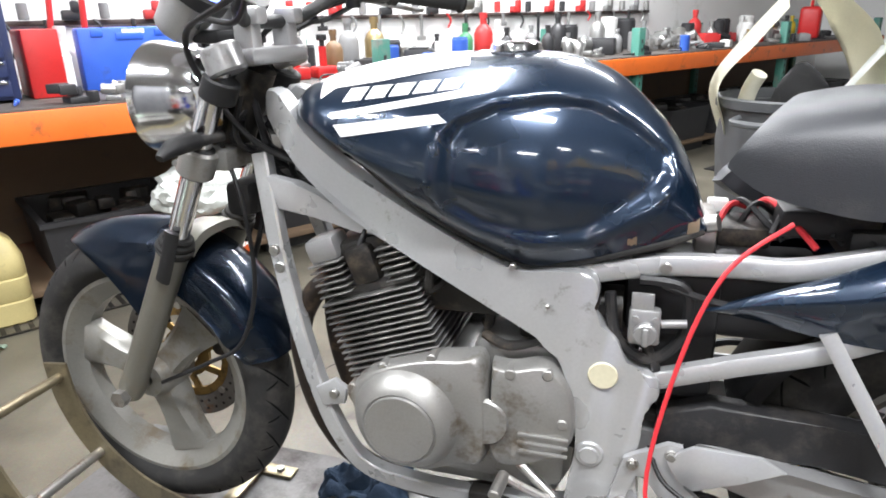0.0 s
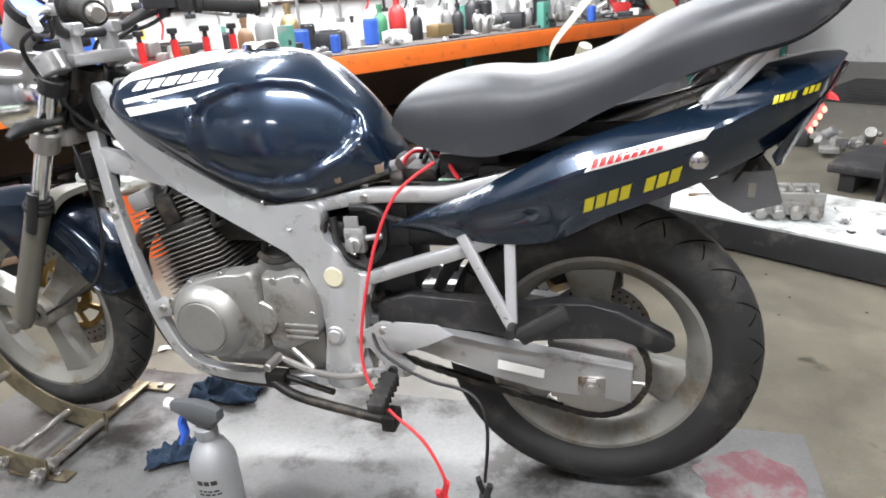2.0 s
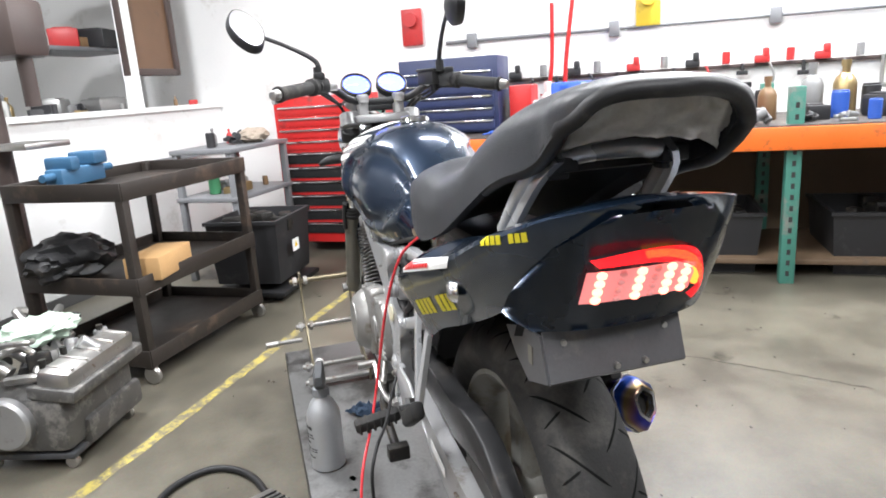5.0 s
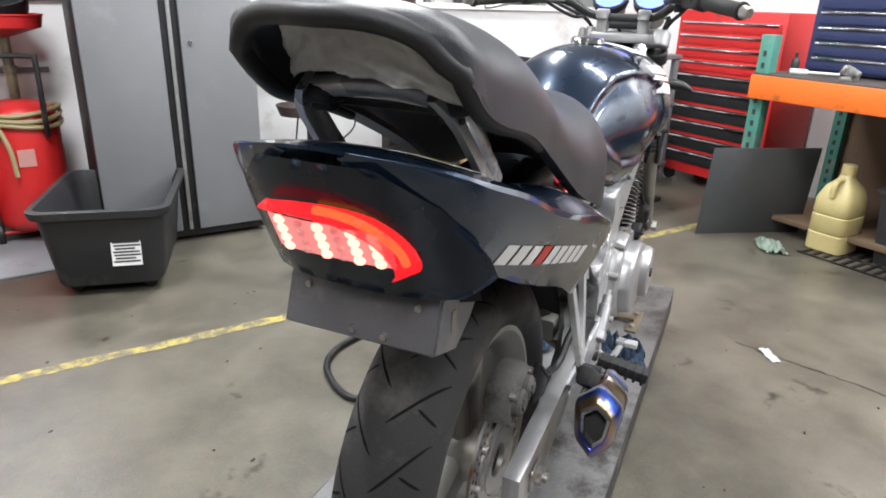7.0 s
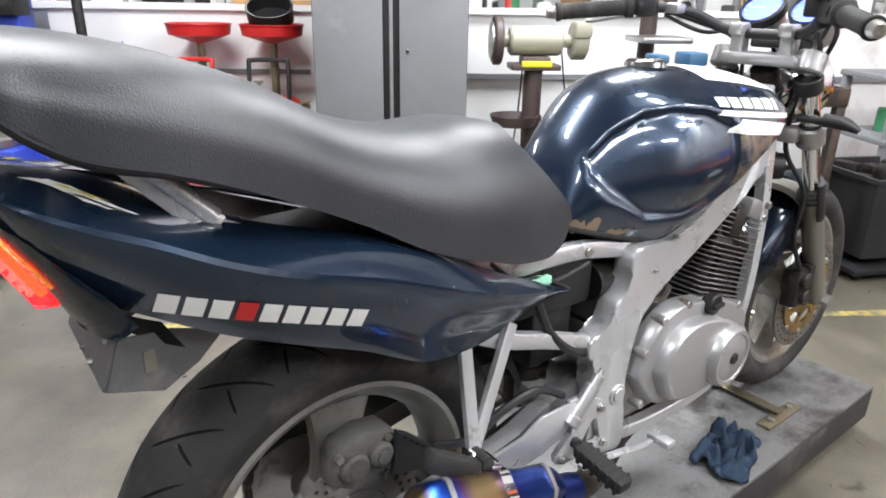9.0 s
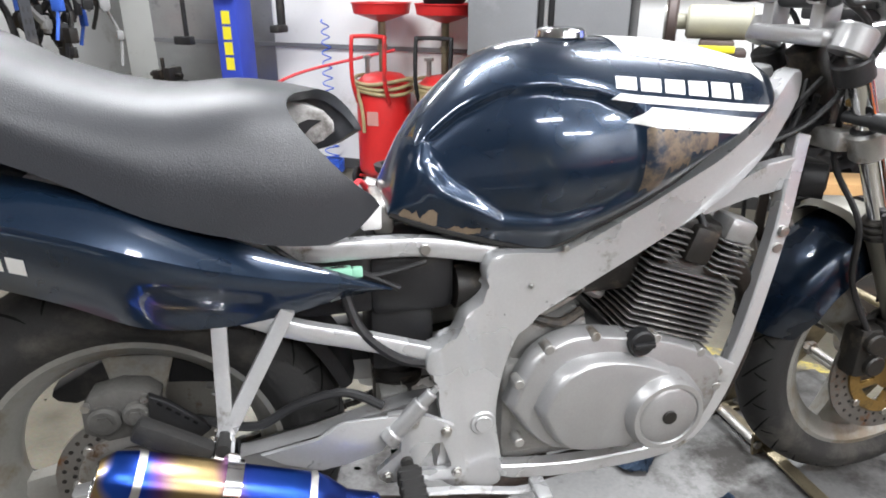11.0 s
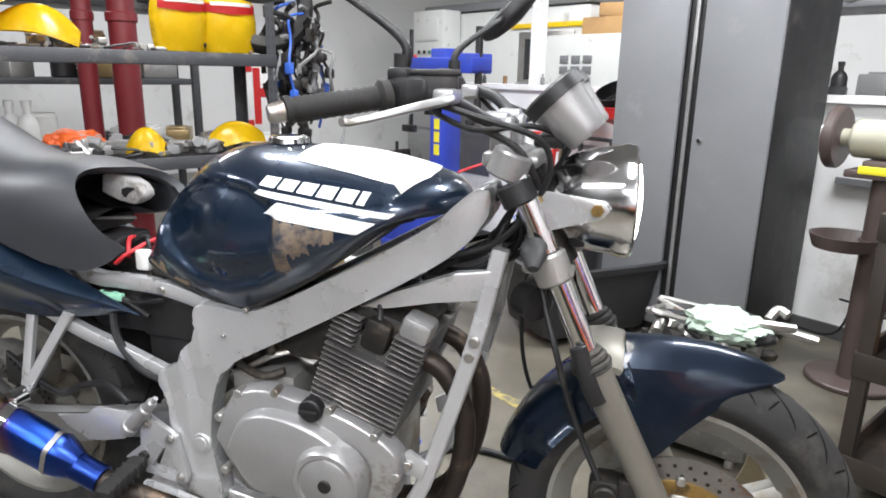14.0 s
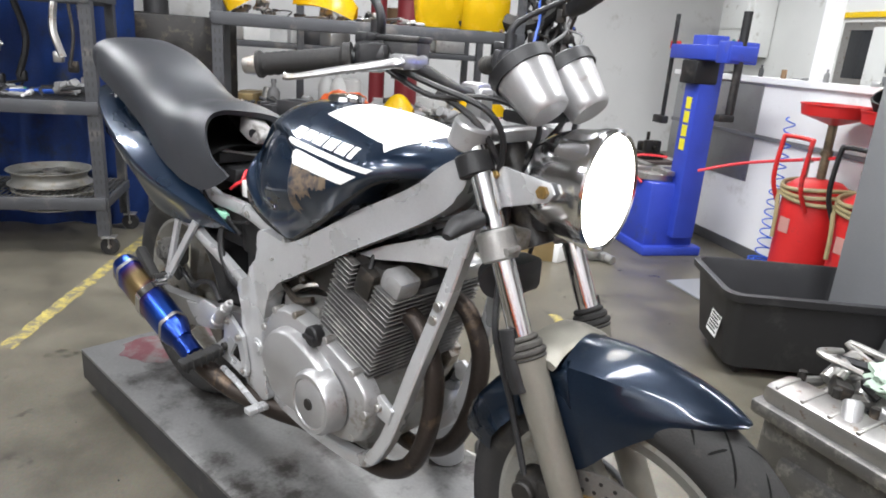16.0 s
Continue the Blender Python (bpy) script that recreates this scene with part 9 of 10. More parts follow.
bm = B()
n, m = 70, 20
RIGHT_NOSE = ([0, 0.12, 0.25, 0.40, 0.55, 0.70, 0.85, 1.0], [0.080, 0.103, 0.112, 0.098, 0.070, 0.040, 0.014, 0.0])
front = lambda v, sg: hermite(v, *RIGHT_NOSE) if sg > 0 else 0.080 * (1 - v) ** 1.6
rear = lambda v: 0.026 * v ** 1.6
outer, inner_ = [], []
for i in range(n):
    u = i / (n - 1)
    ro, ri = [], []
    for j in range(-m, m + 1):
        v = abs(j) / m
        sg = -1 if j < 0 else 1
        x0 = 0.365 + front(v, sg)
        xo = x0 + (1.118 - rear(v) - x0) * u
        y, z = seat_half(xo, v)
        roll = -0.13 * sg * y * max(0.3, 1 - 0.9 * u) * min(1, v * 1.6)
        if sg > 0:
            roll -= 0.036 * v * v * min(max((0.56 - xo) / 0.12, 0), 1)
        ro.append((xo, seat_y(sg * y), z + roll))
        y, z = seat_half(xo, v, 0.020 if 0.02 < u < 0.98 else 0.012)
        if v == 1:
            z += 0.004
        ri.append((xo + 0.010 * (1 - 2 * u), seat_y(sg * y), z + roll))
    outer.append(ro)
    inner_.append(ri)
loops = [a + b[::-1] for a, b in zip(outer, inner_)]
vs = grid(bm, loops, closed=True)
for row in (vs[0], vs[-1]):
    w_ = len(row)
    for j in range(w_ // 2 - 1):
        bm.faces.new((row[j], row[j + 1], row[w_ - 2 - j], row[w_ - 1 - j]))
rim_line = [(Vector(a) + Vector(b)) / 2 for a, b in zip(outer[-1], inner_[-1])]
rim_line = [(Vector(outer[k][0]) + Vector(inner_[k][0])) / 2 for k in range(n - 22, n - 1)] + rim_line + [(Vector(outer[k][-1]) + Vector(inner_[k][-1])) / 2 for k in range(n - 2, n - 23, -1)]
seat = part("seat", bm, VINYL, bike, "black vinyl dual seat shell, tilted up at the rear", smooth=60)
bm = B()
tube(bm, rim_line, [0.007] + [0.0105] * 6 + [0.007], 10, smooth=0)
part("seat_rim", bm, BLACKP, seat, "rounded black rim of the seat shell", smooth=60)
# foam and pan seen in the open underside
bm = B()
rows = []
for q in np.linspace(-1, 1, 41):
    row = []
    for i in range(17):
        f = i / 16
        arch = 1 - abs(q) ** 3
        x = 1.108 - 0.042 * abs(q) ** 2.5 - 0.042 * f
        w = 0.090 + 0.018 * f
        lump = 0.006 * math.sin(q * 13) * (1 - f) + 0.006 * noise.noise(Vector((q * 5, f * 4, 1))) + 0.003 * noise.noise(Vector((q * 17, f * 12, 4)))
        z = 1.003 - 0.022 * (1 - arch) - 0.055 * f - 0.10 * w * q
        row.append((x + lump, seat_y(0.014 + w * q), z - 0.5 * lump + 0.004 * noise.noise(Vector((q * 21, 5, 0))) * (i == 0)))
    rows.append(row)
grid(bm, rows)
bmesh.ops.solidify(bm, geom=bm.faces[:], thickness=0.006)
part("seat_foam", bm, FOAM, seat, "pale bare foam under the seat", smooth=80)
# pale foam and torn cover edge in the open nose
bm = B()
prism(bm, [(0.510, 0.850), (0.492, 0.858), (0.474, 0.858), (0.448, 0.848), (0.424, 0.836), (0.412, 0.822), (0.412, 0.810), (0.428, 0.799), (0.440, 0.793), (0.470, 0.800), (0.515, 0.815)], -0.040, -0.004, 0.005)
nf = part("nose_foam", bm, NOSEM, seat, "pale bare foam inside the open seat nose", smooth=60)
bm = B()
prism(bm, [(0.462, 0.825), (0.448, 0.830), (0.430, 0.828), (0.446, 0.818), (0.455, 0.808), (0.463, 0.814)], -0.006, -0.0015)
part("foam_slot", bm, BLACKP, nf)
bm = B()
rows = []
for i in range(16):
    x = 0.46 + 0.44 * i / 15
    rows.append([(x, seat_y(q * (seat_half(x, 0.9, 0.024)[0])), hermite(x, SBX, SBOT) + 0.020 + 0.030 * (1 - q * q)) for q in np.linspace(-1, 1, 11)])
grid(bm, rows)
bmesh.ops.solidify(bm, geom=bm.faces[:], thickness=0.004)
part("seat_pan", bm, BLACKP, seat, "black seat pan")
for y in (-0.065, 0.085):
    bm = B()
    box(bm, (0.995, y, 0.922), (0.032, 0.040, 0.022), 0.005)
    box(bm, (0.990, y, 0.908), (0.020, 0.026, 0.012), 0.003)
    part("seat_mount", bm, BLACKP, seat)
bm = B()
boxtube(bm, [(0.935, -0.10, 0.908), (0.935, 0.12, 0.908)], 0.020, 0.014, smooth=0, up=(0, 0, 1))
part("seat_crossbar", bm, DARK, seat)
for k in range(5):
    bm = B()
    x = 0.48 + 0.02 * k
    boxtube(bm, [(x, -0.05 + 0.02 * k, 0.755), (x + 0.02, 0.06 - 0.01 * k, 0.775)], 0.012, 0.006, smooth=0, up=(0, 0, 1))
    part("seat_pan_rib", bm, PAL[4], seat)
bm = B()
box(bm, (0.66, 0, 0.755), (0.34, 0.13, 0.03), 0.008, None)
box(bm, (0.50, 0, 0.715), (0.12, 0.10, 0.04), 0.008, None)
box(bm, (0.62, 0, 0.69), (0.20, 0.13, 0.05), 0.01, None)
part("under_seat_tray", bm, BLACKP, bike, "black under-seat tray with wiring")

# ---- tail fairing ----
PX = [0.352, 0.42, 0.50, 0.58, 0.67, 0.76, 0.85, 0.92, 0.98, 1.03, 1.080, 1.112]
PTOP = [0.606, 0.638, 0.672, 0.712, 0.758, 0.790, 0.812, 0.836, 0.864, 0.880, 0.890, 0.892]
PBOT = [0.600, 0.598, 0.588, 0.588, 0.604, 0.650, 0.686, 0.716, 0.748, 0.778, 0.838, 0.884]
POUT = [0.108, 0.128, 0.152, 0.178, 0.198, 0.198, 0.188, 0.178, 0.166, 0.148, 0.114, 0.042]
PIN = [0.104, 0.110, 0.112, 0.115, 0.120, 0.112, 0.088, 0.060, 0.020, 0.0, 0.0, 0.0]


def tail_half(x, v):
    """v from 0 at the upper inner edge to 1 at the lower edge."""
    zt, zb, wo, wi = (hermite(x, PX, q) for q in (PTOP, PBOT, POUT, PIN))
    mid = 0.42
    lean = 0.020
    if v < mid:
        t = v / mid
        y = wi + (wo - wi) * t ** 0.85
        z = zt - (zt - zb) * 0.22 * t ** 1.5
    else:
        t = (v - mid) / (1 - mid)
        y = wo - (0.012 + 0.035 * min(1, (zt - zb) / 0.15)) * t ** 1.5
        z = zt - (zt - zb) * (0.22 + 0.78 * t)
        # hollow scoop low on the panel's front
        k = max(0, 1 - ((x - 0.60) / 0.09) ** 2) * max(0, 1 - ((t - 0.62) / 0.35) ** 2)
        y -= 0.010 * k
    return y, z


def tail_y(x, z):
    lo, hi = 0.2, 1.0
    for _ in range(22):
        m = (lo + hi) / 2
        if tail_half(x, m)[1] > z:
            lo = m
        else:
            hi = m
    return tail_half(x, lo)[0]


tailp = None
for s in (-1, 1):
    bm = B()
    rows = []
    for i in range(64):
        x = 0.352 + (1.112 - 0.352) * i / 63
        rows.append([(x, s * max(tail_half(x, j / 22)[0], 0.0005), tail_half(x, j / 22)[1]) for j in range(23)])
    grid(bm, rows)
    bmesh.ops.recalc_face_normals(bm, faces=bm.faces)
    bmesh.ops.solidify(bm, geom=bm.faces[:], thickness=0.0035)
    tl = part("tail_panel", bm, BLUE, bike, "glossy dark blue tail fairing panel with stickers", smooth=24)
    # sticker blocks: rows of letter-sized bars
    if s < 0:
        n = 8
        for k in range(n):
            if k == 4:
                continue
            x0 = 0.722 + 0.150 * k / n
            decal("sticker_block", x0, x0 + 0.0150, lambda x: 0.664 + 0.36 * (x - 0.722), lambda x: 0.690 + 0.36 * (x - 0.722), s, YELLOW, nx=2, nz=2, parent=tl, slant=0.004, surf=tail_y, label="yellow sticker lettering bar")
            x1 = 0.990 + 0.068 * k / n
            decal("sticker_block", x1, x1 + 0.0066, lambda x: 0.834 + 0.22 * (x - 0.99), lambda x: 0.845 + 0.22 * (x - 0.99), s, YELLOW, nx=2, nz=2, parent=tl, slant=0.002, surf=tail_y)
        decal("sticker_base", 0.728, 0.905, lambda x: 0.741 + 0.27 * (x - 0.73), lambda x: 0.760 + 0.25 * (x - 0.73), s, WHITE, nx=14, nz=3, parent=tl, slant=0.012, surf=lambda x, z: tail_y(x, z), label="white and red sticker")
        for k in range(9):
            x0 = 0.734 + 0.012 * k
            decal("sticker_block", x0, x0 + 0.009, lambda x: 0.745 + 0.27 * (x - 0.73), lambda x: 0.757 + 0.25 * (x - 0.73), s, RED, nx=2, nz=2, parent=tl, slant=0.004, surf=lambda x, z: tail_y(x, z) + 0.001)
    else:
        n = 9
        for k in range(n):
            x0 = 0.985 - 0.210 * (k + 1) / n
            red = k == 3
            decal("sticker_block", x0 + 0.002, x0 + 0.0205, lambda x: 0.699 + 0.29 * (x - 0.777), lambda x: 0.724 + 0.29 * (x - 0.777), s, RED if red else WHITE, nx=2, nz=2, parent=tl, slant=-0.004, surf=tail_y, label="white sticker lettering bar")
    tailp = tailp or tl
bm = B()
lathe(bm, [(0.001, 0.010), (0.009, 0.010), (0.014, 0.006), (0.016, 0.0)], 24, Matrix.Translation((0.893, -0.170, 0.752)) @ Matrix.Diagonal((1, -1, 1, 1)))
part("seat_lock", bm, CHROME, bike, "chrome seat lock")
# torn graphic on the top of the tail
def tail_patch(u0, u1, wide, lift, material, name, label="", shift=0.0):
    bm = B()
    rows = []
    for i in range(17):
        u = u0 + (u1 - u0) * i / 16
        x, vc = 1.055 - 0.066 * u, 0.150 + 0.100 * u + shift
        hw = wide * math.sin(math.pi * min(max(0.06 + 0.88 * i / 16, 0), 1)) * (1 + 0.35 * noise.noise(Vector((u * 9, shift * 30, 2))))
        row = []
        for f in np.linspace(-1, 1, 7):
            y, z = tail_half(x - 0.010 * f, vc + hw * f)
            row.append((x - 0.010 * f, y, z + lift))
        rows.append(row)
    grid(bm, rows)
    return part(name, bm, material, tl, label, smooth=180)


tail_patch(0.0, 1.0, 0.062, 0.0014, WHITE, "tail_graphic", "torn white sticker on the tail top")
tail_patch(0.25, 0.8, 0.014, 0.0024, YELLOW, "tail_graphic", "yellow stroke on the sticker", -0.012)
tail_patch(0.40, 0.95, 0.012, 0.0024, BLACKP, "tail_graphic", "black stroke on the sticker", 0.028)
# tail end: closed rear face
def rear_x(y, z):
    """The rounded rear face of the tail."""
    return 1.045 + 0.48 * (z - 0.735) - 0.030 * (abs(y) / 0.12) ** 3


bm = B()
rows = []
for k in range(13):
    z = 0.728 + 0.150 * k / 12
    w = ip(z, [0.728, 0.75, 0.78, 0.80, 0.84, 0.878], [0.115, 0.146, 0.142, 0.134, 0.112, 0.062])
    rows.append([(rear_x(w * u, z), w * u, z) for u in np.linspace(-1, 1, 25)])
grid(bm, rows)
bmesh.ops.solidify(bm, geom=bm.faces[:], thickness=0.004)
part("tail_end_panel", bm, BLUE, bike, "dark blue closed tail end", smooth=60)
LENSM = bpy.data.materials.new("red_lens")
LENSM.use_nodes = True
lp_ = LENSM.node_tree.nodes["Principled BSDF"]
lp_.inputs["Base Color"].default_value = (0.95, 0.16, 0.18, 1)
lp_.inputs["Roughness"].default_value = 0.06
lp_.inputs["IOR"].default_value = 1.12
lp_.inputs["Transmission Weight"].default_value = 0.9
lp_.inputs["Emission Color"].default_value = (1.0, 0.02, 0.03, 1)
lp_.inputs["Emission Strength"].default_value = 0.45
LENS_TOP = ([-0.075, -0.03, 0.015, 0.048, 0.070, 0.084, 0.085, 0.070], [0.826, 0.832, 0.833, 0.828, 0.814, 0.792, 0.770, 0.759])
LENS_LOW = ([-0.073, -0.03, 0.015, 0.040, 0.056, 0.065, 0.068, 0.062], [0.821, 0.822, 0.818, 0.810, 0.798, 0.783, 0.769, 0.759])
bm = B()
rows = []
for i in range(43):
    k = 7 * i / 42
    (ya, za), (yb, zb) = [[hermite(k, list(range(8)), c) for c in edge] for edge in (LENS_TOP, LENS_LOW)]
    row = []
    for f in np.linspace(0, 1, 6):
        y, z = ya + (yb - ya) * f, za + (zb - za) * f
        z += 0.0012 * f * noise.noise(Vector((y * 90, 2, 0)))
        row.append((rear_x(y, z) + 0.003 + 0.018 * math.sin(f * math.pi / 2), y, z))
    rows.append(row)
grid(bm, rows)
bmesh.ops.solidify(bm, geom=bm.faces[:], thickness=0.003)
tail_lamp = part("tail_light", bm, LENSM, bike, "lit red LED tail light with a broken lens", smooth=60)
LEDM = glow("lit_led", (1.0, 0.26, 0.18), 4.0)
DIMLED = glow("dim_led", (0.75, 0.34, 0.33), 0.25)
LED_BACK = glow("led_panel", (0.90, 0.36, 0.35), 0.50)
bm = B()
rows = [[(rear_x(y, z) + 0.008, y, z) for z in np.linspace(0.770, 0.812, 5)] for y in np.linspace(-0.077, 0.064, 17)]
grid(bm, rows)
bmesh.ops.solidify(bm, geom=bm.faces[:], thickness=0.004)
lp2 = part("led_panel", bm, LED_BACK, tail_lamp, "frosted LED panel")
for y, lit in ((-0.060, True), (-0.035, False), (-0.012, True), (0.008, False), (0.026, True), (0.049, True)):
    for k in range(4):
        bm = B()
        z = 0.7745 + 0.0108 * k
        bmesh.ops.create_uvsphere(bm, u_segments=10, v_segments=6, radius=0.0056 if lit else 0.0042, matrix=Matrix.Translation((rear_x(y, z) + 0.0095, y, z)) @ Matrix.Diagonal((0.6, 1.25, 0.9, 1)))
        part("led", bm, LEDM if lit else DIMLED, lp2)
bm = B()
tube(bm, [(rear_x(y, z) + 0.006, y, z) for y, z in ((-0.01, 0.826), (0.015, 0.825), (0.042, 0.817), (0.060, 0.804), (0.070, 0.790), (0.073, 0.776))], 0.0045, 8)
part("lamp_strip", bm, glow("lit_lamp_strip", (1.0, 0.30, 0.04), 2.2), tail_lamp, "orange glow behind the lens")
bm = B()
rows = [[(0.998 - 0.045 * abs(u) ** 2 + 0.020 * f, 0.112 * u, 0.700 + 0.036 * f) for f in (0, 0.5, 1)] for u in np.linspace(-1, 1, 15)]
grid(bm, rows)
bmesh.ops.solidify(bm, geom=bm.faces[:], thickness=0.004)
part("lower_tail_cover", bm, BLACKP, bike, "matt black lower tail cover")
# number plate bracket
PLATE = mat("grey_plate_bracket", (0.12, 0.12, 0.125), 0.45, 0.5, 0.15, 12, 180, 0.02, dirt=(0.2, 0.19, 0.18), dirt_amt=0.15)
bm = B()
prism(bm, [(1.010, 0.722), (1.014, 0.722), (1.034, 0.664), (1.030, 0.660)], -0.100, 0.088)
for s in (-1, 1):
    prism(bm, [(1.012, 0.718), (1.030, 0.662), (0.975, 0.645), (0.935, 0.668), (0.905, 0.698), (0.96, 0.715)], s * 0.094 - 0.006, s * 0.097 - 0.006)
pb = part("plate_bracket", bm, PLATE, bike, "bare grey number plate bracket")
for y, z in ((-0.075, 0.708), (0.065, 0.708), (-0.01, 0.672), (0.03, 0.672)):
    bm = B()
    cyl(bm, (1.005, y, z), (1.036 if z < 0.69 else 1.022, y, z), 0.004, seg=8)
    part("bracket_bolt", bm, STEEL, pb)
for s in (-1, 1):
    bm = B()
    box(bm, (0.985, s * 0.0975 - 0.006, 0.685), (0.012, 0.002, 0.024), 0.0)
    part("bracket_slot", bm, BEIGE, pb)

# ---- inner mudguard, swingarm, chain guard ----
bm = B()
rows = []
for k in range(22):
    a = radians(82 + 78 * k / 21)
    rows.append([RA + Vector((r * math.cos(a), y, r * math.sin(a))) for y, r in ((-0.085, 0.330), (-0.075, 0.348), (-0.04, 0.356), (0.04, 0.356), (0.075, 0.348), (0.085, 0.330))])
grid(bm, rows)
bmesh.ops.solidify(bm, geom=bm.faces[:], thickness=0.003)
part("inner_mudguard", bm, BLACKP, bike, "black inner rear mudguard")
for s in (-1, 1):
    bm = B()
    prism(bm, [(0.230, 0.402), (0.330, 0.402), (0.400, 0.399), (0.470, 0.391), (0.540, 0.381), (0.608, 0.372), (0.700, 0.361), (0.812, 0.349), (0.812, 0.273), (0.720, 0.281), (0.641, 0.288), (0.550, 0.308), (0.469, 0.329), (0.400, 0.345), (0.330, 0.345), (0.230, 0.342)], s * 0.106, s * 0.136, 0.006, inset=lambda x: -s * 0.052 * min(max((0.47 - x) / 0.17, 0), 1))
    sw = part("swingarm", bm, CAST_R, bike, "dull silver box-section swingarm")
    bm = B()
    box(bm, (0.738, s * 0.138, 0.310), (0.050, 0.006, 0.034), 0.002)
    cyl(bm, (0.738, s * 0.138, 0.310), (0.738, s * 0.152, 0.310), 0.0165, seg=6)
    cyl(bm, (0.738, s * 0.15, 0.310), (0.738, s * 0.160, 0.310), 0.009, seg=12)
    part("axle_nut", bm, STEEL, sw)
    bm = B()
    cyl(bm, (0.80, s * 0.12, 0.310), (0.835, s * 0.12, 0.310), 0.005, seg=10)
    part("chain_adjuster", bm, STEEL, sw)
bm = B()
prism(bm, [(0.560, 0.347), (0.650, 0.333), (0.648, 0.314), (0.558, 0.328)], -0.1376, -0.1366)
part("swingarm_label", bm, WHITE, bike, "white warning label on the swingarm")
bm = B()
box(bm, (0.235, 0, 0.370), (0.06, 0.165, 0.06), 0.015)
box(bm, (0.345, 0, 0.374), (0.05, 0.12, 0.05), 0.01)
part("swingarm_cross_tube", bm, CAST, bike)
bm = B()
prism(bm, [(0.308, 0.436), (0.377, 0.463), (0.529, 0.454), (0.616, 0.443), (0.669, 0.462), (0.730, 0.461), (0.786, 0.451), (0.882, 0.397), (0.886, 0.386), (0.878, 0.375), (0.851, 0.367), (0.776, 0.400), (0.688, 0.387), (0.610, 0.373), (0.520, 0.396), (0.304, 0.381)], -0.108, -0.070, 0.005)
part("chain_guard", bm, BLACKP, bike, "long black plastic chain guard")
bm = B()
tube(bm, [(0.30, 0.0, 0.58), (0.335, 0.0, 0.42), (0.34, 0, 0.34)], 0.034, 16)
for k in range(9):
    cyl(bm, (0.302 + 0.0037 * k, 0, 0.575 - 0.022 * k), (0.3025 + 0.0037 * k, 0, 0.567 - 0.022 * k), 0.042, seg=18)
part("rear_shock", bm, DARK, bike)
def cut_plate(bm, outline, hole, y0, y1):
    """A flat plate in x and z with one opening through it."""
    edges = []
    for ring in (outline, hole):
        vs = [bm.verts.new((x, y0, z)) for x, z in ring]
        edges += [bm.edges.new((p, q)) for p, q in zip(vs, vs[1:] + vs[:1])]
    bmesh.ops.triangle_fill(bm, edges=edges, use_beauty=True)
    ext = bmesh.ops.extrude_face_region(bm, geom=bm.faces[:], use_keep_orig=True)
    for v in ext["geom"]:
        if isinstance(v, bmesh.types.BMVert):
            v.co.y = y1
    return bm


# front pegs, brake and shift plates
for s in (-1, 1):
    bm = B()
    if s < 0:
        prism(bm, [(0.325, 0.388), (0.340, 0.408), (0.358, 0.419), (0.443, 0.418), (0.476, 0.399), (0.420, 0.372), (0.362, 0.347), (0.341, 0.360)], s * 0.142, s * 0.149, 0.002)
    else:
        prism(bm, [(0.556, 0.374), (0.471, 0.392), (0.449, 0.412), (0.434, 0.419), (0.359, 0.418), (0.345, 0.410), (0.380, 0.358), (0.430, 0.346), (0.470, 0.338), (0.524, 0.354)], s * 0.143, s * 0.150, 0.002, inset=lambda x: -0.012 * max(0, (x - 0.45) / 0.1))
    part("heel_plate", bm, SILVER, bike, "scuffed aluminium heel plate")
    bm = B()
    cut_plate(bm, [(0.278, 0.386), (0.266, 0.378), (0.246, 0.296), (0.250, 0.281), (0.262, 0.276), (0.369, 0.290), (0.384, 0.298), (0.388, 0.314), (0.351, 0.345), (0.345, 0.410), (0.325, 0.412)], [(0.285, 0.352), (0.270, 0.304), (0.278, 0.298), (0.326, 0.304), (0.322, 0.316), (0.296, 0.352)], s * 0.131, s * 0.141)
    pk = part("peg_bracket", bm, SILVER, bike, "silver foot peg bracket with a triangular opening")
    for x, z in ((0.279, 0.372), (0.262, 0.291), (0.372, 0.303), (0.330, 0.396)):
        bm = B()
        cyl(bm, (x, s * 0.139, z), (x, s * 0.145, z), 0.009, seg=16, bevel=0.001)
        cyl(bm, (x, s * 0.144, z), (x, s * 0.150, z), 0.006, seg=6)
        part("bracket_bolt", bm, STEEL, pk)
    a = Vector((0.342, s * 0.150, 0.326 if s > 0 else 0.306))
    bm = B()
    box(bm, (0, 0, 0), (0.034, 0.105, 0.024), 0.006, Matrix.Translation(a + Vector((0.0, s * 0.055, -0.012))) @ Matrix.Rotation(radians(s * -8), 4, "X"))
    cyl(bm, a, a + Vector((0, -s * 0.02, 0.0)), 0.010, seg=12)
    peg = part("foot_peg", bm, RUBBER, bike, "black rubber foot peg")
    for k in range(6):
        bm = B()
        box(bm, (0, 0, 0), (0.038, 0.006, 0.028), 0.002, Matrix.Translation(a + Vector((0.0, s * (0.016 + 0.016 * k), -0.008 - 0.0022 * k))))
        part("peg_rib", bm, RUBBER, peg)
    # passenger pegs, folded up
    bm = B()
    box(bm, (0, 0, 0), (0.105, 0.026, 0.032), 0.008, Matrix.Translation((0.655, s * 0.190, 0.458)) @ Matrix.Rotation(radians(-34), 4, "Y"))
    cyl(bm, (0.596, s * 0.160, 0.438), (0.596, s * 0.20, 0.438), 0.010, seg=12)
    part("passenger_peg", bm, RUBBER, bike, "folded passenger foot peg")
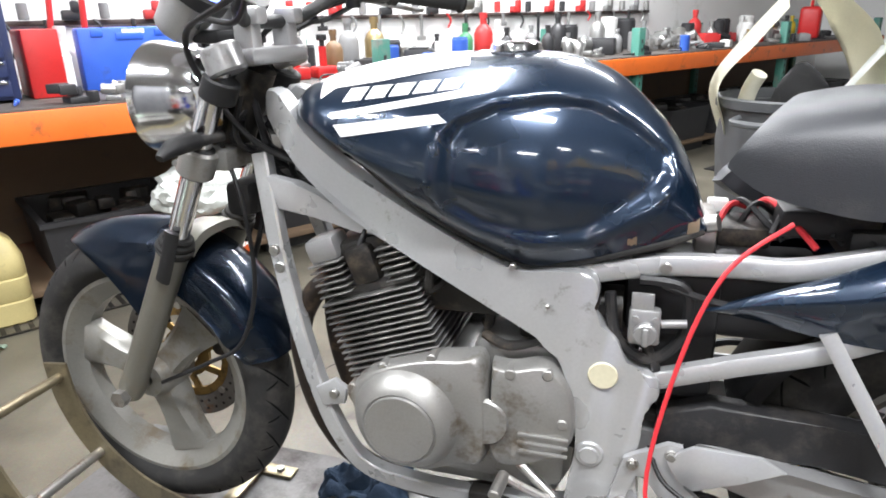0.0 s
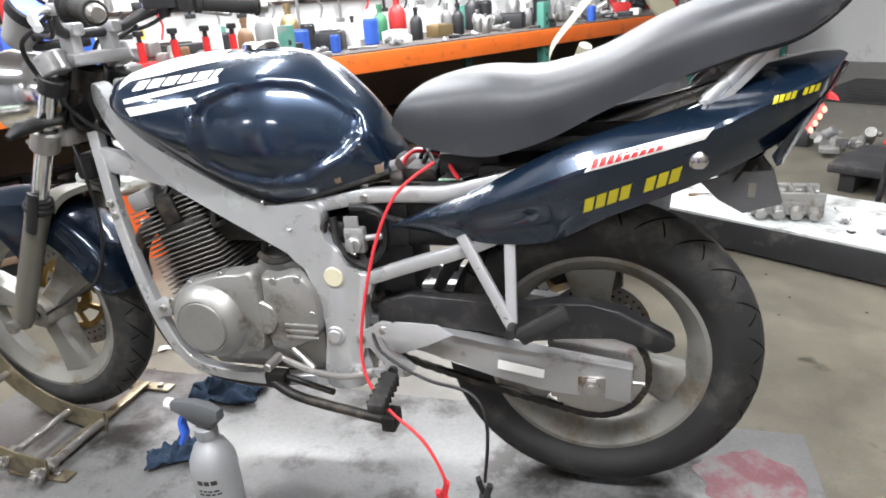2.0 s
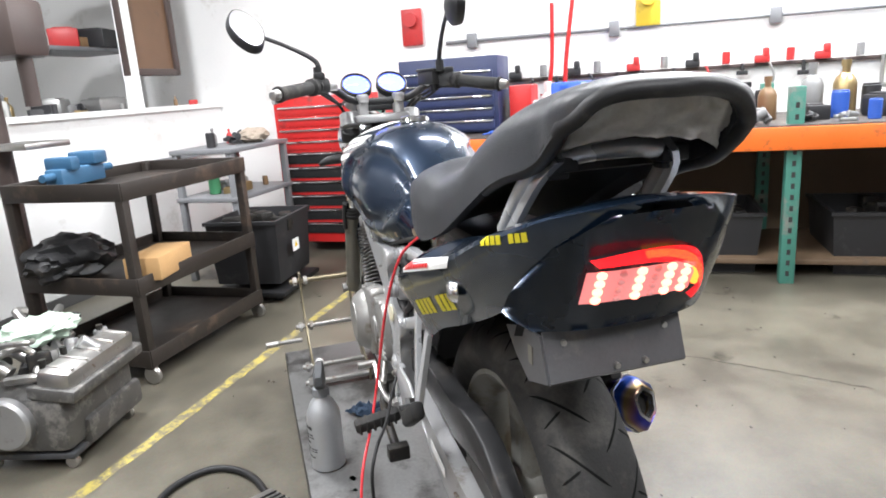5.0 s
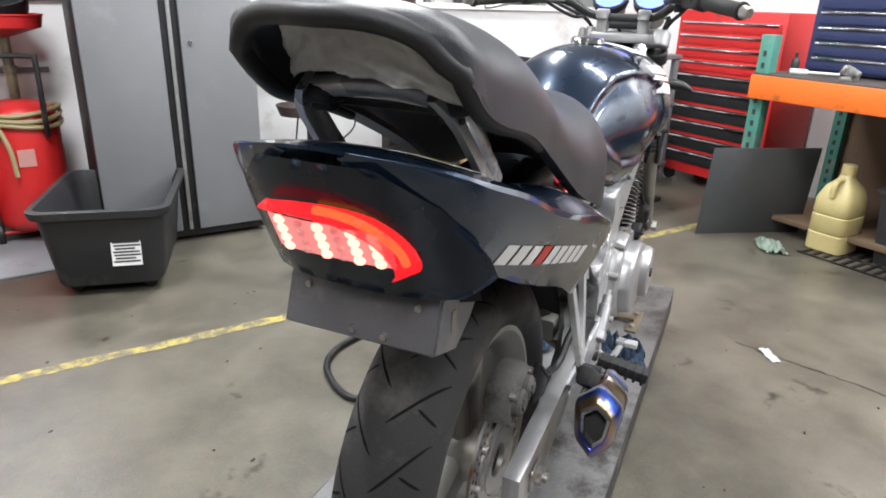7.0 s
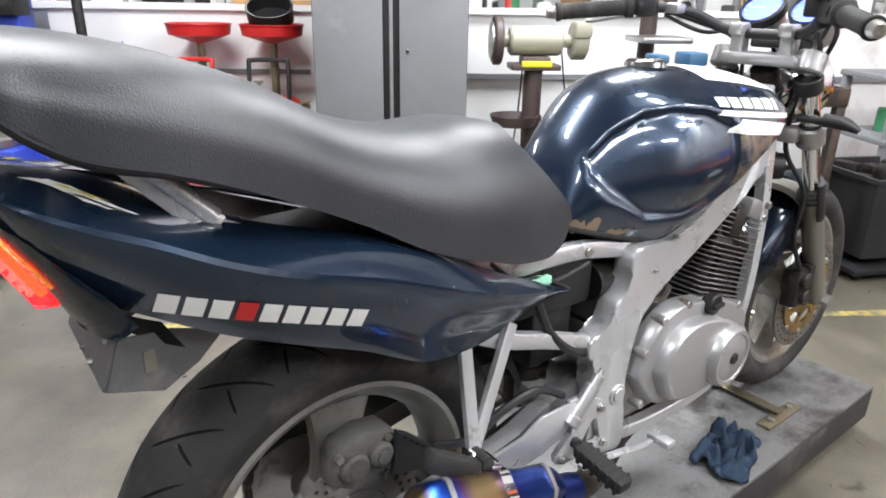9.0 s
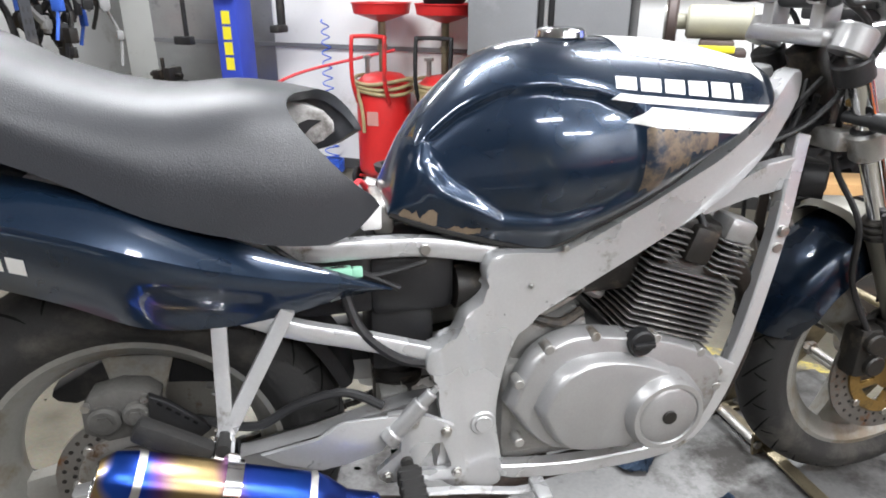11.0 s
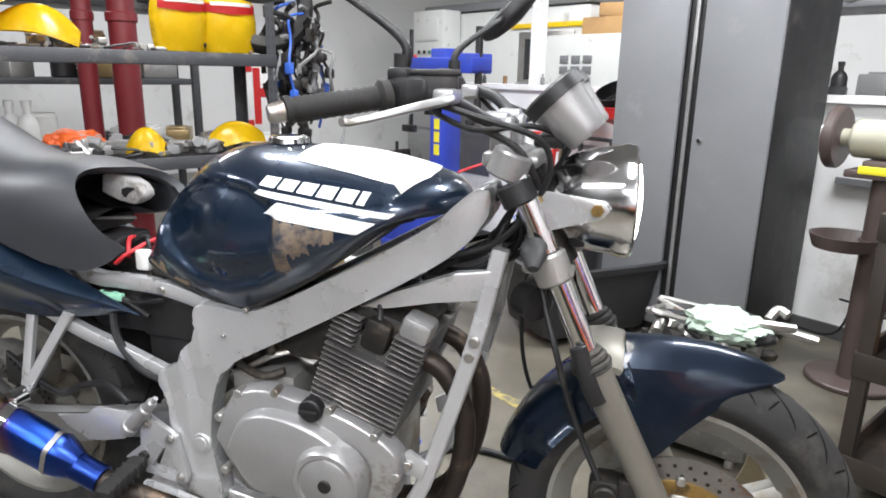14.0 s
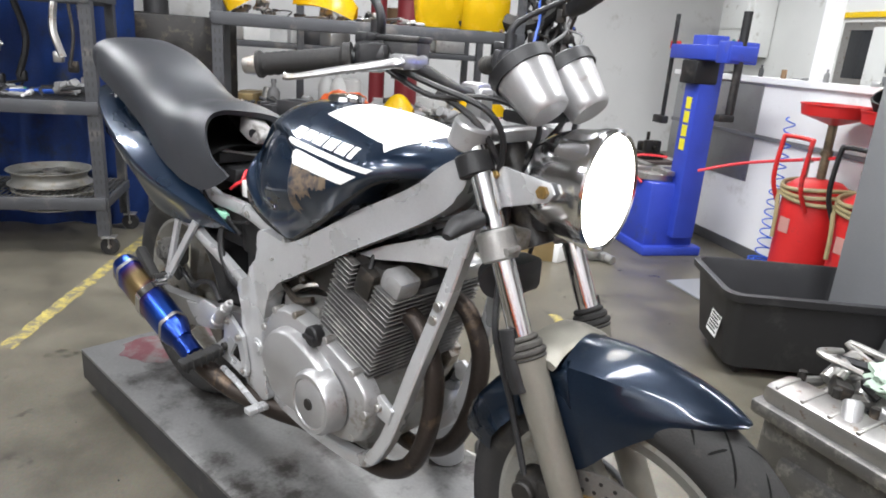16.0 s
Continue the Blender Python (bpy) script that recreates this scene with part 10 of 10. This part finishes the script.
# right side: rear master cylinder and calliper
bm = B()
cyl(bm, (0.366, 0.150, 0.384), (0.318, 0.150, 0.436), 0.0135, seg=18, bevel=0.002)
cyl(bm, (0.372, 0.150, 0.378), (0.358, 0.150, 0.393), 0.0165, seg=18, bevel=0.003)
cyl(bm, (0.322, 0.150, 0.432), (0.303, 0.150, 0.452), 0.010, seg=14, bevel=0.002)
cyl(bm, (0.304, 0.150, 0.450), (0.296, 0.150, 0.460), 0.005, seg=10)
box(bm, (0.345, 0.143, 0.412), (0.05, 0.012, 0.018), 0.003, None)
part("master_cylinder", bm, CAST_R, bike, "grey cast rear brake master cylinder")
bm = B()
prism(bm, [(0.788, 0.462), (0.772, 0.484), (0.735, 0.492), (0.700, 0.486), (0.684, 0.470), (0.690, 0.432), (0.708, 0.412), (0.760, 0.406), (0.790, 0.424)], 0.058, 0.104, 0.010)
cal = part("rear_brake_calliper", bm, CALM, bike, "dust-caked grey rear brake calliper")
for x, z, r in ((0.757, 0.448, 0.022), (0.715, 0.452, 0.019)):
    bm = B()
    cyl(bm, (x, 0.100, z), (x, 0.116, z), r, seg=24, bevel=0.004)
    cyl(bm, (x, 0.114, z), (x, 0.119, z), r * 0.55, seg=6)
    part("piston_cover", bm, CALM, cal)
for x, z in ((0.778, 0.470), (0.702, 0.474), (0.698, 0.424)):
    bm = B()
    cyl(bm, (x, 0.100, z), (x, 0.110, z), 0.006, seg=6)
    part("calliper_bolt", bm, STEEL, cal)
bm = B()
prism(bm, [(0.694, 0.487), (0.672, 0.471), (0.626, 0.430), (0.620, 0.416), (0.644, 0.398), (0.702, 0.415)], 0.108, 0.118, 0.003)
sh_ = part("calliper_shield", bm, BLACKP, bike, "slotted black plate on the rear calliper")
for k in range(5):
    x, z = 0.681 - 0.0105 * k, 0.470 - 0.0092 * k
    bm = B()
    box(bm, (0, 0, 0), (0.0075, 0.003, 0.0035), 0, Matrix.Translation((x, 0.1175, z)) @ Matrix.Rotation(radians(-41), 4, "Y"))
    part("shield_slot", bm, GROOVE, sh_)
bm = B()
tube(bm, [(0.375, 0.135, 0.43), (0.43, 0.125, 0.455), (0.50, 0.12, 0.44), (0.56, 0.115, 0.41), (0.64, 0.105, 0.43)], 0.007, 8)
tube(bm, [(0.30, 0.115, 0.48), (0.35, 0.12, 0.50), (0.40, 0.115, 0.55), (0.42, 0.10, 0.61)], 0.008, 8)
part("rear_brake_hose", bm, BLACKP, bike)
bm = B()
tube(bm, [(0.335, 0.155, 0.275), (0.25, 0.160, 0.268), (0.17, 0.165, 0.255), (0.135, 0.170, 0.262)], 0.008, 8, flat=0.7)
box(bm, (0.135, 0.182, 0.265), (0.025, 0.05, 0.014), 0.004)
part("brake_pedal", bm, SILVER, bike, "silver rear brake pedal")
# left side: shift lever, side stand, petcock
bm = B()
tube(bm, [(0.30, -0.150, 0.300), (0.24, -0.162, 0.292), (0.17, -0.165, 0.300), (0.095, -0.160, 0.325)], 0.007, 8)
cyl(bm, (0.095, -0.155, 0.325), (0.090, -0.205, 0.322), 0.010, seg=12, bevel=0.002)
cyl(bm, (0.10, -0.13, 0.345), (0.17, -0.155, 0.30), 0.008, seg=10)
part("shift_lever", bm, STEEL, bike, "rusty shift lever")
bm = B()
tube(bm, [(0.050, -0.125, 0.235), (0.12, -0.150, 0.222), (0.25, -0.160, 0.205), (0.33, -0.162, 0.195)], 0.011, 10)
box(bm, (0.335, -0.162, 0.200), (0.030, 0.05, 0.035), 0.004)
cyl(bm, (0.06, -0.115, 0.25), (0.20, -0.14, 0.235), 0.007, seg=10)
box(bm, (0.055, -0.118, 0.242), (0.05, 0.03, 0.04), 0.006)
part("side_stand", bm, DARK, bike, "folded black side stand")
bm = B()
box(bm, (0.280, -0.112, 0.578), (0.042, 0.022, 0.052), 0.005)
box(bm, (0.276, -0.116, 0.612), (0.030, 0.006, 0.030), 0.002)
cyl(bm, (0.282, -0.122, 0.572), (0.282, -0.134, 0.572), 0.016, seg=18, bevel=0.002)
box(bm, (0.282, -0.138, 0.572), (0.008, 0.010, 0.026), 0.002)
cyl(bm, (0.302, -0.112, 0.582), (0.335, -0.112, 0.586), 0.006, seg=10)
for x, z in ((0.268, 0.592), (0.294, 0.592)):
    cyl(bm, (x, -0.122, z), (x, -0.127, z), 0.004, seg=8)
part("petcock", bm, CAST_R, bike, "bright cast fuel petcock")
bm = B()
tube(bm, [(0.285, -0.105, 0.545), (0.30, -0.11, 0.505), (0.27, -0.10, 0.47), (0.20, -0.09, 0.50)], 0.007, 8)
part("fuel_hose", bm, BLACKP, bike)
bm = B()
tube(bm, [(0.232, -0.105, 0.62), (0.245, -0.112, 0.555), (0.29, -0.108, 0.525), (0.33, -0.10, 0.56), (0.33, -0.10, 0.63), (0.27, -0.10, 0.64)], 0.008, 8)
part("fuel_hose", bm, BLACKP, bike)
bm = B()
tube(bm, [(0.30, -0.10, 0.635), (0.40, -0.105, 0.615), (0.50, -0.10, 0.655), (0.58, -0.08, 0.66)], 0.006, 8)
part("fuel_hose", bm, BLACKP, bike)
bm = B()
tube(bm, [(0.34, 0.095, 0.60), (0.42, 0.10, 0.64), (0.50, 0.09, 0.62), (0.60, 0.085, 0.66)], 0.005, 8)
part("fuel_hose", bm, BLACKP, bike)
bm = B()
tube(bm, [(0.30, 0.10, 0.64), (0.38, 0.098, 0.625), (0.46, 0.105, 0.645), (0.52, 0.10, 0.69)], 0.004, 8)
part("fuel_hose", bm, BLACKP, bike)
bm = B()
box(bm, (0.428, 0.100, 0.634), (0.042, 0.016, 0.018), 0.003)
box(bm, (0.400, 0.100, 0.634), (0.016, 0.012, 0.014), 0.002)
part("wiring_connector", bm, mat("mint_plastic", (0.30, 0.62, 0.45), 0.45), bike, "mint green wiring connector")
bm = B()
box(bm, (0.40, 0.0, 0.690), (0.07, 0.09, 0.03), 0.008)
part("battery_top", bm, DARK, bike)
for k in range(9):
    bm = B()
    x, y = 0.36 + 0.018 * k, (-0.05, 0.03, -0.01, 0.05)[k % 4]
    tube(bm, [(x, y, 0.70), (x + 0.02, y * 0.4, 0.73), (x + 0.05, -y, 0.71), (x + 0.07, -y * 1.4, 0.69)], 0.0045, 7)
    part("battery_lead", bm, REDW if k % 3 == 0 else BLACKP, bike)
bm = B()
box(bm, (0.372, 0.055, 0.70), (0.03, 0.02, 0.04), 0.004)
part("fuse_holder", bm, WHITE, bike, "small white fuse holder")
